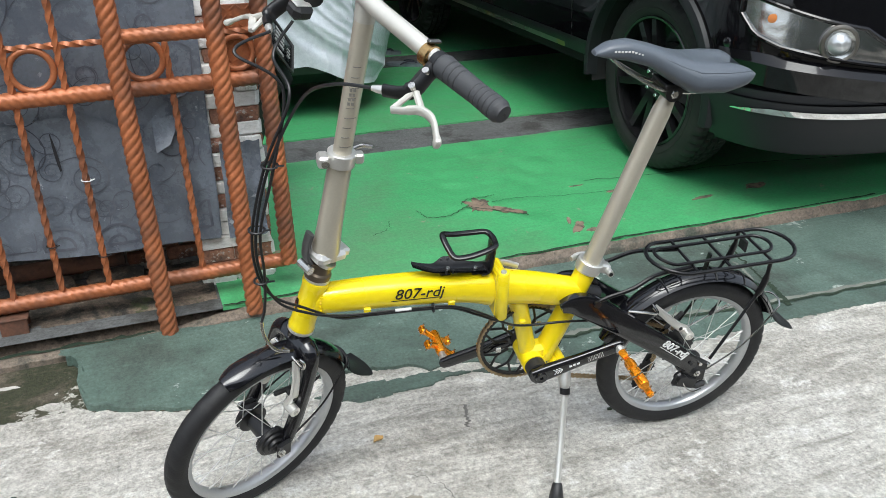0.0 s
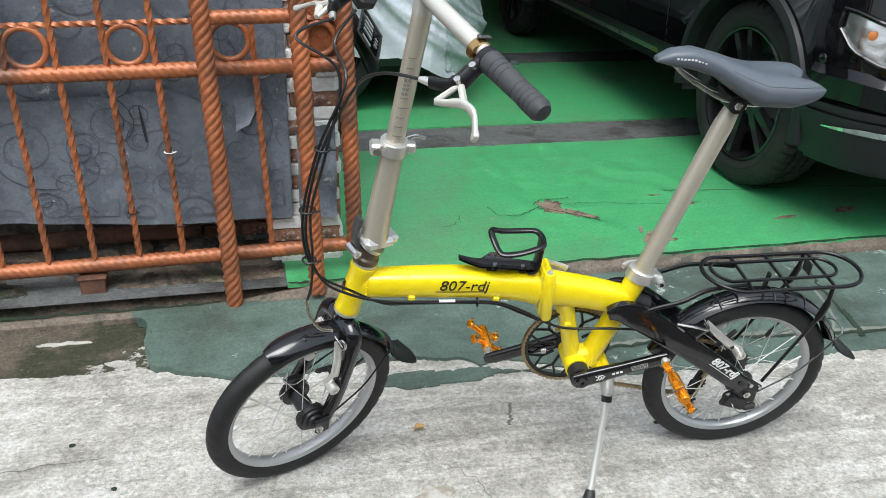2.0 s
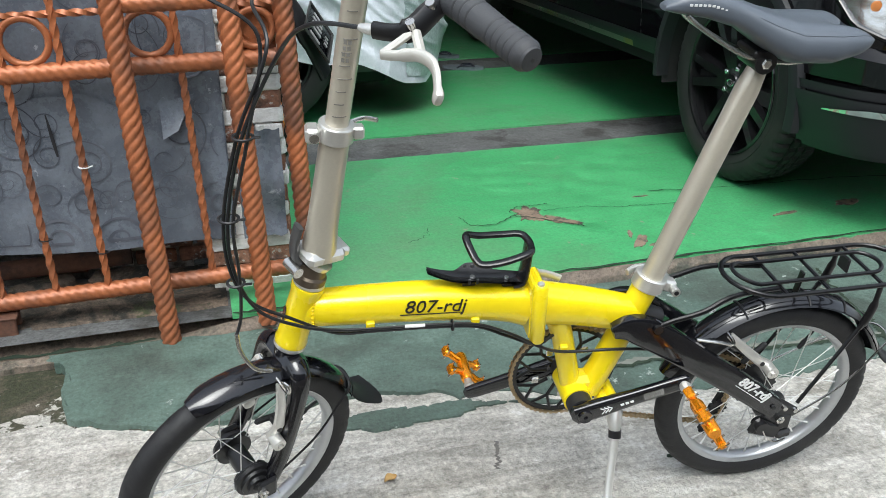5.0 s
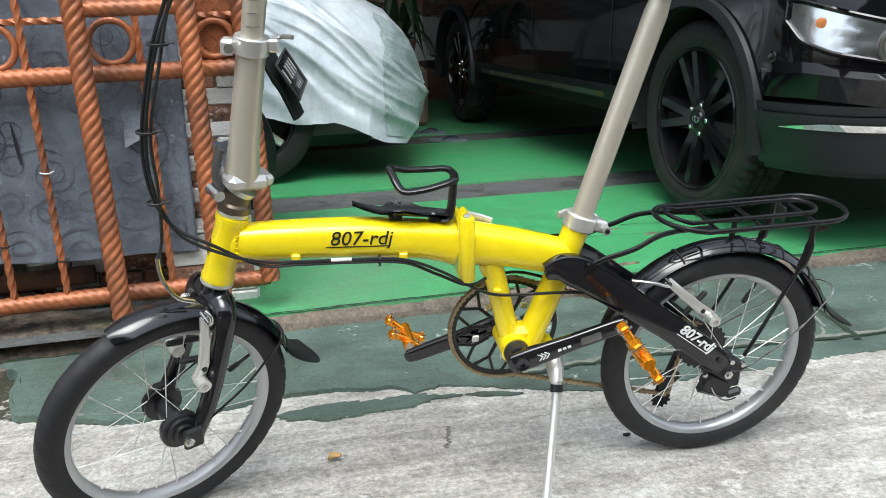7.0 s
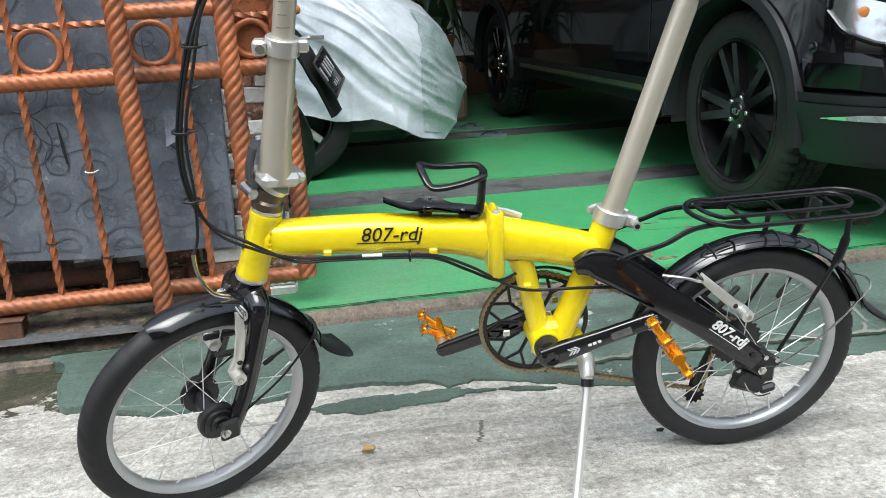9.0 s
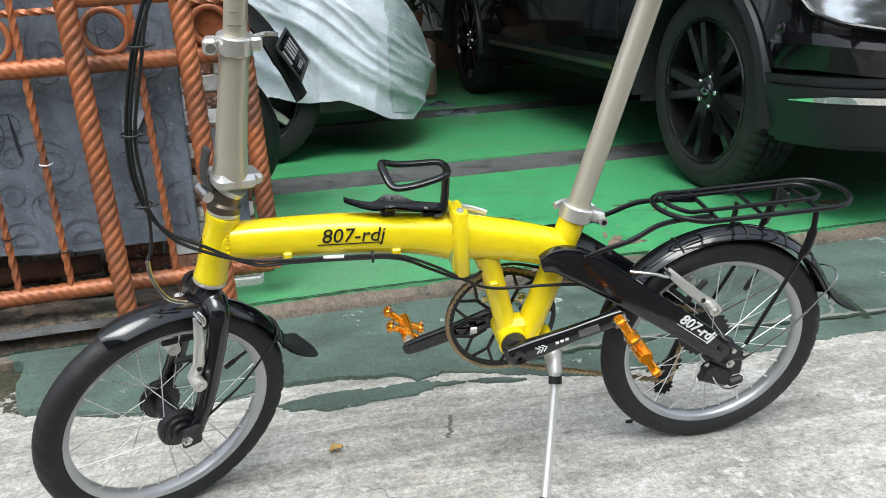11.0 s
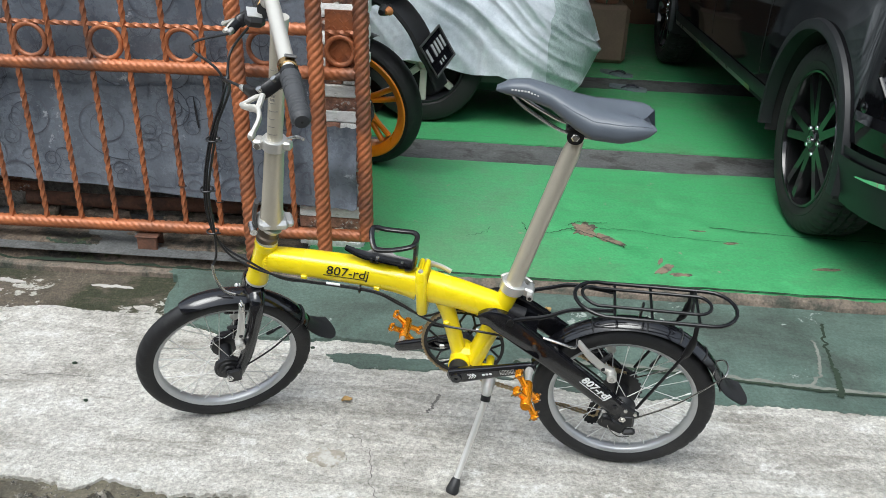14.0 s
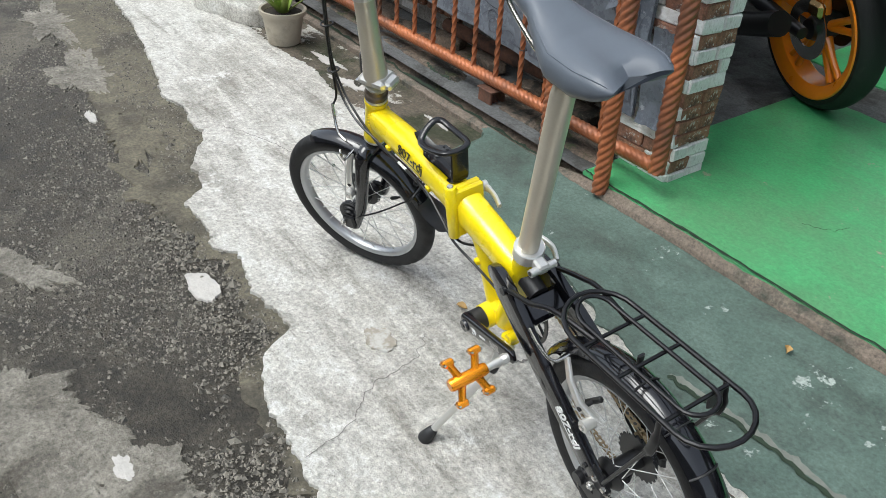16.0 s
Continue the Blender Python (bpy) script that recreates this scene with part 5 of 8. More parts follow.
# ---- fork, stem, bars ----
g = Geo()
for s in (-1, 1):
    g.tube(curve([(-0.409, s * 0.030, 0.412), (-0.412, s * 0.049, 0.400), (-0.422, s * 0.056, 0.354), (-0.448, s * 0.060, 0.256), (-0.474, s * 0.063, 0.198), (-0.484, s * 0.064, 0.178)], 6), [0.0195 - 0.0075 * i / 30 for i in range(31)], 18)
g.box((0.040, 0.090, 0.026), (-0.408, 0, 0.413), bevel=0.010)
g.tube([HEAD0 - HD * 0.030, HEAD0 - HD * 0.006], [0.021, 0.0225], 20)
g.turn(SM)
fork = part("fork", g, BLACK_GLOSS, bike, "glossy black steel fork")
for s in (-1, 1):
    part("dropout", Geo().box((0.034, 0.010, 0.042), (-0.494, s * 0.066, 0.204), bevel=0.006).turn(SW), BLACK_SATIN, fork)


def fender(name, centre, a0, a1, r, half, m, label, parent):
    g = Geo()
    for side, off in ((1, 0.0), (-1, -0.0022)):
        def f(u, v, off=off, side=side):
            vv = v if side > 0 else 1 - v
            a = radians(a0 + (a1 - a0) * u)
            w = (vv - 0.5) * 2
            taper = 1 - 0.35 * max(0, (u - 0.90) / 0.10) ** 2 - 0.25 * max(0, (0.06 - u) / 0.06) ** 2
            rr = r + off - 0.0125 * abs(w) ** 2.4
            return Vector((rr * math.cos(a), half * taper * w, rr * math.sin(a))) + centre
        g.grid(52, 13, f)
    return part(name, g.turn(m), BLACK_GLOSS, parent, label, sharp=70)


ff = fender("front_fender", FRONT + Vector((0.002, 0, -0.005)), 17, 113, 0.2255, 0.0275, SW, "glossy black front fender", bike)
rf = fender("rear_fender", REAR, 17, 158, 0.2350, 0.0270, EYE4, "glossy black rear fender", bike)


def mudflap(centre, a, r, m, parent, k):
    g = Geo()
    c, s = math.cos(radians(a)), math.sin(radians(a))
    base = Vector((r * c, 0, r * s)) + centre
    out = Vector((s, 0, -c))
    nrm = Vector((c, 0, s))
    for side, off in ((1, 0), (-1, -0.003)):
        def f(u, v, side=side, off=off):
            vv = v if side > 0 else 1 - v
            w = (vv - 0.5) * 2
            half = 0.025 + 0.014 * u
            drop = 0.0
            tip = 1 - 0.22 * abs(w) ** 2.5
            return base + out * (-0.022 + (0.072 * k) * u * tip) + nrm * (off + 0.036 * k * u * u - 0.012 * abs(w) ** 2) + Vector((0, half * w, 0))
        g.grid(14, 11, f)
    return part("mud_flap", g.turn(m), BLACK_PLASTIC, parent, "black rubber mud flap", sharp=60)


mudflap(FRONT + Vector((0.002, 0, -0.005)), 17, 0.2270, SW, ff, 1.15)
mudflap(REAR, 19, 0.2365, EYE4, rf, 1.08)
# fender stays and clips
part("fender_stay", Geo().tube(curve([(-0.488, -0.062, 0.214), (-0.40, -0.058, 0.262), (-0.335, -0.036, 0.296), (-0.317, -0.029, 0.303)], 5), 0.0022, 6).tube(curve([(-0.488, 0.062, 0.214), (-0.40, 0.058, 0.262), (-0.335, 0.036, 0.296), (-0.317, 0.029, 0.303)], 5), 0.0022, 6).turn(SW), BLACK_SATIN, ff, "thin black fender stay")
part("fender_clip", Geo().tube(curve([(-0.320, -0.030, 0.300), (-0.311, -0.024, 0.312), (-0.307, 0, 0.3165), (-0.311, 0.024, 0.312), (-0.320, 0.030, 0.300)], 5), 0.0035, 8).turn(SW), BLACK_SATIN, ff)
part("fender_stay", Geo().tube(curve([(0.492, -0.068, 0.212), (0.58, -0.060, 0.262), (0.662, -0.034, 0.318), (0.680, -0.024, 0.332), (0.686, 0, 0.336), (0.680, 0.024, 0.332), (0.662, 0.034, 0.318), (0.58, 0.060, 0.262), (0.492, 0.068, 0.212)], 5), 0.0021, 6), STEEL, rf, "thin wire fender stay")
for a in (112, 82, 62, 44):
    g = Geo()
    c, s = math.cos(radians(a)), math.sin(radians(a))
    line = [REAR + Vector(((0.2362 - 0.0125 * abs(w) ** 2.4) * c, 0.0270 * w, (0.2362 - 0.0125 * abs(w) ** 2.4) * s)) for w in (-1, -0.7, -0.35, 0, 0.35, 0.7, 1)]
    part("strap", g.tube(line, 0.0018, 6), BLACK_PLASTIC, rf)

# stem: folding joint, lower tube, clamp, upper tube
LEVER_GREY = material("dark_grey_cast_metal", (0.10, 0.10, 0.10), 0.4, metal=0.5, vary=0.2, bump=0.1)
ST0 = Vector((-0.3690, 0, 0.552))
K0, K1 = Vector((-0.3555, 0, 0.588)), Vector((-0.2950, -0.0390, 1.080))
KD = (K1 - K0).normalized()


def on_stem(z):
    return K0 + KD * ((z - K0.z) / KD.z)


stem = part("stem", Geo().tube([on_stem(0.600), on_stem(0.622), on_stem(0.655), on_stem(0.72), on_stem(0.800), on_stem(0.806)], [0.0275, 0.0258, 0.0232, 0.0216, 0.0208, 0.0208], 28), CHAMPAGNE, bike, "champagne folding stem")
part("steerer_ring", Geo().tube([ST0, ST0 + HD * 0.004, ST0 + HD * 0.012, ST0 + HD * 0.016, ST0 + HD * 0.034], [0.0245, 0.0255, 0.0255, 0.0225, 0.0220], 26), material("dark_bronze_ring", (0.15, 0.12, 0.09), 0.4, metal=0.7), stem, "dark bronze spacer ring")
fold = part("folding_joint", Geo().box((0.066, 0.054, 0.024), (0, 0, 0), SM @ Matrix.Translation((-0.352, 0, 0.604)) @ pose(0, 0, 0, 0, 8, 0), bevel=0.007).box((0.030, 0.040, 0.018), (0, 0, 0), SM @ Matrix.Translation((-0.322, 0, 0.600)) @ pose(0, 0, 0, 0, 12, 0), bevel=0.005).tube([ST0 + HD * 0.034, on_stem(0.592)], [0.0245, 0.0265], 24), SILVER, stem, "cast silver folding joint")
part("joint_lever", Geo().tube(curve([(-0.384, 0.006, 0.590), (-0.390, 0.010, 0.606), (-0.387, 0.012, 0.632), (-0.381, 0.012, 0.654)], 5), 0.0085, 12, section=flat_oval(1.3, 0.6)).turn(SM), LEVER_GREY, stem, "dark grey folding lever")
part("joint_bolt", Geo().cyl((-0.397, -0.016, 0.590), (-0.397, 0.016, 0.590), 0.0085, 16).turn(SM), STEEL, stem)
q = on_stem(0.806)
sc = part("stem_clamp", Geo().tube([q - KD * 0.012, q - KD * 0.010, q + KD * 0.012, q + KD * 0.014], [0.0235, 0.0255, 0.0255, 0.0240], 26).box((0.020, 0.030, 0.022), q + Vector((-0.032, -0.004, 0.0)), bevel=0.004).box((0.016, 0.020, 0.018), q + Vector((0.030, -0.004, 0.002)), bevel=0.003), SILVER, stem, "silver stem clamp")
part("clamp_bolt", Geo().cyl(q + Vector((-0.030, -0.024, 0)), q + Vector((-0.030, -0.012, 0)), 0.0068, 12), STEEL, sc)
part("clamp_bolt", Geo().tube(curve([q + Vector((0.02, 0.020, 0.004)), q + Vector((0.040, 0.026, 0.008)), q + Vector((0.058, 0.014, 0.010))], 5), 0.0035, 8), STEEL, sc)
upper = part("upper_stem", Geo().tube([on_stem(0.800), on_stem(1.060), K1], [0.0163, 0.0163, 0.0170], 26), CHAMPAGNE, stem, "champagne upper stem tube with height marks")
for k in range(9):
    z = 0.835 + 0.018 * k
    c = on_stem(z)
    wdt = 0.010 if k % 3 else 0.016
    g = Geo()
    for j in range(5):
        a = radians(-118 + (wdt / 0.0166) * 57.3 * (j / 4) * 1.0)
        g.box((0.0036, 0.0007, 0.0011), (0, 0, 0), Matrix.Translation(c + Vector((0.01660 * math.cos(a), 0.0166 * math.sin(a), 0))) @ pose(0, 0, 0, 0, 0, math.degrees(a) + 90))
    part("height_mark", g, GREY_INK, upper)
g = Geo()
for j in range(4):
    c = on_stem(0.915 + 0.008 * j)
    for a in (-112, -92):
        g.box((0.0042, 0.0007, 0.0052), (0, 0, 0), Matrix.Translation(c + Vector((0.0166 * math.cos(radians(a)), 0.0166 * math.sin(radians(a)), 0))) @ pose(0, 0, 0, 0, 0, a + 90))
part("warning_print", g, GREY_INK, upper, "small grey printed bars")

BE = Vector((-0.166, -0.322, 1.018))
BC = Vector((-0.304, -0.039, 1.081))
BD = (BE - BC).normalized()
BF = Vector((-math.cos(radians(STEER)), -math.sin(radians(STEER)), 0))
BU = Vector((0, 0, 1))
RE = BC - BD * (BE - BC).length + Vector((0, 0, 0.0))
RE.z = BE.z
bar_line = curve([BE, BC + BD * 0.20 + BU * 0.004, BC + BD * 0.06 + BU * 0.006, BC - BD * 0.06 + BU * 0.006, BC + (RE - BC) * 0.52 + BU * 0.004, RE], 8)
bar = part("handlebar", Geo().tube(bar_line, [0.0112 if abs(i - 20) > 9 else 0.0140 for i in range(41)], 20), PEARL, bike, "pearl silver handlebar")
part("bar_joint", Geo().tube([K1 - KD * 0.03, K1 + KD * 0.004], [0.0168, 0.0185], 22), PEARL, bar)


def bar_end(c, b, mirror):
    """Grip, lever and its clamp on one half of the bar; b points outwards."""
    ln = (BE - BC).length
    p = lambda s: c + b * (ln * s)
    lv = (BF * 0.86 - BU * 0.51).normalized()
    lv = (lv - b * lv.dot(b)).normalized()
    prof, line = [], []
    for i in range(81):
        t = i / 80
        r = along(t, (0, 0.04, 0.10, 0.35, 0.60, 0.85, 0.96, 1.0), (0.0165, 0.0185, 0.0180, 0.0172, 0.0163, 0.0172, 0.0170, 0.0140))
        if 0.16 < t < 0.40 and i % 7 == 0:
            r -= 0.0014
        if 0.56 < t < 0.95 and i % 6 == 0:
            r -= 0.0012
        line.append(p(0.60 + 0.40 * t)), prof.append(r)
    grip = part("grip", Geo().tube(line, prof, 24), GRIP, bar, "dark grey rubber grip with moulded ridges")
    part("grip_cap", Geo().tube([p(1.0), p(1.0) + b * 0.003, p(1.0) + b * 0.004], [0.0138, 0.0125, 0.004], 18), GRIP, grip)
    part("end_hole", Geo().tube([p(1.0) + b * 0.0036, p(1.0) + b * 0.0044], 0.0022, 10), BLACK_SATIN, grip)
    ring_ = part("clamp_ring", Geo().tube([p(0.485), p(0.492), p(0.535), p(0.542)], [0.0142, 0.0172, 0.0172, 0.0150], 24), GOLD, bar, "gold anodised clamp ring")
    part("clamp_tab", Geo().box((0.022, 0.010, 0.005), (0, 0, 0), Matrix.Translation(p(0.52) + BU * 0.020 - BF * 0.006) @ pose(0, 0, 0, 0, 8, 20), bevel=0.002), LEVER_GREY, ring_, "dark grey clamp tab")
    k = p(0.585)
    at_lv = lambda l, t: k + lv * l + b * t
    body_line = curve([at_lv(0.010, 0), at_lv(0.032, 0.004), at_lv(0.055, 0.008), at_lv(0.072, -0.004), at_lv(0.084, -0.024)], 5)
    lever = part("brake_lever", Geo().tube([p(0.560), p(0.566), p(0.598), p(0.604)], [0.0150, 0.0170, 0.0170, 0.0150], 20).tube(body_line, [0.0125] * 5 + [0.0130] * 8 + [0.0095] * 8, 12, section=flat_oval(0.62, 1.0)), BLACK_SATIN, bar, "black brake lever body")
    part("blade", Geo().tube(curve([at_lv(0.098, 0.012), at_lv(0.088, 0.026), at_lv(0.073, 0.042), at_lv(0.069, 0.060), at_lv(0.073, 0.076), at_lv(0.084, 0.094), at_lv(0.094, 0.109)], 6), [0.0048] * 8 + [0.0060] * 14 + [0.0052] * 9 + [0.0058, 0.0068, 0.0074, 0.0075, 0.0066, 0.004], 12, section=flat_oval(0.75, 1.15)), PEARL, lever, "silver lever blade")
    part("blade_arm", Geo().tube([at_lv(0.056, 0.016), at_lv(0.070, 0.046)], 0.0055, 8).tube([at_lv(0.060, 0.012), at_lv(0.097, 0.012)], 0.0045, 8), PEARL, lever)
    nv = lv.cross(b)
    for at_ in (at_lv(0.026, 0.004), at_lv(0.056, 0.010)):
        part("pivot_bolt", Geo().cyl(at_ - nv * 0.0125, at_ + nv * 0.0125, 0.0052, 12), STEEL, lever)
    tip = at_lv(0.084, -0.024)
    go = (body_line[-1] - body_line[-3]).normalized()
    part("adjuster", Geo().tube([tip, tip + go * 0.008, tip + go * 0.018], [0.0066, 0.0062, 0.0042], 12), SILVER, lever)
    return tip + go * 0.018


left_out = bar_end(BC, BD, 1)
right_out = bar_end(BC, (RE - BC).normalized(), -1)
sp = BC + (RE - BC).normalized() * 0.135
shifter = part("shifter", Geo().box((0.040, 0.036, 0.028), (0, 0, 0), Matrix.Translation(sp + BF * 0.026 - BU * 0.020) @ pose(0, 0, 0, 20, 10, STEER), bevel=0.009).tube([sp - Vector((0, 0.012, 0)), sp + Vector((0, 0.012, 0))], [0.017, 0.017], 18), BLACK_PLASTIC, bar, "black gear shifter")
part("shifter_band", Geo().box((0.030, 0.030, 0.003), (0, 0, 0), Matrix.Translation(sp + BF * 0.026 - BU * 0.006) @ pose(0, 0, 0, 20, 10, STEER), bevel=0.001), SILVER, shifter)

# ---- cables ----
def cable(pts, r=0.0027, label="black cable housing", mat_=None):
    pts = [FOLD @ Vector(p) if p[0] < -0.004 else Vector(p) for p in pts]
    return part("cable", Geo().tube(curve(pts, 10), r, 8), mat_ or CABLE, bike, label)


T1, T2, T3 = Vector((-0.452, -0.045, 0.812)), Vector((-0.478, -0.045, 0.690)), Vector((-0.475, -0.048, 0.605))
o = [Vector((dx, dy, 0)) for dx, dy in ((0, 0), (0.007, -0.004), (-0.006, 0.005), (0.003, 0.008))]
cable([left_out, left_out + Vector((-0.05, 0.045, -0.012)), Vector((-0.40, -0.055, 0.930)), T1 + o[0], T2 + o[0], T3 + o[0], Vector((-0.445, -0.048, 0.535)), Vector((-0.385, -0.046, 0.500)), Vector((-0.33, -0.034, 0.479)), Vector((-0.272, -0.033, 0.4765)), Vector((-0.18, -0.032, 0.4765)), Vector((-0.105, -0.033, 0.473)), Vector((-0.045, -0.038, 0.452)), Vector((0.00, -0.040, 0.424)), Vector((0.05, -0.028, 0.396)), Vector((0.15, -0.034, 0.392)), Vector((0.292, -0.056, 0.388))])
cable([right_out, right_out + Vector((-0.06, -0.05, -0.015)), Vector((-0.425, -0.025, 0.940)), T1 + o[1], T2 + o[1], T3 + o[1], Vector((-0.470, -0.050, 0.530)), Vector((-0.478, -0.058, 0.500))])
ship = sp + BF * 0.04 - BU * 0.036
cable([ship, ship + Vector((-0.035, -0.02, -0.05)), Vector((-0.415, -0.035, 0.930)), T1 + o[2], T2 + o[2], T3 + o[2], Vector((-0.455, -0.040, 0.545)), Vector((-0.40, -0.040, 0.512)), Vector((-0.33, -0.032, 0.472)), Vector((-0.272, -0.031, 0.4705)), Vector((-0.18, -0.030, 0.4705)), Vector((-0.105, -0.031, 0.467)), Vector((-0.05, -0.032, 0.444)), Vector((0.0, -0.028, 0.420)), Vector((0.05, 0.000, 0.420)), Vector((0.12, 0.03, 0.400)), Vector((0.25, 0.055, 0.330)), Vector((0.40, 0.060, 0.220)), Vector((0.46, 0.062, 0.150))])
ties = []
for c, r in ((T1, 0.013), (T2, 0.0135), (T3 + Vector((0.0, 0, -0.02)), 0.012)):
    ties += [part("cable_tie", Geo().ring(r, 0.0022, 18, 6, Matrix.Translation(c + Vector((0.001, 0.002, 0)))).tube([c + Vector((0.012, -0.006, 0.002)), c + Vector((0.024, -0.008, 0.004))], 0.0018, 6), CABLE, bike, "black cable tie")]
tie_low = part("cable_tie", Geo().ring(0.0085, 0.0018, 14, 6, pose(-0.145, -0.031, 0.473, 0, 90, 0)), CABLE, bike, "black cable tie")
mark = part("cable_mark", Geo().cyl((-0.222, -0.0325, 0.4770), (-0.190, -0.0322, 0.4768), 0.0030, 8), WHITE_INK, bike, "white print on the cable")


# ---- brakes ----
def v_brake(c, m, flip, up, parent):
    """A pair of linear-pull arms; c: the middle of the pivots; up: their direction."""
    for s in (-1, 1):
        a = c + Vector((0, s * 0.040, 0))
        b = a + up * 0.110 + Vector((0, s * -0.006, 0))
        arm = part("brake_arm", Geo().tube([a, a + up * 0.035 + Vector((0, s * 0.012, 0)), a + up * 0.075 + Vector((0, s * 0.008, 0)), b], [0.0100, 0.0085, 0.0075, 0.0062], 12, section=flat_oval(0.7, 1.1)).turn(m), SILVER, parent, "silver brake arm")
        part("pivot", Geo().cyl(a + Vector((0, -0.004, 0)), a + Vector((0, s * 0.026, 0)), 0.0110, 18).turn(m), SILVER, arm)
        part("pivot_bolt", Geo().cyl(a + Vector((0, s * 0.024, 0)), a + Vector((0, s * 0.030, 0)), 0.0052, 6).turn(m), STEEL, arm)
        t = up.cross(Vector((0, 1, 0)))
        p = a + up * 0.028
        part("brake_shoe", Geo().box((0.056, 0.009, 0.011), (0, 0, 0), Matrix.Translation(p + Vector((0, -s * 0.014, 0))) @ pose(0, 0, 0, 0, math.degrees(math.atan2(up.x, up.z)), 0), bevel=0.003).cyl(p + Vector((0, -s * 0.012, 0)), p + Vector((0, s * 0.018, 0)), 0.0045, 10).turn(m), BLACK_PLASTIC, arm, "black brake shoe")
    part("noodle", Geo().tube(curve([c + up * 0.112 + Vector((flip * 0.004, 0.034, 0)), c + up * 0.112 + Vector((0, -0.020, 0)), c + up * 0.112 + Vector((-flip * 0.004, -0.058, 0)), c + up * 0.130 + Vector((-flip * 0.022, -0.064, 0)), c + up * 0.138 + Vector((-flip * 0.055, -0.056, 0))], 6), 0.0030, 8).turn(m), STEEL, parent, "bright bent brake noodle")


v_brake(Vector((-0.470, 0, 0.300)), SW, 0.2, Vector((0.16, 0, 0.987)).normalized(), fork)
v_brake(Vector((0.430, 0, 0.320)), EYE4, 1.0, Vector((-0.74, 0, 0.67)).normalized(), rear)
part("noodle_link", Geo().tube(curve([(-0.478, -0.060, 0.502), (-0.474, -0.062, 0.470), (-0.455, -0.066, 0.440), (-0.430, -0.060, 0.428)], 6), 0.0034, 8), STEEL, fork, "bright brake cable end")

# ---- swing arm ----
for s in (-1, 1):
    g = Geo()
    line = curve([(0.128, s * 0.034, 0.434), (0.16, s * 0.040, 0.440), (0.205, s * 0.046, 0.420), (0.30, s * 0.055, 0.352), (0.40, s * 0.060, 0.276), (0.458, s * 0.062, 0.226)], 6)
    hs = curve([(0.009, 0.014, 0), (0.011, 0.026, 0), (0.011, 0.029, 0), (0.010, 0.026, 0), (0.010, 0.024, 0), (0.009, 0.022, 0)], 6)
    verts = []
    for i, p in enumerate(line):
        d = (line[min(i + 1, len(line) - 1)] - line[max(i - 1, 0)]).normalized()
        up = Vector((0, 1, 0)).cross(d) * -1
        for j in range(16):
            a, b = flat_oval(hs[i].x, hs[i].y, 0.45)(2 * math.pi * j / 16)
            verts.append(p + Vector((0, a, 0)) + up * b)
    k = len(line)
    g.add(verts, [(i * 16 + j, (i + 1) * 16 + j, (i + 1) * 16 + (j + 1) % 16, i * 16 + (j + 1) % 16) for i in range(k - 1) for j in range(16)] + [tuple(range(16)), tuple(range((k - 1) * 16, k * 16))[::-1]])
    arm = part("swing_arm", g, BLACK_GLOSS, bike, "flat glossy black rear arm with white lettering" if s < 0 else "flat glossy black rear arm")
    part("dropout", Geo().box((0.060, 0.012, 0.052), (0, 0, 0), Matrix.Translation((0.466, s * 0.064, 0.220)) @ pose(0, 0, 0, 0, 36, 0), bevel=0.008).box((0.030, 0.012, 0.040), (0.478, s * 0.066, 0.200), bevel=0.006), BLACK_SATIN, arm)
    for bx, bz in ((0.445, 0.243), (0.470, 0.236), (0.492, 0.228)):
        part("bolt", Geo().cyl((bx, s * 0.068, bz), (bx, s * 0.0745, bz), 0.0048, 8), STEEL if bx > 0.46 else BLACK_SATIN, arm)
    if s < 0:
        tm = Matrix.Translation((0.398, -0.0708, 0.292)) @ Matrix.Rotation(radians(3.5), 4, "Z").inverted() @ pose(0, 0, 0, 90, 0, 0) @ pose(0, 0, 0, 0, 0, -38)
        lettering("lettering", "807-rdj", 0.0265, WHITE_INK, arm, tm, 0.12, 0.0006, "white printed lettering", 0.0006)
        part("underline", Geo().box((0.070, 0.0012, 0.0007), (-0.004, -0.0125, 0), tm), WHITE_INK, arm)
hanger = part("gear_hanger", Geo().box((0.066, 0.016, 0.040), (0, 0, 0), Matrix.Translation((0.446, -0.064, 0.184)) @ pose(0, 0, 0, 0, 22, 0), bevel=0.009).box((0.030, 0.014, 0.018), (0, 0, 0), Matrix.Translation((0.484, -0.066, 0.166)) @ pose(0, 0, 0, 0, -14, 0), bevel=0.005).cyl((0.432, -0.056, 0.196), (0.432, -0.078, 0.196), 0.013, 18), BLACK_SATIN, bike, "black metal hanger below the rear axle")
part("hanger_wire", Geo().tube(curve([(0.428, -0.074, 0.205), (0.440, -0.079, 0.178), (0.462, -0.079, 0.160), (0.486, -0.075, 0.160)], 6), 0.0014, 6), STEEL, hanger)
part("arm_yoke", Geo().box((0.050, 0.080, 0.030), (0, 0, 0), Matrix.Translation((0.232, 0, 0.404)) @ pose(0, 0, 0, 0, 36, 0), bevel=0.008), BLACK_GLOSS, bike, "black yoke of the rear arms")
part("elastomer", Geo().cyl((0.188, 0, 0.44), (0.222, 0, 0.425), 0.019, 18), BLACK_PLASTIC, bike, "black rubber damper")

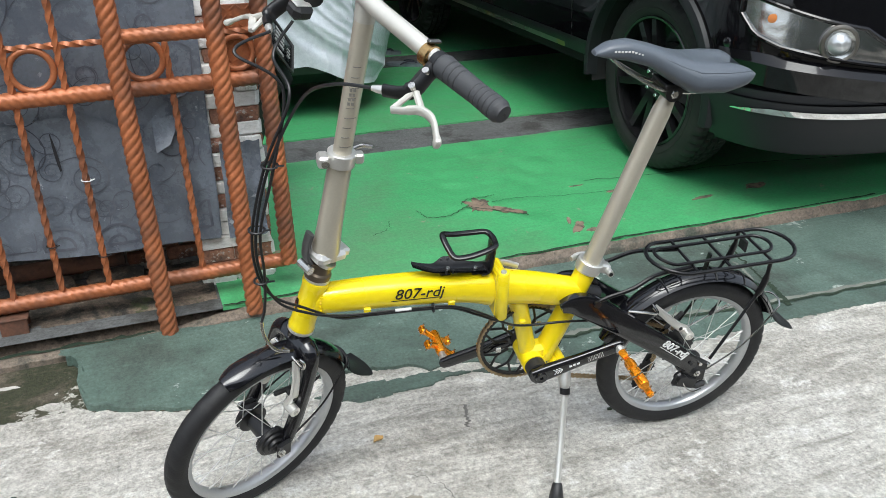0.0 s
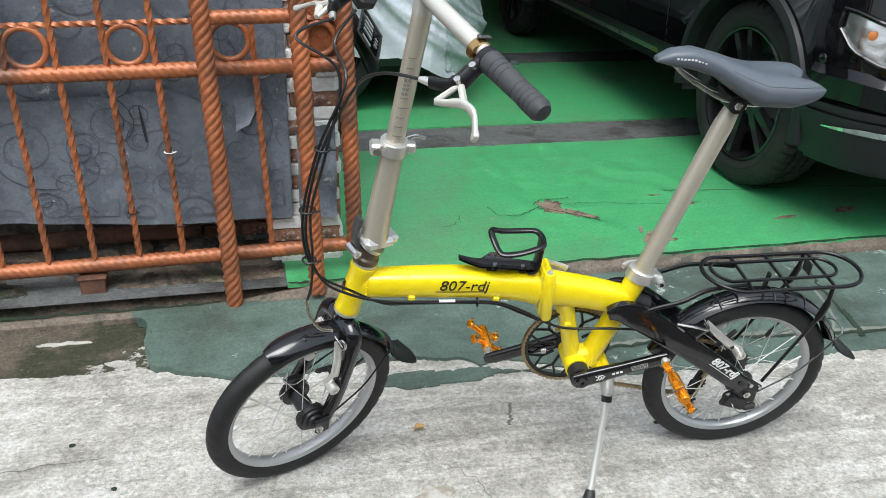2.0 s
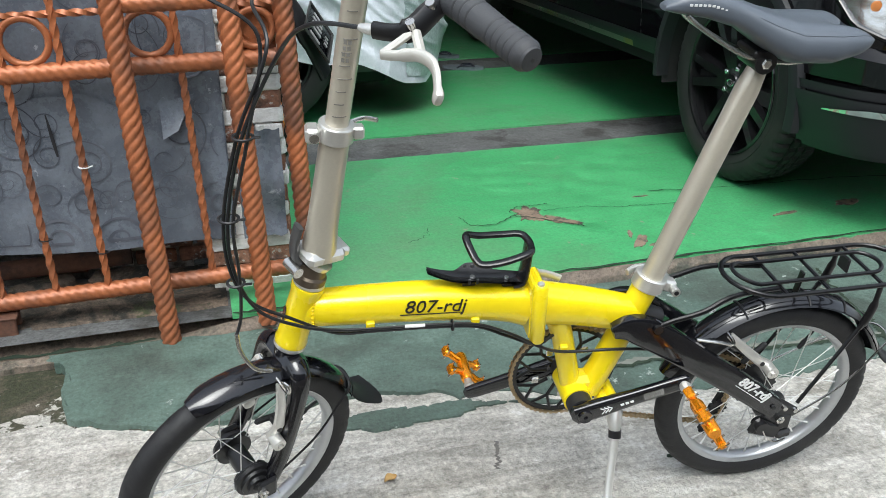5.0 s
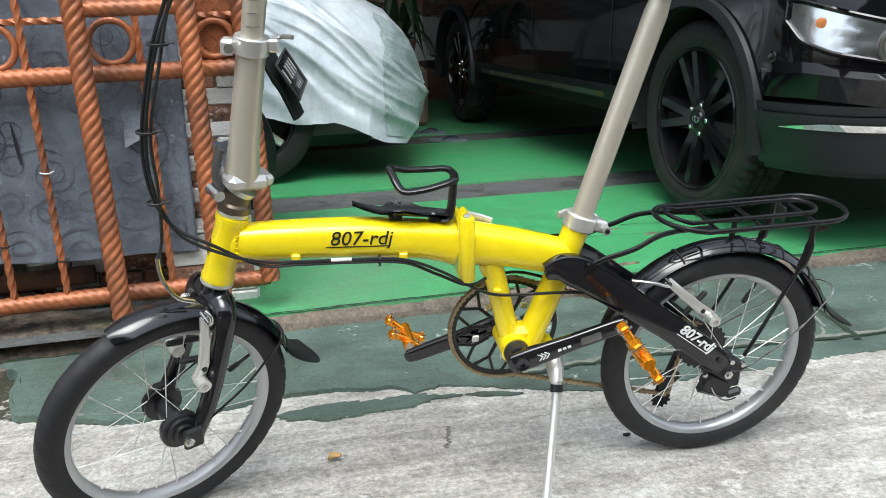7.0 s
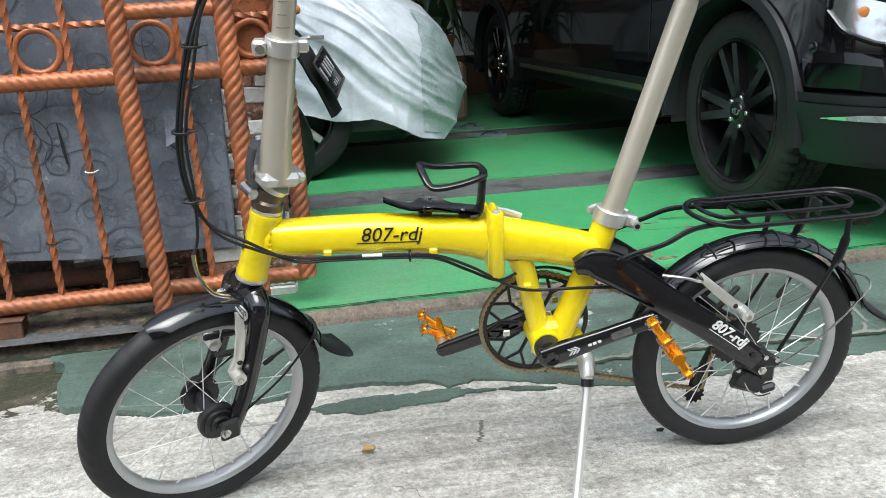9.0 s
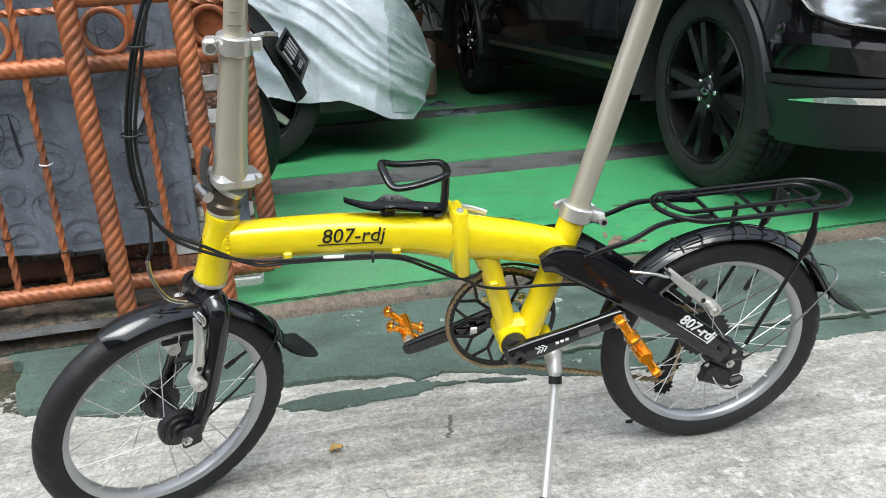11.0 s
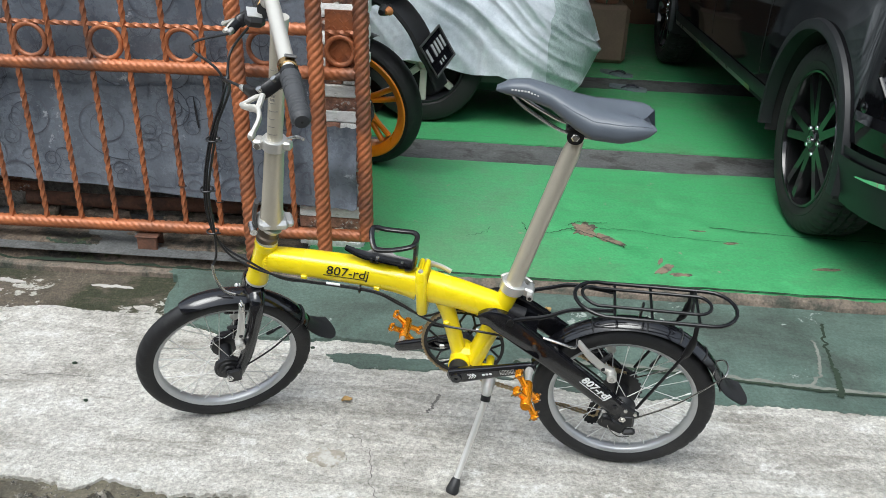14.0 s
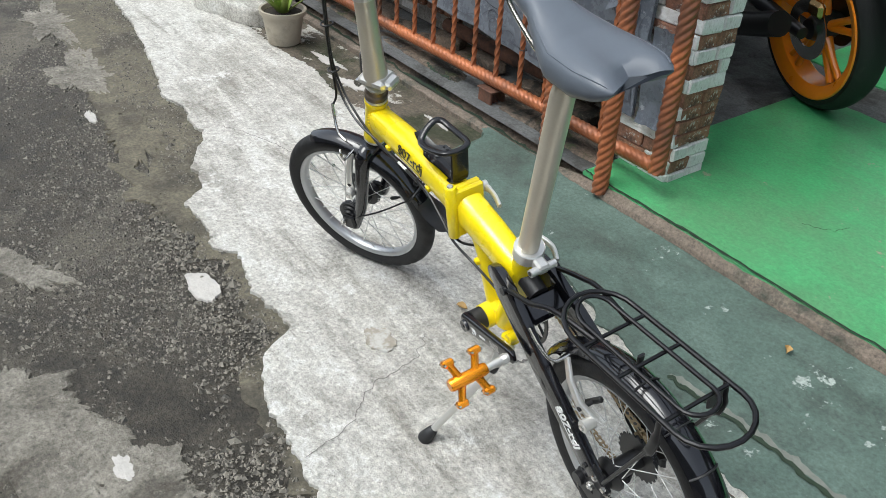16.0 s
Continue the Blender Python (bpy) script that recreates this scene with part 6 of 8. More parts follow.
# ---- drive train ----
at = Matrix.Translation(BB + Vector((0, 0.046, 0))) @ AX_Y
ring = part("chainring", Geo().lathe([(0.0905, 0.0), (0.0905, 0.004), (0.0985, 0.004), (0.0985, 0.0)], 72, at, closed=True), BLACK_SATIN, bike, "black open-web chainring")
for k in range(10):
    a = radians(36 * k + 8)
    b = radians(36 * k + (22 if k % 2 else -6))
    p0 = Vector((0.034 * math.cos(a), 0.034 * math.sin(a), 0.002))
    p1 = Vector((0.064 * math.cos(a), 0.064 * math.sin(a), 0.002))
    g = Geo()
    g.tube([p0, p1], 0.0036, 8, m=at)
    for d in (-13, 13):
        g.tube([p1, (0.092 * math.cos(a + radians(d)), 0.092 * math.sin(a + radians(d)), 0.002)], 0.0030, 8, m=at)
    part("web", g, BLACK_SATIN, ring)
for k in range(5):
    a = radians(72 * k + 20)
    part("ring_bolt", Geo().box((0.014, 0.014, 0.006), (0.056 * math.cos(a), 0.056 * math.sin(a), 0.000), at, bevel=0.002), STEEL, ring, "square silver bolt")
# chain: links round the ring, lower and upper runs
path = []
for k in range(34):
    a = radians(78 + 200 * k / 33)
    path.append(BB + Vector((0.1015 * math.cos(a), 0.048, 0.1015 * math.sin(a))))
low_end = Vector((0.408, 0.050, 0.095))
a0 = path[-1]
path += [a0.lerp(low_end, t / 30) for t in range(1, 31)]
path += [Vector((0.415, 0.050, 0.100)) + (Vector((0.436, 0.046, 0.205)) - Vector((0.415, 0.050, 0.100))) * (t / 8) for t in range(9)]
for k in range(9):
    a = radians(190 - 110 * k / 8)
    path.append(REAR + Vector((0.034 * math.cos(a), 0.044, 0.034 * math.sin(a))))
p1 = path[-1]
path += [p1.lerp(path[0], t / 36) for t in range(1, 36)]
g = Geo()
for i in range(len(path)):
    a, b = path[i], path[(i + 1) % len(path)]
    d = b - a
    if d.length < 1e-4:
        continue
    an = math.degrees(math.atan2(-d.z, d.x))
    w = 0.0030 if i % 2 else 0.0044
    for s in (-1, 1):
        g.box((d.length, 0.0011, 0.0042), (0, s * w, 0), Matrix.Translation((a + b) / 2) @ pose(0, 0, 0, 0, an, 0))
        for e in (a, b):
            g.cyl(e + Vector((0, s * w - 0.0006, 0)), e + Vector((0, s * w + 0.0006, 0)), 0.0040, 8)
    g.cyl(a + Vector((0, -0.0056, 0)), a + Vector((0, 0.0056, 0)), 0.0021, 6)
part("chain", g, CHAIN, bike, "bronze-coloured bicycle chain", sharp=30)
CE = BB + Vector((0.167, 0, 0.057))
CD = (CE - BB).normalized()
for s in (-1, 1):
    c0 = BB + Vector((0, s * 0.066, 0))
    c1 = BB + CD * (0.176 * (1 if s < 0 else -1)) + Vector((0, s * 0.080, 0))
    dd = (c1 - c0).normalized()
    cr = part("crank_arm", Geo().tube([c0 - dd * 0.022, c0 - dd * 0.014, c0 + dd * 0.02, c0 + dd * 0.09, c1 - dd * 0.01, c1 + dd * 0.008, c1 + dd * 0.014], [0.008, 0.019, 0.0195, 0.0155, 0.0145, 0.0125, 0.006], 18, section=flat_oval(0.52, 1.0, 0.6)), BLACK_GLOSS, bike, "black alloy crank arm")
    part("crank_bolt", Geo().lathe([(0.0, 0.0), (0.004, 0.0), (0.004, 0.003), (0.012, 0.004), (0.013, 0)], 20, Matrix.Translation(c0 + Vector((0, s * 0.0105, 0))) @ AX_Y @ pose(0, 0, 0, 0 if s > 0 else 180, 0, 0)), BLACK_GLOSS, cr)
    part("axle_cover", Geo().cyl(BB + Vector((0, s * 0.034, 0)), BB + Vector((0, s * 0.060, 0)), 0.0225, 24), BLACK_PLASTIC, cr)
    if s < 0:
        # printed chevrons and bars
        g = Geo()
        fr = Matrix.Translation(c0 + dd * 0.045 + Vector((0, -0.0098, 0))) @ pose(0, 0, 0, 0, -math.degrees(math.atan2(dd.z, dd.x)), math.degrees(math.atan2(dd.y, dd.x)))
        for k in range(3):
            for sg in (-1, 1):
                g.box((0.0105, 0.0008, 0.0018), (0, 0, 0), fr @ Matrix.Translation((-0.012 + 0.006 * k, 0, sg * 0.0032)) @ pose(0, 0, 0, 0, sg * 42, 0))
        for k in range(3):
            g.box((0.006, 0.0008, 0.0045), (0.022 + 0.0085 * k, 0.0006, 0), fr, bevel=0.0)
        part("printed_mark", g, WHITE_INK, cr, "small white printed chevrons and bars")
        g = Geo()
        for i in range(10):
            for j in range(4):
                g.box((0.0018, 0.0008, 0.0015), (0.062 + 0.0036 * i, 0.0020, -0.0055 + 0.0036 * j), fr)
        part("dot_print", g, SILVER, cr)
    # pedal
    py = -0.168 if s < 0 else 0.150
    pc = Vector((c1.x, py, c1.z))
    pd = Vector((0.53, 0, -0.85)) if s < 0 else Vector((0.80, 0, -0.60))
    pn = Vector((-pd.z, 0, pd.x))
    yy = Vector((0, 1, 0))
    g = Geo()
    g.tube([pc - yy * 0.038, pc - yy * 0.034, pc + yy * 0.030, pc + yy * 0.036], [0.0100, 0.0118, 0.0118, 0.0100], 18)
    pedal = part("pedal", g, ORANGE, bike, "orange anodised alloy pedal body")
    part("pedal_axle", Geo().tube([c1 - yy * s * 0.004, pc - yy * s * 0.036], [0.0085, 0.0072], 14).tube([c1 + yy * s * 0.012, c1 + yy * s * 0.020], [0.0105, 0.0095], 8), SILVER, pedal, "silver pedal axle")
    for sp_ in (-1, 1):
        for sy in (-1, 1):
            tip = pc + pd * (sp_ * 0.038) + yy * (sy * 0.027)
            root = pc + yy * (sy * 0.014)
            g = Geo()
            g.tube([root, root.lerp(tip, 0.45), tip], [0.0088, 0.0070, 0.0072], 10)
            rot = Matrix((pd, yy, pn)).transposed().to_4x4()
            g.box((0.013, 0.022, 0.015), (0, 0, 0), Matrix.Translation(tip) @ rot, bevel=0.003)
            arm_ = part("pedal_arm", g, ORANGE, pedal)
            g2 = Geo()
            for dy in (-0.009, 0.009):
                g2.cyl(tip + yy * dy - pn * 0.012, tip + yy * dy + pn * 0.012, 0.0022, 6)
            part("pin", g2, STEEL, arm_)

# rear derailleur
der = part("derailleur", Geo().box((0.022, 0.020, 0.060), (0, 0, 0), Matrix.Translation((0.432, 0.066, 0.150)) @ pose(0, 0, 0, 0, 20, 0), bevel=0.006).box((0.034, 0.008, 0.070), (0, 0, 0), Matrix.Translation((0.410, 0.056, 0.105)) @ pose(0, 0, 0, 0, 12, 0), bevel=0.004), BLACK_SATIN, bike, "black rear derailleur")
for px, pz in ((0.418, 0.132), (0.404, 0.082)):
    part("jockey_wheel", sprocket(0.017, 11, 0.050, 0.004, Vector((px, 0, pz))), BLACK_PLASTIC, der)

# kickstand
foot = Vector((0.0914, -0.1966, 0.050))
ks = part("kickstand", Geo().tube([(0.150, -0.052, 0.232), (0.146, -0.068, 0.205), Vector((0.146, -0.068, 0.205)).lerp(foot, 0.82), foot], [0.0105, 0.0078, 0.0074, 0.0074], 14), SILVER, bike, "silver alloy kickstand")
part("stand_mount", Geo().tube([(0.153, -0.022, 0.262), (0.152, -0.034, 0.250), (0.150, -0.056, 0.226)], [0.012, 0.0165, 0.0115], 16), SILVER, ks)
part("stand_ring", Geo().tube([(0.1493, -0.0575, 0.2235), (0.1475, -0.0640, 0.2120)], 0.0118, 14), BLACK_SATIN, ks)
fd = (foot - Vector((0.146, -0.068, 0.205))).normalized()
part("stand_foot", Geo().tube([foot - fd * 0.026, foot - fd * 0.022, foot + fd * 0.006, foot + fd * 0.012], [0.0085, 0.0110, 0.0160, 0.0135], 14), BLACK_PLASTIC, ks, "black rubber foot")

# ---- luggage rack ----
RZ = 0.491


def oval(x0, x1, half, z, n=10):
    pts = []
    for i in range(n + 1):
        a = radians(-90 + 180 * i / n)
        pts.append((x1 - half * 0.95 + half * 0.95 * math.cos(a), half * math.sin(a), z))
    for i in range(n + 1):
        a = radians(90 + 180 * i / n)
        pts.append((x0 + half * 1.1 + half * 1.1 * math.cos(a), half * math.sin(a), z + 0.010 * max(0, -math.cos(a))))
    return pts


rack = part("luggage_rack", Geo().tube(oval(0.332, 0.678, 0.062, RZ), 0.0044, 10, closed=True), RACK_BLACK, bike, "black tubular luggage rack")
part("inner_rail", Geo().tube(oval(0.348, 0.624, 0.032, RZ + 0.006), 0.0038, 10, closed=True), RACK_BLACK, rack)
for x in (0.420, 0.498, 0.596):
    part("crossbar", Geo().tube([(x, -0.062, RZ - 0.001), (x, 0.062, RZ - 0.001)], 0.0034, 8), RACK_BLACK, rack)
for s in (-1, 1):
    part("front_stay", Geo().tube(curve([(0.196, s * 0.050, 0.444), (0.225, s * 0.052, 0.456), (0.275, s * 0.054, 0.470), (0.330, s * 0.046, RZ - 0.002), (0.42, s * 0.034, RZ - 0.004)], 6), 0.0046, 8).cyl((0.198, s * 0.044, 0.445), (0.198, s * 0.060, 0.445), 0.008, 12), RACK_BLACK, rack)
    part("rear_stay", Geo().tube(curve([(0.590, s * 0.062, RZ), (0.588, s * 0.064, 0.450), (0.580, s * 0.065, 0.418), (0.572, s * 0.066, 0.404)], 4), [0.0052] * 4 + [0.0085] * 6 + [0.006] * 3, 10, section=flat_oval(0.5, 1.0)).tube([(0.576, s * 0.066, 0.412), (0.492, s * 0.071, 0.246)], 0.0036, 8), RACK_BLACK, rack)
part("mid_stay", Geo().tube([(0.482, 0, RZ - 0.002), (0.476, 0, 0.438)], 0.0045, 8, section=flat_oval(1.6, 0.6)), RACK_BLACK, rack)
part("reflector_plate", Geo().box((0.006, 0.030, 0.030), (0.592, 0.040, 0.470), bevel=0.003), BLACK_PLASTIC, rack)

# ---- bottle cage on top of the beam ----
CAGE = material("black_cage_plastic", (0.010, 0.010, 0.011), 0.22, vary=0.3, fine=300, bump=0.12)
g = Geo()
for side in (1, -1):
    def tray(u, v, side=side):
        """A shallow trough, broad in its middle, that ends in a narrow raised tongue."""
        x = -0.186 + 0.158 * u
        half = along(u, (0, 0.12, 0.30, 0.42, 0.55, 0.72, 1.0), (0.008, 0.011, 0.015, 0.026, 0.027, 0.018, 0.016))
        y = (2 * v - 1) * half * side
        return (x, y, 0.5395 - 0.0787 * (x + 0.092) + 0.013 * max(0.0, 1 - u / 0.3) ** 1.5 + 18.0 * y * y - (0 if side > 0 else 0.0035))
    g.grid(40, 13, tray)
cage = part("bottle_cage", g, CAGE, bike, "black plastic bottle cage on the yellow beam", sharp=50)
for x, z in ((-0.118, 0.5355), (-0.052, 0.5305)):
    part("cage_foot", Geo().box((0.022, 0.018, 0.010), (x, 0, z), bevel=0.002), CAGE, cage)
for s in (-1, 1):
    for x in (-0.121, -0.108):
        part("cage_slot", Geo().box((0.0045, 0.0022, 0.010), (x, s * 0.0205, 0.5485), pose(0, 0, 0), bevel=0.001), LEVER_GREY, cage)
for x in (-0.112, -0.055):
    part("bolt", Geo().lathe([(0.0, 0.003), (0.004, 0.003), (0.0052, 0.001), (0.0052, 0)], 10, pose(x, 0, 0.5405 - 0.0787 * (x + 0.092))), STEEL, cage)
part("cage_post", Geo().tube(curve([(-0.046, 0, 0.531), (-0.033, 0, 0.533), (-0.027, 0, 0.548), (-0.025, 0, 0.604)], 5), 0.0100, 12, section=flat_oval(1.9, 0.50)), CAGE, cage)
part("cage_loop", Geo().tube(curve([(-0.026, -0.012, 0.603), (-0.034, -0.030, 0.603), (-0.072, -0.037, 0.594), (-0.102, -0.036, 0.589), (-0.114, -0.030, 0.591), (-0.122, -0.014, 0.602), (-0.126, 0.006, 0.611), (-0.121, 0.020, 0.610), (-0.100, 0.026, 0.604), (-0.065, 0.027, 0.604), (-0.036, 0.024, 0.606), (-0.026, 0.012, 0.604)], 7, closed=True), 0.0054, 12, closed=True, section=flat_oval(0.85, 1.15)), CAGE, cage)

for ob in (frame_front, stem, bar, fork, ff, front_wheel, cage, tie_low, mark, *ties, *guides[:2]):
    ob.matrix_local = FOLD

# ---- parked black car, nose towards the street ----
CAR_BLACK = material("car_black_paint", (0.004, 0.004, 0.005), 0.06, vary=0.3, scale=3, bump=0.0, rough_vary=0.03)
CLAD = material("car_grey_cladding", (0.010, 0.011, 0.013), 0.48, vary=0.2, fine=500, bump=0.15)
TYRE = material("car_tyre", (0.011, 0.011, 0.011), 0.7, vary=0.3, scale=12, fine=150, bump=0.3, second=(0.026, 0.025, 0.022), patch=(6, 0.52, 0.7))
ALLOY_BLACK = material("black_alloy", (0.014, 0.014, 0.015), 0.12, metal=0.25, vary=0.2, bump=0.0, coat=0.25)
DARK_GLASS = material("dark_car_glass", (0.006, 0.008, 0.008), 0.04, vary=0.1, bump=0.0, coat=0.5)
REFLECTOR = material("lamp_reflector", (0.75, 0.76, 0.78), 0.16, metal=1.0, vary=0.1, scale=20, fine=40, bump=0.15, bump_dist=0.003)
AMBER = material("amber_lens", (0.55, 0.20, 0.06), 0.2, vary=0.1, bump=0.0)
UNDER = material("dark_underbody", (0.012, 0.012, 0.012), 0.9, vary=0.3, bump=0.2)

CAR_X, CAR_Y = 2.285, 2.915
WB = 2.98
car = thing("parked_car", Matrix.Translation((CAR_X, CAR_Y, floor_z(0, CAR_Y))) @ pose(0, 0, 0, 0.86, 0, 0), "glossy black sport utility car with black alloy wheels", "car")
CAR_W, CAR_L = 1.80, 4.07
CWR = 0.360
# outline from the tail along the near side round the nose to the far side
HALF = [(0.10, CAR_L), (0.02, CAR_L - 0.15), (0.0, CAR_L - 0.5), (0.0, 2.0), (0.0, 0.3), (0.0, -0.30), (0.012, -0.48), (0.06, -0.62), (0.16, -0.73), (0.33, -0.80), (0.60, -0.85), (0.90, -0.865)]


def perimeter(n=220):
    pts = [Vector((u, v, 0)) for u, v in HALF]
    out = curve(pts, n // len(HALF))
    mirror = [Vector((CAR_W - p.x, p.y, 0)) for p in out[-2::-1]]
    return out + mirror


PER = perimeter()


def arch(v):
    """Lowest edge of the body at a place along the car, over the wheel openings."""
    base = 0.335
    for a in (0.0, WB):
        d = abs(v - a)
        if d < 0.415:
            base = max(base, 0.36 + math.sqrt(max(0, 0.415**2 - d * d)))
    return base


def profile(w):
    """How far the side sits in from its widest, by height."""
    return along(w, (0.25, 0.335, 0.42, 0.55, 0.75, 0.95, 1.02, 1.10), (0.06, 0.030, 0.010, 0.0, 0.004, 0.016, 0.03, 0.06))


def body_point(i, w, off=0.0):
    p = PER[i]
    a, b = PER[max(i - 1, 0)], PER[min(i + 1, len(PER) - 1)]
    d = (b - a).normalized()
    n = Vector((-d.y, d.x, 0)) * -1
    if (p + n - Vector((CAR_W / 2, 1.5, 0))).length < (p - Vector((CAR_W / 2, 1.5, 0))).length:
        n = -n
    slope = 0.10 * max(0, w - 0.62) if p.y < -0.35 else 0.0
    k = p + n * (off - profile(w) - slope * min(1, (-0.35 - p.y) / 0.3 if p.y < -0.35 else 0))
    return Vector((k.x, k.y, w))


def shell(i0, i1, lo, hi, nv, off, thick):
    g = Geo()
    k = i1 - i0 + 1
    for side, o in ((1, off), (-1, off - thick)):
        g.grid(k, nv, lambda u, v, o=o: body_point(i0 + round(u * (k - 1)), lo(PER[i0 + round(u * (k - 1))]) * (1 - v) + hi(PER[i0 + round(u * (k - 1))]) * v, o))
    return g


N = len(PER) - 1
MIDP = N // 2
nose0 = next(i for i, p in enumerate(PER) if p.y < -0.42)
nose1 = N - nose0
door0 = next(i for i, p in enumerate(PER) if p.y < 2.45)
door1 = next(i for i, p in enumerate(PER) if p.y < 1.55)
door2 = next(i for i, p in enumerate(PER) if p.y < 0.62)
body = part("body", shell(0, N, lambda p: max(arch(p.y), 0.42 if -0.42 < p.y < CAR_L - 0.4 else 0.52), lambda p: 1.06 if p.y > -0.3 else 1.06 - 0.20 * min(1, (-0.3 - p.y) / 0.5), 18, 0.0, 0.03), CAR_BLACK, car, "glossy black body", sharp=40)
part("bumper", shell(nose0, nose1, lambda p: 0.275, lambda p: 0.445, 8, 0.030, 0.05), CLAD, car, "dark grey lower bumper")
part("bumper_ledge", shell(nose0, nose1, lambda p: 0.447, lambda p: 0.475, 4, 0.018, 0.05), CLAD, car)
c0 = next(i for i, p in enumerate(PER) if p.y < -0.53)
c1 = N - c0
part("chrome_strip", shell(c0, c1, lambda p: 0.402, lambda p: 0.404 + 0.018 * min(1, max(0.0, (-0.53 - p.y) / 0.12)), 3, 0.038, 0.006), CHROME, car, "chrome strip on the bumper")
part("splitter", shell(nose0, nose1, lambda p: 0.255, lambda p: 0.277, 3, 0.010, 0.04), CLAD, car)
# sill, its bright trim, and wheel-arch flares
sa = next(i for i, p in enumerate(PER) if p.y < WB - 0.44)
sb = next(i for i, p in enumerate(PER) if p.y < 0.46)
part("sill", shell(sa, sb, lambda p: 0.372, lambda p: 0.440, 6, 0.004, 0.05), CLAD, car, "dark grey sill cladding")
part("sill_trim", shell(sa + 2, sb - 2, lambda p: 0.388, lambda p: 0.412, 3, 0.040, 0.05), material("dull_sill_trim", (0.20, 0.19, 0.17), 0.28, metal=0.8, vary=0.3, scale=4, second=(0.30, 0.20, 0.08), patch=(2.5, 0.55, 0.62)), car, "dull metal sill trim")
for a, nm in ((0.0, "arch"), (WB, "arch")):
    g = Geo()
    verts = []
    for i in range(41):
        t = radians(-8 + 196 * i / 40)
        for r, x in ((0.400, 0.03), (0.405, -0.018), (0.418, -0.022), (0.442, -0.014), (0.447, 0.012)):
            verts.append((x, a + r * math.cos(t), 0.36 + r * math.sin(t)))
    g.add(verts, [(i * 5 + j, i * 5 + j + 1, (i + 1) * 5 + j + 1, (i + 1) * 5 + j) for i in range(40) for j in range(4)])
    part("arch_flare", g, CLAD, car, "dark grey wheel-arch flare", sharp=50)
    g = Geo()
    g.grid(30, 2, lambda u, v: (0.01 + 0.40 * v, a + 0.412 * math.cos(radians(-12 + 204 * u)), 0.36 + 0.412 * math.sin(radians(-12 + 204 * u))))
    g.grid(2, 2, lambda u, v: (0.42, a - 0.42 + 0.84 * u, 0.26 + 0.55 * v))
    part("arch_liner", g, UNDER, car)
g = Geo()
g.box((CAR_W - 0.16, CAR_L + 0.5, 0.05), (CAR_W / 2, CAR_L / 2 - 0.25, 0.335))
part("underbody", g, UNDER, car)
# bonnet, cabin and glass
g = Geo()
g.grid(16, 12, lambda u, v: (0.04 + (CAR_W - 0.08) * u, 0.85 - 1.55 * v - 0.10 * math.sin(math.pi * u) * v, 1.06 + 0.05 * math.sin(math.pi * u) - 0.20 * v**2.2))
part("bonnet", g, CAR_BLACK, car, sharp=60)


def cabin(u, v):
    """The glasshouse in section: u round from one side over the roof to the other, v along the car."""
    y = 0.55 + 3.25 * v
    h = along(v, (0, 0.26, 0.5, 0.85, 1.0), (0.03, 0.56, 0.62, 0.58, 0.10))
    t = math.pi * u
    x = CAR_W / 2 - (CAR_W / 2 - 0.07 - 0.20 * h * math.sin(t) ** 0.5) * math.copysign(abs(math.cos(t)) ** 0.35, math.cos(t))
    return (x, y, 1.05 + h * math.sin(t) ** 0.5)


part("roof", Geo().grid(30, 30, cabin), CAR_BLACK, car, sharp=60)
for y0, y1 in ((0.95, 1.90), (1.98, 2.85)):
    for x0 in (1, -1):
        g = Geo()
        b = 0.058 if x0 > 0 else CAR_W - 0.058
        g.add([(b + x0 * 0.004, y0 + 0.18, 1.09), (b + x0 * 0.004, y1, 1.09), (b + x0 * 0.085, y1 - 0.08, 1.52), (b + x0 * 0.085, y0 + 0.48, 1.52)], [(0, 1, 2, 3)])
        part("window", g, DARK_GLASS, car, "dark side window")
g = Geo()
g.add([(0.12, 0.62, 1.10), (CAR_W - 0.12, 0.62, 1.10), (CAR_W - 0.25, 1.36, 1.60), (0.25, 1.36, 1.60)], [(0, 1, 2, 3)])
part("windscreen", g, DARK_GLASS, car)
# doors with shut lines and handles
for i in (door0, door1, door2):
    g = Geo()
    for w in range(14):
        z = 0.425 + 0.045 * w
        g.add([body_point(i, z, 0.0022) + Vector((0, dy, dz)) for dy in (-0.003, 0.003) for dz in (0, 0.046)], [(0, 1, 3, 2)])
    part("shut_line", g, UNDER, car)
for i in (door0 - 4, door1 - 3):
    c = body_point(i, 0.90, 0.016)
    part("door_handle", Geo().tube(curve([c + Vector((0, 0.08, 0)), c + Vector((-0.02, 0.05, 0)), c + Vector((-0.02, -0.05, 0)), c + Vector((0, -0.08, 0))], 4), 0.010, 10), CAR_BLACK, car)
ic = next(i for i, p in enumerate(PER) if p.y < -0.46)
part("parking_sensor", Geo().lathe([(0.0, 0.004), (0.010, 0.004), (0.016, 0.002), (0.018, 0)], 18, Matrix.Translation(body_point(ic, 0.61, 0.001)) @ pose(0, 0, 0, 0, -90, 8)), BLACK_GLOSS, car, "round dark sensor in the bumper corner")


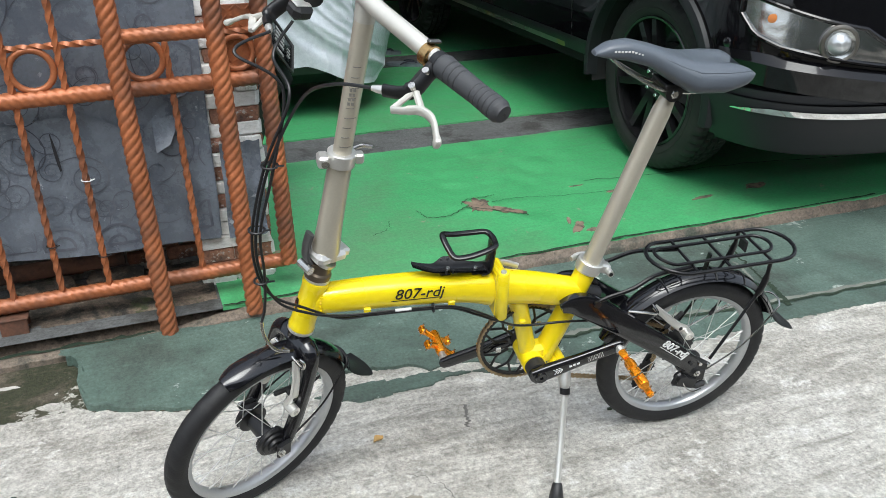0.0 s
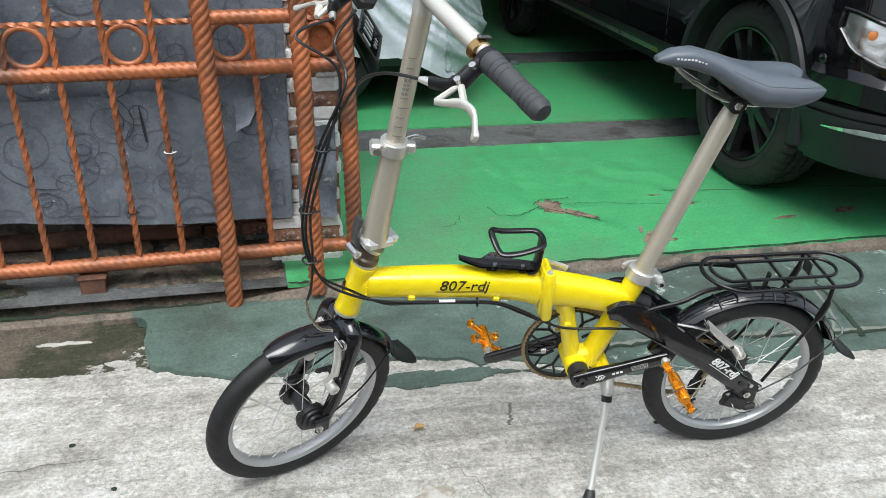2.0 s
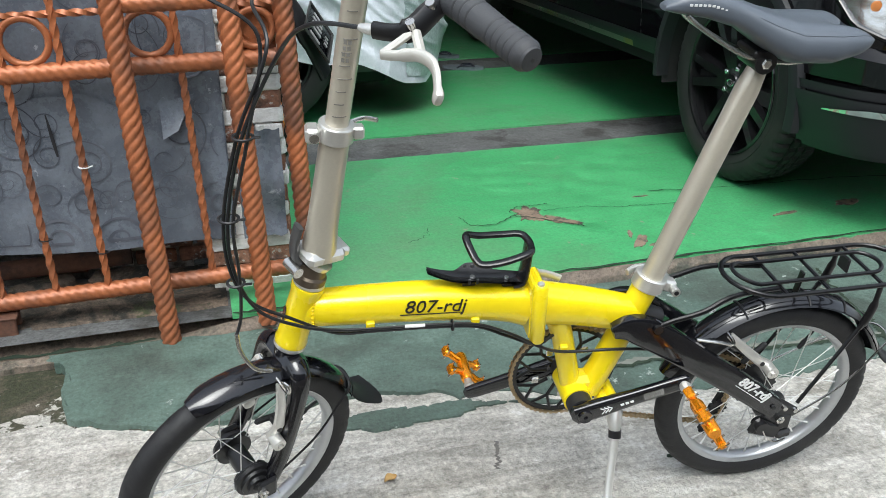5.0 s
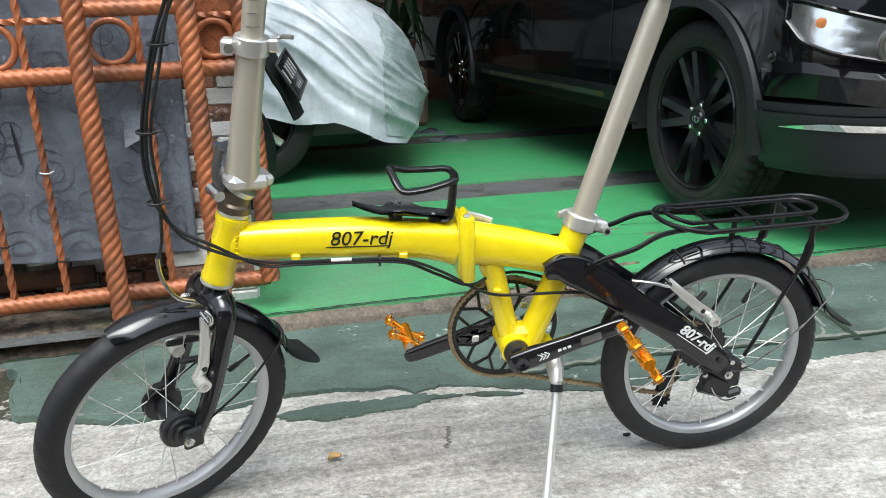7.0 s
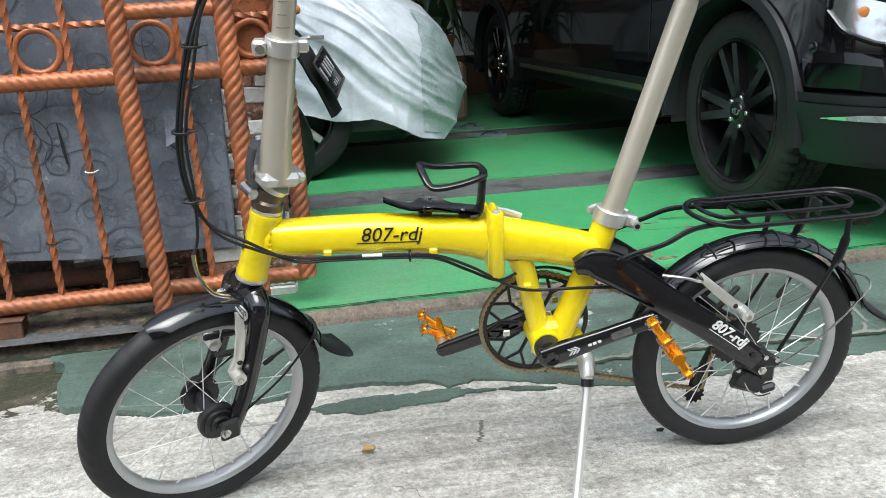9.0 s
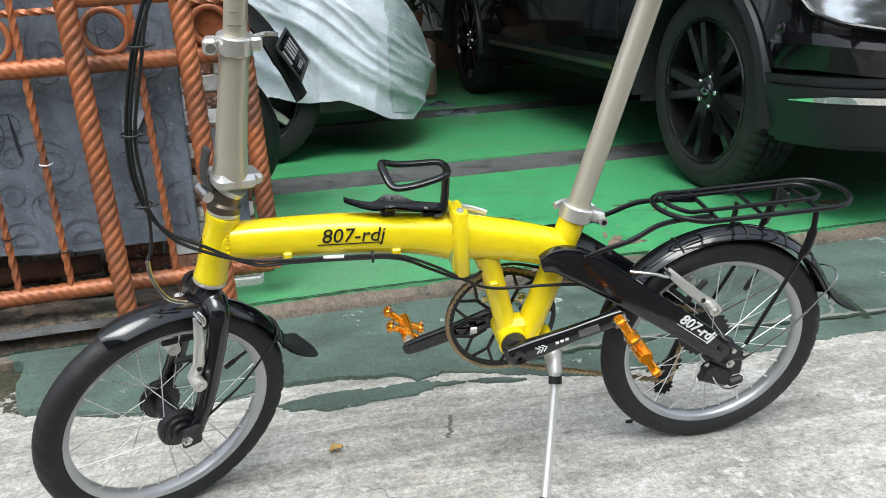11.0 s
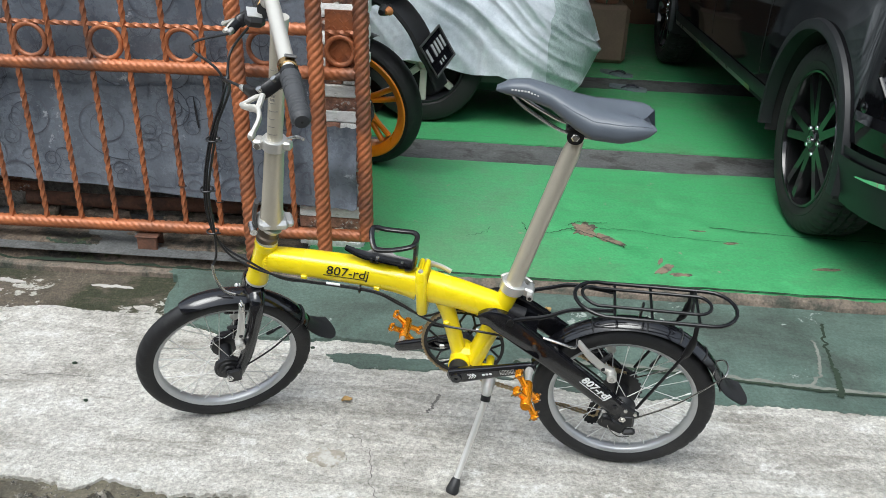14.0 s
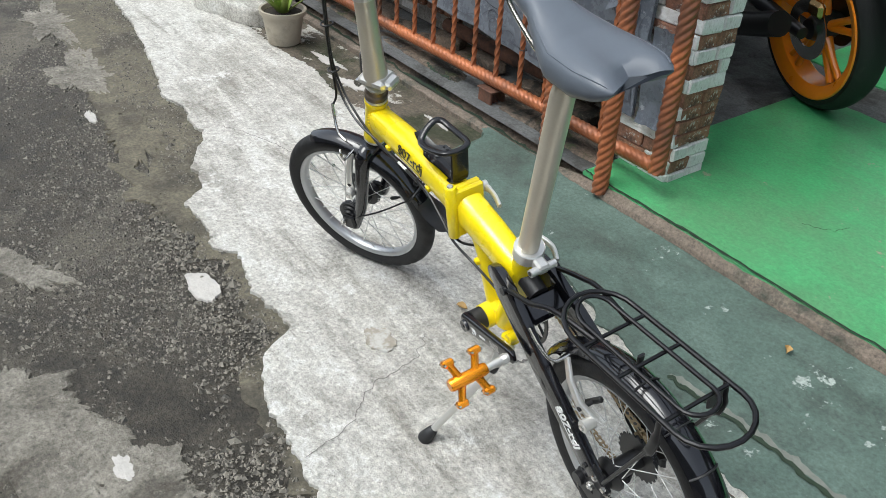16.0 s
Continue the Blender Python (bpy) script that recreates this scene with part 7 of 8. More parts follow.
def headlamp(i0, i1):
    """A wrap-round headlamp over the outline from one index to another."""
    def z0(f):
        return along(f, (0, 0.12, 0.3, 0.7, 1), (0.715, 0.655, 0.625, 0.590, 0.560))
    def z1(f):
        return along(f, (0, 0.1, 0.5, 0.75, 1), (0.778, 0.772, 0.722, 0.692, 0.580))
    k = i1 - i0
    pt = lambda u, v, off: body_point(i0 + min(k, int(u * k)), z0(u) * (1 - v) + z1(u) * v, off).lerp(body_point(i0 + min(k, int(u * k) + 1), z0(u) * (1 - v) + z1(u) * v, off), u * k - int(u * k))
    g = Geo()
    g.grid(34, 14, lambda u, v: pt(u, v, 0.004 + 0.0014 * noise.noise((u * 9, v * 4, 3))))
    lamp = part("headlight", g, REFLECTOR, car, "clear headlight with chrome reflector", sharp=70)
    rim_ = [pt(t / 20, 0, 0.010) for t in range(21)] + [pt(1, t / 6, 0.010) for t in range(1, 7)] + [pt(1 - t / 20, 1, 0.010) for t in range(1, 21)] + [pt(0, 1 - t / 6, 0.010) for t in range(1, 6)]
    part("bezel", Geo().tube(rim_, 0.008, 8, closed=True), CAR_BLACK, lamp)
    c = pt(0.62, 0.45, 0.012)
    nrm = (pt(0.62, 0.45, 0.1) - pt(0.62, 0.45, 0.0)).normalized()
    rot = nrm.to_track_quat("Z", "Y").to_matrix().to_4x4()
    at_ = Matrix.Translation(c) @ rot
    part("projector_ring", Geo().ring(0.054, 0.008, 40, 10, at_), material("lamp_bezel", (0.20, 0.19, 0.17), 0.3, metal=0.8), lamp)
    part("projector_bowl", Geo().lathe([(0.0, -0.004), (0.030, -0.002), (0.048, 0.006)], 28, at_), material("lamp_bowl", (0.42, 0.43, 0.42), 0.12, metal=0.9), lamp)
    part("projector_lens", Geo().lathe([(0.0, 0.026), (0.018, 0.022), (0.033, 0.010), (0.038, 0.0)], 28, at_), material("projector_glass", (0.55, 0.57, 0.58), 0.05, metal=0.6), lamp)
    c2 = pt(0.22, 0.62, 0.012)
    part("indicator", Geo().lathe([(0.0, 0.003), (0.010, 0.002), (0.015, 0.0)], 18, Matrix.Translation(c2) @ rot), AMBER, lamp, "amber indicator bulb")
    return lamp


hi0 = next(i for i, p in enumerate(PER) if p.y < -0.50)
hi1 = next(i for i, p in enumerate(PER) if p.x > 0.50 and p.y < 0)
headlamp(hi0, hi1)
g = Geo()
ks = nose1 - nose0
sag = lambda i: 0.598 - 0.05 * min(1, abs(PER[i].x - 0.04) / 0.4 if PER[i].x < 0.9 else abs(CAR_W - 0.04 - PER[i].x) / 0.4)
g.grid(ks + 1, 5, lambda u, v: body_point(nose0 + round(u * ks), sag(nose0 + round(u * ks)) - 0.030 * v, 0.002 + 0.030 * v * min(1, 6 * u, 6 * (1 - u))))
g.grid(ks + 1, 4, lambda u, v: body_point(nose0 + round(u * ks), sag(nose0 + round(u * ks)) - 0.030 - 0.075 * v, (0.032 - 0.014 * v) * min(1, 6 * u, 6 * (1 - u)) + 0.001))
part("bumper_shoulder", g, CAR_BLACK, car, "glossy black shoulder of the bumper", sharp=40)
part("grille", shell(MIDP - 12, MIDP + 12, lambda p: 0.56, lambda p: 0.74, 5, 0.012, 0.02), CLAD, car, "dark grille")


def car_wheel(v, x_out, parent):
    at_ = Matrix.Translation((x_out, v, CWR)) @ pose(0, 0, 0, 0, -90, 0)
    g = Geo()
    n, prof = 216, [(0.262, 0.012), (0.275, 0.004), (0.292, 0.001), (0.294, 0.003), (0.310, 0.0), (0.330, 0.004), (0.343, 0.010), (0.353, 0.020), (0.3595, 0.036), (0.360, 0.055), (0.351, 0.057), (0.351, 0.064), (0.361, 0.066), (0.3615, 0.088), (0.352, 0.090), (0.352, 0.098), (0.3615, 0.100), (0.361, 0.122), (0.352, 0.124), (0.352, 0.131), (0.360, 0.133), (0.359, 0.165), (0.350, 0.185), (0.30, 0.20), (0.262, 0.188)]
    verts = []
    for k in range(n):
        a = 2 * math.pi * k / n
        for i, (r, h) in enumerate(prof):
            rr = r - (0.009 if (k % 4 == 0 and i in (6, 7, 8, 9, 21, 22)) or ((k + 2) % 4 == 0 and i in (12, 13, 16, 17, 20)) else 0)
            verts.append((rr * math.cos(a), rr * math.sin(a), -h))
    k2 = len(prof)
    g.add(verts, [(i * k2 + j, i * k2 + j + 1, (i + 1) % n * k2 + j + 1, (i + 1) % n * k2 + j) for i in range(n) for j in range(k2 - 1)], at_)
    w = part("wheel", g, TYRE, parent, "road tyre on a black alloy wheel", sharp=40)
    part("rim", Geo().lathe([(0.262, -0.010), (0.258, -0.006), (0.250, -0.008), (0.243, -0.030), (0.240, -0.12), (0.05, -0.13)], 60, at_), ALLOY_BLACK, w)
    for k in range(5):
        for d in (-11, 11):
            a = radians(90 + 72 * k)
            b = a + radians(d)
            rot = Matrix.Rotation(b, 4, "Z")
            g = Geo()
            g.add([(0.050, -0.017, -0.030), (0.050, 0.017, -0.030), (0.245, 0.015, -0.016), (0.245, -0.015, -0.016), (0.050, -0.022, -0.065), (0.050, 0.022, -0.065), (0.245, 0.022, -0.055), (0.245, -0.022, -0.055)], [(0, 1, 2, 3), (4, 0, 3, 7), (1, 5, 6, 2), (3, 2, 6, 7), (4, 5, 1, 0)], at_ @ rot)
            part("spoke", g, ALLOY_BLACK, w, sharp=20)
    part("hub", Geo().lathe([(0.0, -0.022), (0.030, -0.022), (0.034, -0.028), (0.072, -0.034), (0.080, -0.06)], 30, at_), ALLOY_BLACK, w)
    part("hub_badge", Geo().ring(0.016, 0.003, 24, 6, at_ @ Matrix.Translation((0, 0, -0.020)) @ Matrix.Diagonal((0.7, 1.2, 1, 1))).box((0.026, 0.005, 0.004), (0, 0, -0.020), at_), CHROME, w, "plain chrome hub badge")
    for k in range(5):
        a = radians(90 + 36 + 72 * k)
        part("wheel_nut", Geo().lathe([(0.0, 0.010), (0.008, 0.009), (0.011, 0.004), (0.011, -0.006)], 8, at_ @ Matrix.Translation((0.055 * math.cos(a), 0.055 * math.sin(a), -0.034))), CHROME, w)
    part("brake_disc", Geo().lathe([(0.0, -0.10), (0.15, -0.10), (0.15, -0.115), (0.0, -0.115)], 30, at_), material("grey_disc", (0.10, 0.10, 0.10), 0.5, metal=0.8), w)
    return w


for v in (0.0, WB):
    car_wheel(v, 0.030, car)
for v in (0.0, WB):
    g = Geo()
    g.lathe([(0.05, 0.0), (0.262, 0.0), (0.345, 0.01), (0.360, 0.04), (0.360, 0.18), (0.26, 0.2), (0.05, 0.2)], 48, Matrix.Translation((CAR_W - 0.03, v, CWR)) @ pose(0, 0, 0, 0, -90, 0))
    part("wheel", g, TYRE, car, "far side road wheel")

# ---- car under a silver cover, parked across the garage ----
COVER = ground("silver_car_cover", (0.48, 0.525, 0.57), (0.64, 0.685, 0.73), (0.37, 0.415, 0.455), 0.35, 60, 0.12, (1.9, 0.50, 0.66), 0.25, 0.005, 0.40)
COVER.node_tree.nodes["Principled BSDF"].inputs["Metallic"].default_value = 0.15
CX0, CX1, CY0, CY1 = -2.6, 1.69, 4.00, 5.65
covered = thing("covered_car", pose(0, 0, 0), "car under a wrinkled silver-grey cover, one alloy wheel showing", "car")


def cover_top(x):
    return along(x, (-2.6, -2.2, -1.7, -0.9, 0.0, 0.55, 0.9, 1.25, 1.48, 1.58, 1.65, 1.69), (0.85, 1.1, 1.42, 1.50, 1.46, 1.26, 1.12, 1.00, 0.90, 0.80, 0.66, 0.52))


def cover_hem(x):
    h = along(x, (-2.6, -1.0, 0.3, 0.7, 0.9, 1.15, 1.38, 1.52, 1.60, 1.69), (0.36, 0.40, 0.44, 0.44, 0.40, 0.375, 0.28, 0.245, 0.30, 0.44))
    return h + 0.008 * math.sin(x * 17)


def ridge(a, b, seed):
    """Sharp crests between soft hollows, 0 to 1."""
    return max(0.0, 1 - 2.6 * abs(noise.noise((a, b, seed)))) ** 1.6


def cover_pt(u, v, out=0.0):
    """u along the car, v over it from the near hem to the far hem; out: how far in front of the fabric."""
    x = CX0 + (CX1 - CX0) * (1 - (1 - u) ** 1.25)
    end = max(0.0, (x - 1.10) / (CX1 - 1.10))
    pinch = 1 - 0.50 * end**3.5
    mid, half = (CY0 + CY1) / 2, (CY1 - CY0) / 2 * pinch
    top, hem = cover_top(x), cover_hem(x)
    t = math.pi * v
    c, sn = math.cos(t), math.sin(t)
    y = mid - half * math.copysign(abs(c) ** 0.42, c)
    z = hem + (top - hem) * abs(sn) ** 0.62
    d1, d2 = z + 0.75 * x, z - 1.3 * x
    fold = 0.022 * noise.noise((x * 2.6, z * 1.6, 1)) + 0.020 * ridge(d1 * 4.0, d2 * 0.5, 2) + 0.017 * ridge(d1 * 9 + noise.noise((x * 2, z * 2, 7)), d2 * 0.8, 3) * (0.4 + 0.6 * max(0, 1.1 - z))
    fold += 0.006 * ridge(d1 * 19 + noise.noise((x * 4, z * 4, 8)), d2 * 1.6, 4) * max(0.1, 1.15 - z) + 0.010 * end * noise.noise((x * 9, z * 9, 4))
    fold += 0.0016 * ridge(d1 * 34 + 1.5 * noise.noise((x * 5, z * 5, 11)), d2 * 3, 12)
    fold += 0.010 * ridge(x * 9, z * 1.5, 5) * max(0, 0.75 - z) * 2
    y -= (fold - 0.02) * (1.2 if v < 0.5 else -0.4) + out
    z += fold * 0.4
    x += 0.05 * end**3 * noise.noise((v * 9, 2, 3))
    return (x, y, z)


g = Geo()
NU, NV = 480, 230
g.grid(NU, NV, cover_pt)
g.f.append(tuple((NU - 1) * NV + j for j in range(NV)))
cov = part("cover", g, COVER, covered, "wrinkled silver-grey fabric cover", sharp=85)
WORN = ground("worn_grey_cover", (0.28, 0.34, 0.345), (0.38, 0.45, 0.45), (0.23, 0.285, 0.285), 0.3, 60, 0.3, (6, 0.50, 0.62), 0.5, 0.008, 0.55)
g = Geo()
for side in (1, -1):
    def worn(a, b, side=side):
        bb = b if side > 0 else 1 - b
        u0 = 0.885 + 0.020 * noise.noise((bb * 2.5, 1, 1)) + 0.004 * noise.noise((bb * 8, 1, 2))
        v1 = 0.30 + 0.04 * noise.noise((a * 3, 2, 1))
        return cover_pt(u0 + (0.985 - u0) * a, 0.003 + (v1 - 0.003) * bb, 0.009 if side > 0 else 0.007)
    g.grid(90, 90, worn)
part("worn_patch", g, WORN, cov, "dull grey worn patch of the cover", sharp=85)
# near black: the shade beneath the cover is put into the body colour
BODY_UNDER = material("shade_dark_body", (0.022, 0.024, 0.024), 0.3, vary=0.2, bump=0.0, coat=0.4)
part("body", Geo().box((3.7, 1.36, 0.34), (-0.45, 4.86, 0.42), bevel=0.06), BODY_UNDER, covered, "car body below the cover, coloured near black for the shade there")
for wx in (0.765, -1.85):
    at_ = pose(wx, 4.055, floor_z(0, 4.1) + 0.31, 90, 0, 0)
    w = part("wheel", Geo().lathe([(0.205, -0.012), (0.215, 0.0), (0.27, 0.004), (0.300, -0.012), (0.310, -0.035), (0.310, -0.16), (0.29, -0.19), (0.2, -0.19)], 60, at_), TYRE, covered, "car wheel with silver alloy rim")
    part("rim", Geo().lathe([(0.207, -0.008), (0.198, -0.006), (0.190, -0.03), (0.185, -0.10), (0.03, -0.11)], 48, at_), CLAD, w)
    for kk in range(7):
        rot = Matrix.Rotation(radians(51.43 * kk + 12), 4, "Z")
        part("spoke", Geo().box((0.165, 0.036, 0.022), (0.112, 0, -0.022), at_ @ rot, bevel=0.006), PEARL, w, "silver alloy spoke")
    part("hub", Geo().lathe([(0.0, -0.006), (0.028, -0.008), (0.036, -0.03)], 20, at_), SILVER, w)
part("tyre", Geo().lathe([(0.1, -0.0), (0.27, 0.0), (0.310, -0.03), (0.310, -0.16), (0.1, -0.19)], 40, pose(0.68, 5.5, 0.42, 90, 0, 0)), TYRE, covered)

# ---- motorcycle, tail towards the opening ----
MOTO_ORANGE = material("orange_wheel_paint", (0.85, 0.24, 0.008), 0.3, vary=0.08, bump=0.0, coat=0.4)
MG = floor_z(0, 3.41)
moto = thing("motorcycle", Matrix.Translation((0.565, 3.41, MG)) @ pose(0, 0, 0, 0, 0, -22) @ pose(0, 0, 0, 11, 0, 0), "black motorcycle with orange wheels and a rear number plate", "motorcycle")
MR = 0.295


def moto_wheel(x, label):
    at_ = Matrix.Translation((x, 0, MR)) @ pose(0, 0, 0, 90, 0, 0)
    prof = [(0.232, 0.052)] + [(0.250 + 0.046 * math.cos(radians(a)), 0.060 * math.sin(radians(a))) for a in range(70, -71, -14)] + [(0.232, -0.052)]
    w = part("wheel", Geo().lathe(prof, 72, at_, closed=True), RUBBER, moto, label)
    part("rim", Geo().lathe([(0.250, 0.056), (0.246, 0.060), (0.224, 0.056), (0.204, 0.036), (0.202, -0.036), (0.224, -0.056), (0.246, -0.060), (0.250, -0.056)], 64, at_, closed=True), MOTO_ORANGE, w, "orange painted rim")
    for kk in range(5):
        a = radians(72 * kk + 20)
        g = Geo()
        for d in (-7, 7):
            b = a + radians(d)
            g.tube([(0.045 * math.cos(a), 0.045 * math.sin(a), 0), (0.12 * math.cos(b), 0.12 * math.sin(b), 0.012), (0.198 * math.cos(b), 0.198 * math.sin(b), 0.016)], [0.020, 0.013, 0.013], 10, m=at_)
        part("spoke", g, MOTO_ORANGE, w)
    part("hub", Geo().lathe([(0.0, 0.06), (0.035, 0.06), (0.048, 0.03), (0.048, -0.03), (0.035, -0.06), (0.0, -0.06)], 24, at_), BLACK_SATIN, w)
    part("sprocket_cover", Geo().lathe([(0.02, -0.075), (0.075, -0.072), (0.085, -0.062), (0.02, -0.060)], 32, at_), BLACK_SATIN, w)
    part("brake_disc", Geo().lathe([(0.06, 0.062), (0.105, 0.062), (0.105, 0.066), (0.06, 0.066)], 40, at_, closed=True), STEEL, w)
    return w


rw = moto_wheel(0.0, "rear wheel with wide tyre")
moto_wheel(-1.30, "front wheel")
part("brake_caliper", Geo().box((0.075, 0.030, 0.055), (0.055, -0.078, MR + 0.095), bevel=0.012), GOLD, moto, "gold brake caliper")
part("swing_arm", Geo().tube([(0.02, -0.095, MR), (-0.20, -0.095, MR + 0.02), (-0.48, -0.09, MR + 0.06)], [0.022, 0.028, 0.032], 12).tube([(0.02, 0.095, MR), (-0.48, 0.09, MR + 0.06)], 0.026, 12), BLACK_SATIN, moto, "black swing arm")
part("shock", Geo().tube([(-0.16, -0.10, MR + 0.10), (-0.21, -0.10, 0.62)], 0.022, 12), material("red_shock", (0.45, 0.03, 0.03), 0.4, coat=0.3), moto, "red rear shock spring")
part("engine", Geo().box((0.42, 0.26, 0.34), (-0.66, 0, 0.42), bevel=0.05), BLACK_SATIN, moto, "dark engine block")
part("exhaust", Geo().tube(curve([(-0.60, -0.13, 0.26), (-0.40, -0.16, 0.22), (-0.20, -0.17, 0.27), (0.0, -0.175, 0.34)], 5), [0.03] * 8 + [0.045] * 8, 16), BLACK_SATIN, moto)
part("frame", Geo().tube(curve([(-0.45, 0, 0.62), (-0.2, 0, 0.66), (0.05, 0, 0.76), (0.25, 0, 0.84)], 5), 0.05, 12), BLACK_SATIN, moto)
g = Geo()
g.grid(20, 12, lambda u, v: (-0.75 + 1.0 * u, (v - 0.5) * 0.30 * (1 - 0.5 * u) , 0.82 + 0.08 * u + 0.10 * math.sin(math.pi * u) * 0.4 - 0.10 * (2 * v - 1) ** 2))
part("seat", g, VINYL, moto, "black seat")
part("fuel_tank", Geo().lathe([(0.0, 0.16), (0.10, 0.14), (0.17, 0.05), (0.18, -0.05), (0.15, -0.12), (0.0, -0.14)], 24, pose(-0.88, 0, 0.86) @ Matrix.Diagonal((1.5, 0.85, 1, 1))), BLACK_GLOSS, moto)
part("handlebar", Geo().tube([(-1.05, -0.36, 1.04), (-1.12, -0.1, 1.02), (-1.12, 0.1, 1.02), (-1.05, 0.36, 1.04)], 0.012, 10), BLACK_SATIN, moto)
part("fork_leg", Geo().tube([(-1.30, -0.09, MR), (-1.10, -0.09, 1.0)], 0.025, 12).tube([(-1.30, 0.09, MR), (-1.10, 0.09, 1.0)], 0.025, 12), STEEL, moto)
# rear fender, plate and indicators
fd_ = Geo()
for side in (1, -1):
    fd_.grid(24, 9, lambda u, v, side=side: (0.318 * math.cos(radians(72 + 62 * u)) , ((v - 0.5) if side > 0 else (0.5 - v)) * 0.10, MR + (0.318 - 0.014 * (2 * v - 1) ** 2 - (0 if side > 0 else 0.004)) * math.sin(radians(72 + 62 * u))))
part("hugger", fd_, LEVER_GREY, moto, "dark grey rear hugger fender", sharp=60)
tail = part("tail_fender", Geo().tube(curve([(0.06, 0, 0.80), (0.20, 0, 0.76), (0.30, 0, 0.66), (0.37, 0, 0.50), (0.40, 0, 0.42)], 5), [0.06] * 6 + [0.05] * 8 + [0.04] * 7, 12, section=flat_oval(1.3, 0.35)), BLACK_PLASTIC, moto, "black tail fender")
pm = Matrix.Translation((0.390, 0.0, 0.572)) @ pose(0, 0, 0, 0, 0, 9) @ pose(0, 0, 0, 0, -28, 0)
PLATE_INK = material("faded_plate_ink", (0.36, 0.36, 0.36), 0.6, vary=0.3, scale=40, bump=0.0)
plate = part("number_plate", Geo().box((0.004, 0.250, 0.135), (0, 0, 0), pm, bevel=0.001), BLACK_GLOSS, moto, "black number plate with plain white bars")
part("plate_frame", Geo().tube([pm @ Vector((0.004, y, z)) for y, z in ((-0.125, -0.068), (0.125, -0.068), (0.125, 0.068), (-0.125, 0.068))], 0.005, 8, closed=True), LEVER_GREY, plate)
for y, z, w, hh in [(y, 0.014, 0.019, 0.052) for y in (-0.090, -0.028, 0.010, 0.048, 0.086)] + [(y, -0.042, 0.012, 0.016) for y in (-0.03, 0.0, 0.03)]:
    part("plate_bar", Geo().box((0.002, w, hh), (0.004, y, z), pm), PLATE_INK, plate)
for s in (-1, 1):
    ind = part("indicator", Geo().tube([(0.22, s * 0.06, 0.76), (0.235, s * 0.11, 0.765)], 0.009, 8).tube([(0.232, s * 0.10, 0.765), (0.236, s * 0.13, 0.766), (0.238, s * 0.165, 0.767)], [0.012, 0.024, 0.012], 12), BLACK_PLASTIC, moto, "rear indicator")
    part("indicator_lens", Geo().tube([(0.250, s * 0.115, 0.766), (0.258, s * 0.135, 0.766), (0.254, s * 0.155, 0.767)], [0.010, 0.018, 0.008], 12), AMBER, ind, "amber lens")

# ---- slippers ----
SOLE = material("grey_rubber_sole", (0.15, 0.18, 0.20), 0.55, vary=0.3, scale=40, bump=0.2, second=(0.08, 0.10, 0.12), patch=(10, 0.54, 0.66))
STRAP = material("navy_strap", (0.012, 0.016, 0.028), 0.5, vary=0.2, bump=0.0)


def slipper(x, y, turn):
    m = Matrix.Translation((x, y, floor_z(x, y))) @ pose(0, 0, 0, 0, 0, turn)
    s = thing("slipper", m, "grey rubber flip-flop with dark straps on the green floor", "slipper", "pair of slippers")
    outline = []
    for i in range(28):
        t = 2 * math.pi * i / 28
        w = 0.042 + 0.008 * math.cos(t)
        outline.append((0.125 * math.cos(t), w * math.sin(t)))
    part("sole", Geo().prism(outline, 0.018), SOLE, s)
    for sg in (-1, 1):
        part("strap", Geo().tube(curve([(0.070, 0, 0.018), (0.045, sg * 0.016, 0.030), (0.0, sg * 0.036, 0.026), (-0.03, sg * 0.040, 0.012)], 5), 0.006, 8, section=flat_oval(1.3, 0.5)), STRAP, s)
    return s


slipper(1.99, 5.04, -28)
slipper(1.965, 5.43, -38)

# ---- planters against the back wall ----
g = Geo()
g.box((0.34, 0.34, 0.40), (1.895, 5.92, floor_z(0, 5.9) + 0.20), bevel=0.03)
tagged(part("stone_block", g, material("tan_stone", (0.19, 0.135, 0.095), 0.85, vary=0.2, scale=10, bump=0.5)), "tan stone block on the garage floor", "block")

# ---- potted plants beside the gate ----
POT = material("beige_plastic_pot", (0.40, 0.355, 0.28), 0.6, vary=0.12, scale=8, bump=0.1, second=(0.20, 0.18, 0.14), patch=(6, 0.52, 0.7))
TEAL = material("teal_plastic_pot", (0.010, 0.24, 0.25), 0.35, vary=0.10, scale=6, bump=0.05)
SOIL = material("dark_soil", (0.035, 0.028, 0.02), 0.95, vary=0.4, fine=120, bump=0.9)
ALOE = material("aloe_green", (0.20, 0.29, 0.05), 0.45, vary=0.25, scale=9, bump=0.1, second=(0.30, 0.34, 0.10), patch=(7, 0.52, 0.7))
SNAKE = material("grey_leaf_green", (0.10, 0.165, 0.06), 0.5, vary=0.3, scale=10, bump=0.1, second=(0.22, 0.26, 0.11), patch=(8, 0.50, 0.66))


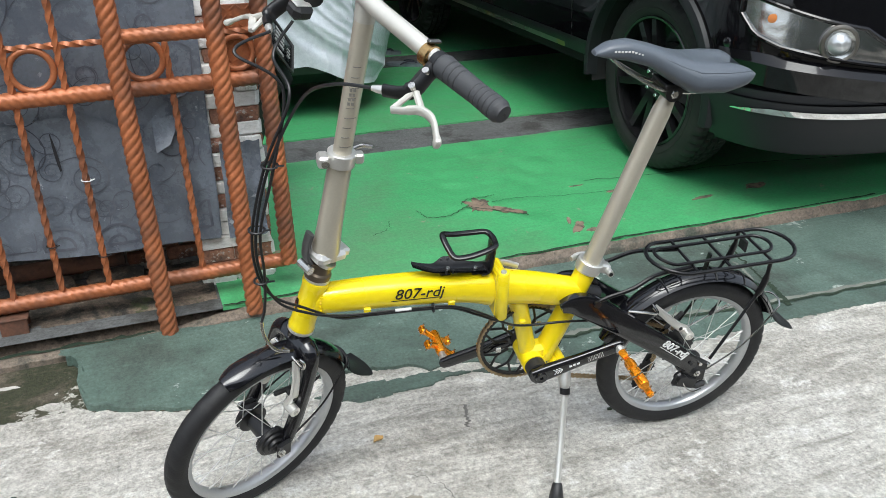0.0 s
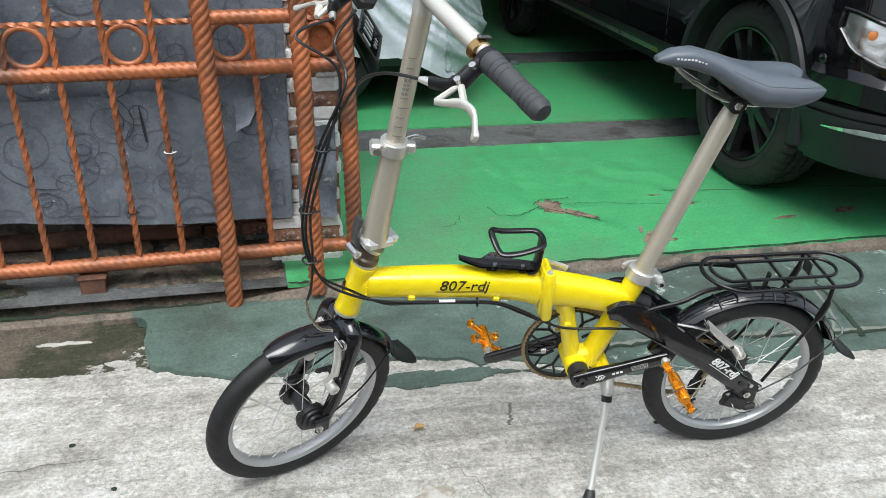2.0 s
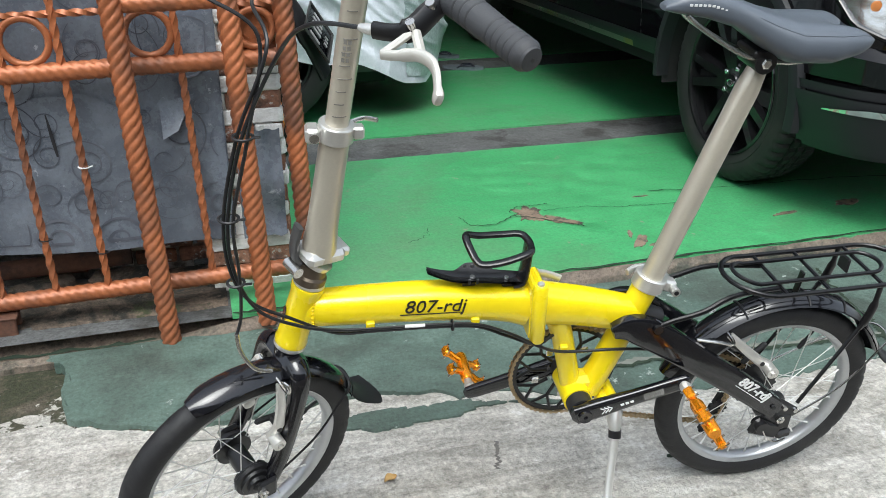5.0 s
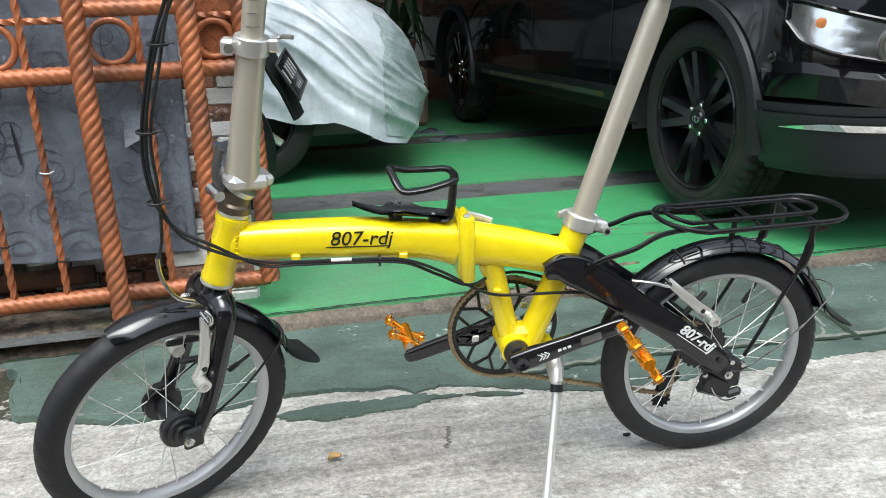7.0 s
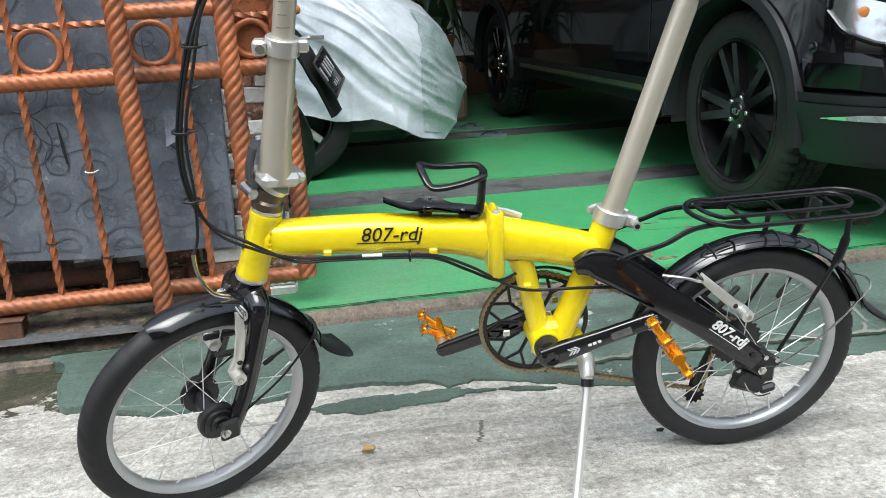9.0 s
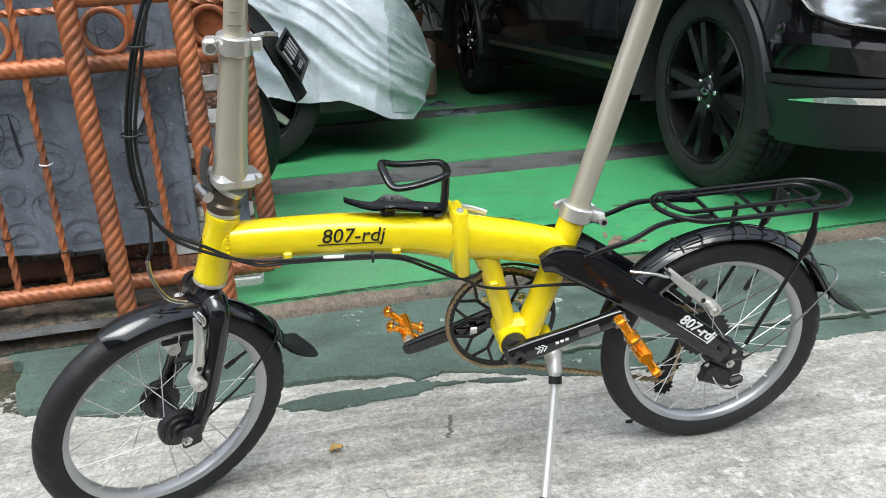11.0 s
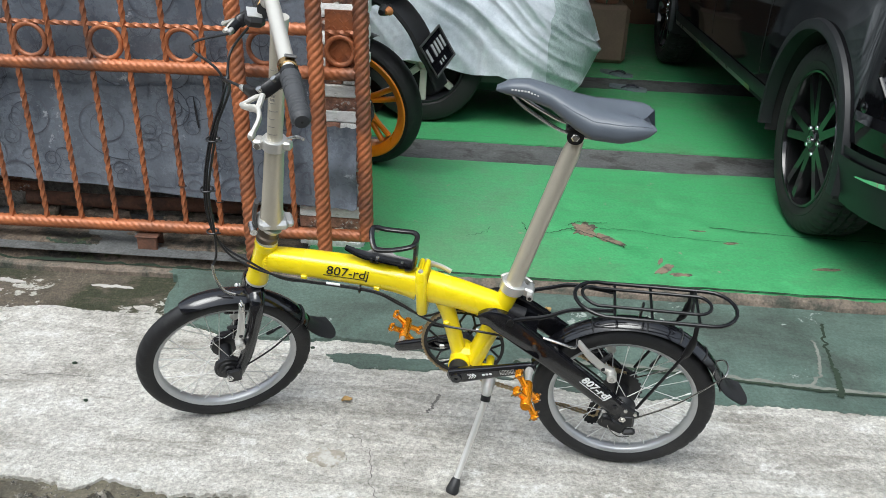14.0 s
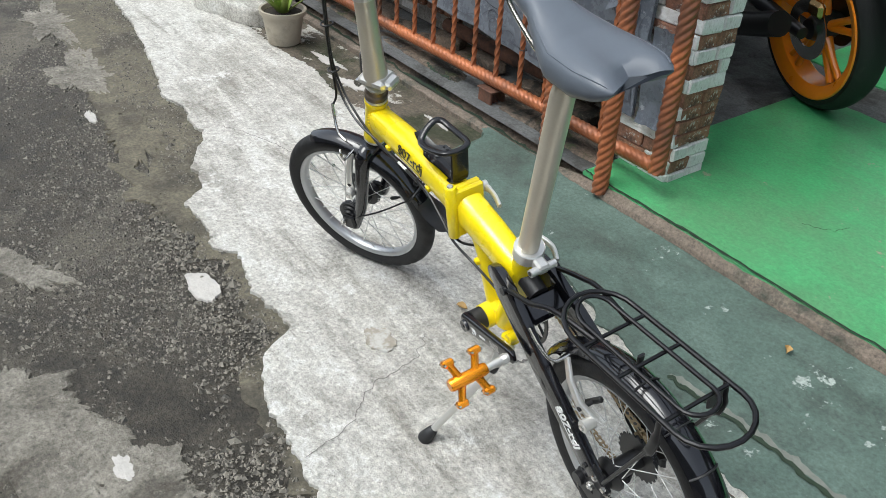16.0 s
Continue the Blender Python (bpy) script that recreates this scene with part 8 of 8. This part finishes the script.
def pot(name, x, y, z, r0, r1, h, mat_, label, leaf, leaves, seed, ribs=False):
    p = thing(name, Matrix.Translation((x, y, z)), label, "potted plant")
    n = 48
    prof = [(r0 * 0.2, 0), (r0, 0), (r1 * 0.96, h * 0.86), (r1 * 1.06, h * 0.87), (r1 * 1.08, h), (r1 * 0.97, h), (r1 * 0.90, h * 0.88)]
    g = Geo()
    g.lathe(prof, n, closed=False)
    b = part("pot", g, mat_, p)
    if ribs:
        for kk in range(20):
            a = 2 * math.pi * kk / 20
            part("rib", Geo().tube([(r0 * 1.01 * math.cos(a), r0 * 1.01 * math.sin(a), 0.02), (r1 * 0.93 * math.cos(a), r1 * 0.93 * math.sin(a), h * 0.72)], 0.005, 6), mat_, b)
    part("soil", Geo().lathe([(0.0, h * 0.90), (r1 * 0.93, h * 0.88)], 24), SOIL, p)
    rn = random.Random(seed)
    for kk in range(leaves):
        a = kk * 2.4 + rn.uniform(-0.3, 0.3)
        tilt = rn.uniform(0.08, 0.80) if leaf == "aloe" else rn.uniform(0.15, 0.85)
        ln = rn.uniform(0.18, 0.36) if leaf == "aloe" else rn.uniform(0.20, 0.30)
        wd = 0.015 if leaf == "aloe" else 0.050
        base = Vector((0.02 * math.cos(a), 0.02 * math.sin(a), h * 0.88))
        out = Vector((math.cos(a), math.sin(a), 0))
        side = Vector((-math.sin(a), math.cos(a), 0))
        g = Geo()
        for sgn in (1, -1):
            def f(u, v, sgn=sgn):
                vv = (v - 0.5) * 2 * sgn
                w = wd * (1 - u) ** 0.6 * (1 if leaf == "aloe" else (0.6 + 1.2 * u) * (1.0 - u * u) ** 0.3 + 0.05)
                c = base + out * (ln * (math.sin(tilt) * u + 0.25 * u * u * math.sin(tilt))) + Vector((0, 0, ln * math.cos(tilt) * (u - 0.12 * u * u * math.sin(tilt) * 2)))
                thick = 0.010 * (1 - u) if leaf == "aloe" else 0.002
                return c + side * (w * vv) + (out * -0.4 + Vector((0, 0, 0.4))) * (w * 0.6 * abs(vv) ** 1.5) - (Vector((0, 0, 1)) * 0.5 + out * 0.5) * (thick if sgn < 0 else 0) * (1 - vv * vv)
            g.grid(12, 5, f)
        part("leaf", g, ALOE if leaf == "aloe" else SNAKE, p, sharp=70)
    return p


pot("aloe_plant", -1.06, 2.09, 0.010, 0.066, 0.090, 0.140, POT, "spiky green aloe in a beige plastic pot", "aloe", 15, 3)
pot("leafy_plant", -1.52, 2.15, 0.082, 0.098, 0.132, 0.165, TEAL, "broad-leaved green plant in a teal ribbed pot", "broad", 10, 8, True)
g = Geo()


def lump(u, v):
    """A rounded, uneven cement slab: v runs from its middle to its foot."""
    a = 2 * math.pi * u
    r = (1 + 0.22 * noise.noise((math.cos(a) * 1.5, math.sin(a) * 1.5, 61)) + 0.05 * noise.noise((math.cos(a) * 6, math.sin(a) * 6, 62))) * min(1, v * 1.45)
    drop = max(0.0, (v - 0.66) / 0.34)
    x, y = -1.60 + 0.33 * r * math.cos(a), 2.16 + 0.20 * r * math.sin(a)
    return (x, y, 0.078 * (1 - drop**1.3) + 0.005 + 0.004 * noise.noise((x * 12, y * 12, 1)))


g.grid(72, 16, lump, close_u=True)
tagged(part("cement_slab", g, CONCRETE, sharp=60), "rough pale cement slab under the plant pots", "slab")

# a drooping plant on the stone block
DARK_LEAF = material("dark_drooping_leaf", (0.020, 0.045, 0.018), 0.5, vary=0.4, scale=12, bump=0.1)
droop = thing("drooping_plant", Matrix.Translation((1.91, 5.92, floor_z(0, 5.9) + 0.40)), "dark drooping leafy plant in a pot on the stone block", "potted plant")
part("pot", Geo().lathe([(0.02, 0), (0.085, 0), (0.115, 0.16), (0.122, 0.16), (0.122, 0.18), (0.105, 0.18), (0.100, 0.15)], 28), material("brown_clay_pot", (0.20, 0.10, 0.06), 0.8, vary=0.2, bump=0.2), droop, "brown clay pot")
part("soil", Geo().lathe([(0.0, 0.152), (0.104, 0.150)], 20), SOIL, droop)
rn = random.Random(31)
for kk in range(22):
    a = kk * 2.4 + rn.uniform(-0.4, 0.4)
    out = Vector((math.cos(a), math.sin(a), 0))
    side = Vector((-math.sin(a), math.cos(a), 0))
    ln, up = rn.uniform(0.16, 0.30), rn.uniform(0.10, 0.42)
    g = Geo()
    for sgn in (1, -1):
        g.grid(10, 5, lambda u, v, sgn=sgn: out * (0.02 + ln * u) + Vector((0, 0, 0.15 + up * math.sin(2.4 * u) - 0.22 * u * u)) + side * ((v - 0.5) * sgn * 0.075 * math.sin(math.pi * min(0.98, 0.1 + 0.9 * u))) + Vector((0, 0, -0.012 * (2 * v - 1) ** 2 - (0.002 if sgn < 0 else 0))))
    part("leaf", g, DARK_LEAF, droop, sharp=70)

# ---- brick pillar ----
PX0, PX1, PY0, PY1, PZ0, PZ1 = 0.46, 0.683, 2.465, 2.63, 0.06, 2.4
pillar = thing("pillar", pose(0, 0, 0), "gate pillar of brown and whitewashed bricks", "pillar", kind="structure")
g = Geo()
g.box((PX1 - PX0 - 0.016, PY1 - PY0 - 0.016, PZ1 - PZ0), ((PX0 + PX1) / 2, (PY0 + PY1) / 2, (PZ0 + PZ1) / 2))
part("core", g, WHITEWASH, pillar)
rnd = random.Random(4)


def brick_mesh(name, size, mat_, seed):
    r = random.Random(seed)
    g = Geo()
    g.box(size, bevel=0.004)
    for i, p in enumerate(g.v):
        g.v[i] = p + Vector((r.uniform(-1, 1), r.uniform(-1, 1), r.uniform(-1, 1))) * 0.0022
    ob = part(name, g, mat_, sharp=30)
    me = ob.data
    bpy.data.objects.remove(ob)
    return me


BH = 0.040
long_meshes = {w: [brick_mesh("brick", (0.110, 0.030, BH), WHITEWASH if w else BRICK, 70 + i + 10 * w) for i in range(4)] for w in (0, 1)}
half_meshes = {w: [brick_mesh("brick", (0.052, 0.030, BH), WHITEWASH if w else BRICK, 90 + i + 10 * w) for i in range(3)] for w in (0, 1)}


def lay(me, m, parent):
    o = new("brick", me)
    o.parent = parent
    o.matrix_local = m
    return o


row = 0
z = PZ0 + 0.03
while z < PZ1 - 0.03:
    worn = z < 0.34
    for face in range(2):
        span = (PX1 - PX0) if face == 0 else (PY1 - PY0)
        if row % 2:
            cut = [(0, 1, 1)] if rnd.random() < 0.5 else [(0, 0.55, 1), (0.55, 1, 1)]
        else:
            a = rnd.uniform(0.58, 0.74)
            cut = [(0, a, 0), (a, 1, 1)] if (row // 2 + face) % 2 else [(0, 1 - a, 1), (1 - a, 1, 0)]
            if rnd.random() < 0.35:
                cut = [(0, 0.48, 0), (0.48, 1, 0)]
        for a, b, wht in cut:
            if worn and rnd.random() < 0.45:
                wht = 1 - wht
            ln = span * (b - a) - 0.004
            me = rnd.choice(long_meshes[wht])
            c = span * (a + b) / 2
            jut = rnd.uniform(-0.0020, 0.0020) + (0.0 if wht else 0.003)
            if face == 0:
                m = pose(PX0 + c, PY0 + 0.010 + jut, z, rnd.uniform(-1, 1), rnd.uniform(-0.8, 0.8), 0)
            else:
                m = pose(PX1 - 0.010 - jut, PY0 + c, z, rnd.uniform(-1, 1), 0, 90 + rnd.uniform(-0.6, 0.6))
            lay(me, m @ Matrix.Diagonal((ln / 0.110, 1, 1.06, 1)), pillar)
    z += BH + 0.003
    row += 1

# bricks left at the foot of the boundary wall
for r_ in range(6):
    for c_ in range(20):
        x = -2.55 + 0.124 * c_ + (0.06 if r_ % 2 else 0)
        zz = 0.125 + 0.048 * r_
        if x > -0.62 or rnd.random() < 0.30:
            continue
        lay(rnd.choice(long_meshes[1 if rnd.random() < 0.22 else 0]), pose(x, 2.648 + rnd.uniform(-0.004, 0.004), zz, 0, rnd.uniform(-1.5, 1.5), 0), low)
for c_ in range(5):
    for r_ in range(3):
        if rnd.random() < 0.8:
            lay(rnd.choice(long_meshes[1 if rnd.random() < 0.25 else 0]), pose(-0.05 + 0.12 * c_ + 0.05 * (r_ % 2), 2.648, 0.13 + 0.048 * r_, 0, rnd.uniform(-2, 2), 0), low)
# bricks of the back wall that show past the parked cars
for r_ in range(9):
    for c_ in range(13):
        x = 0.75 + 0.212 * c_ + (0.1 if r_ % 2 else 0)
        o = new("brick", long_meshes[0][(r_ * 3 + c_) % 4])
        o.parent = back
        o.matrix_local = Matrix.Translation((x, 7.585, 0.92 + 0.075 * r_)) @ Matrix.Diagonal((1.85, 1, 1.65, 1))
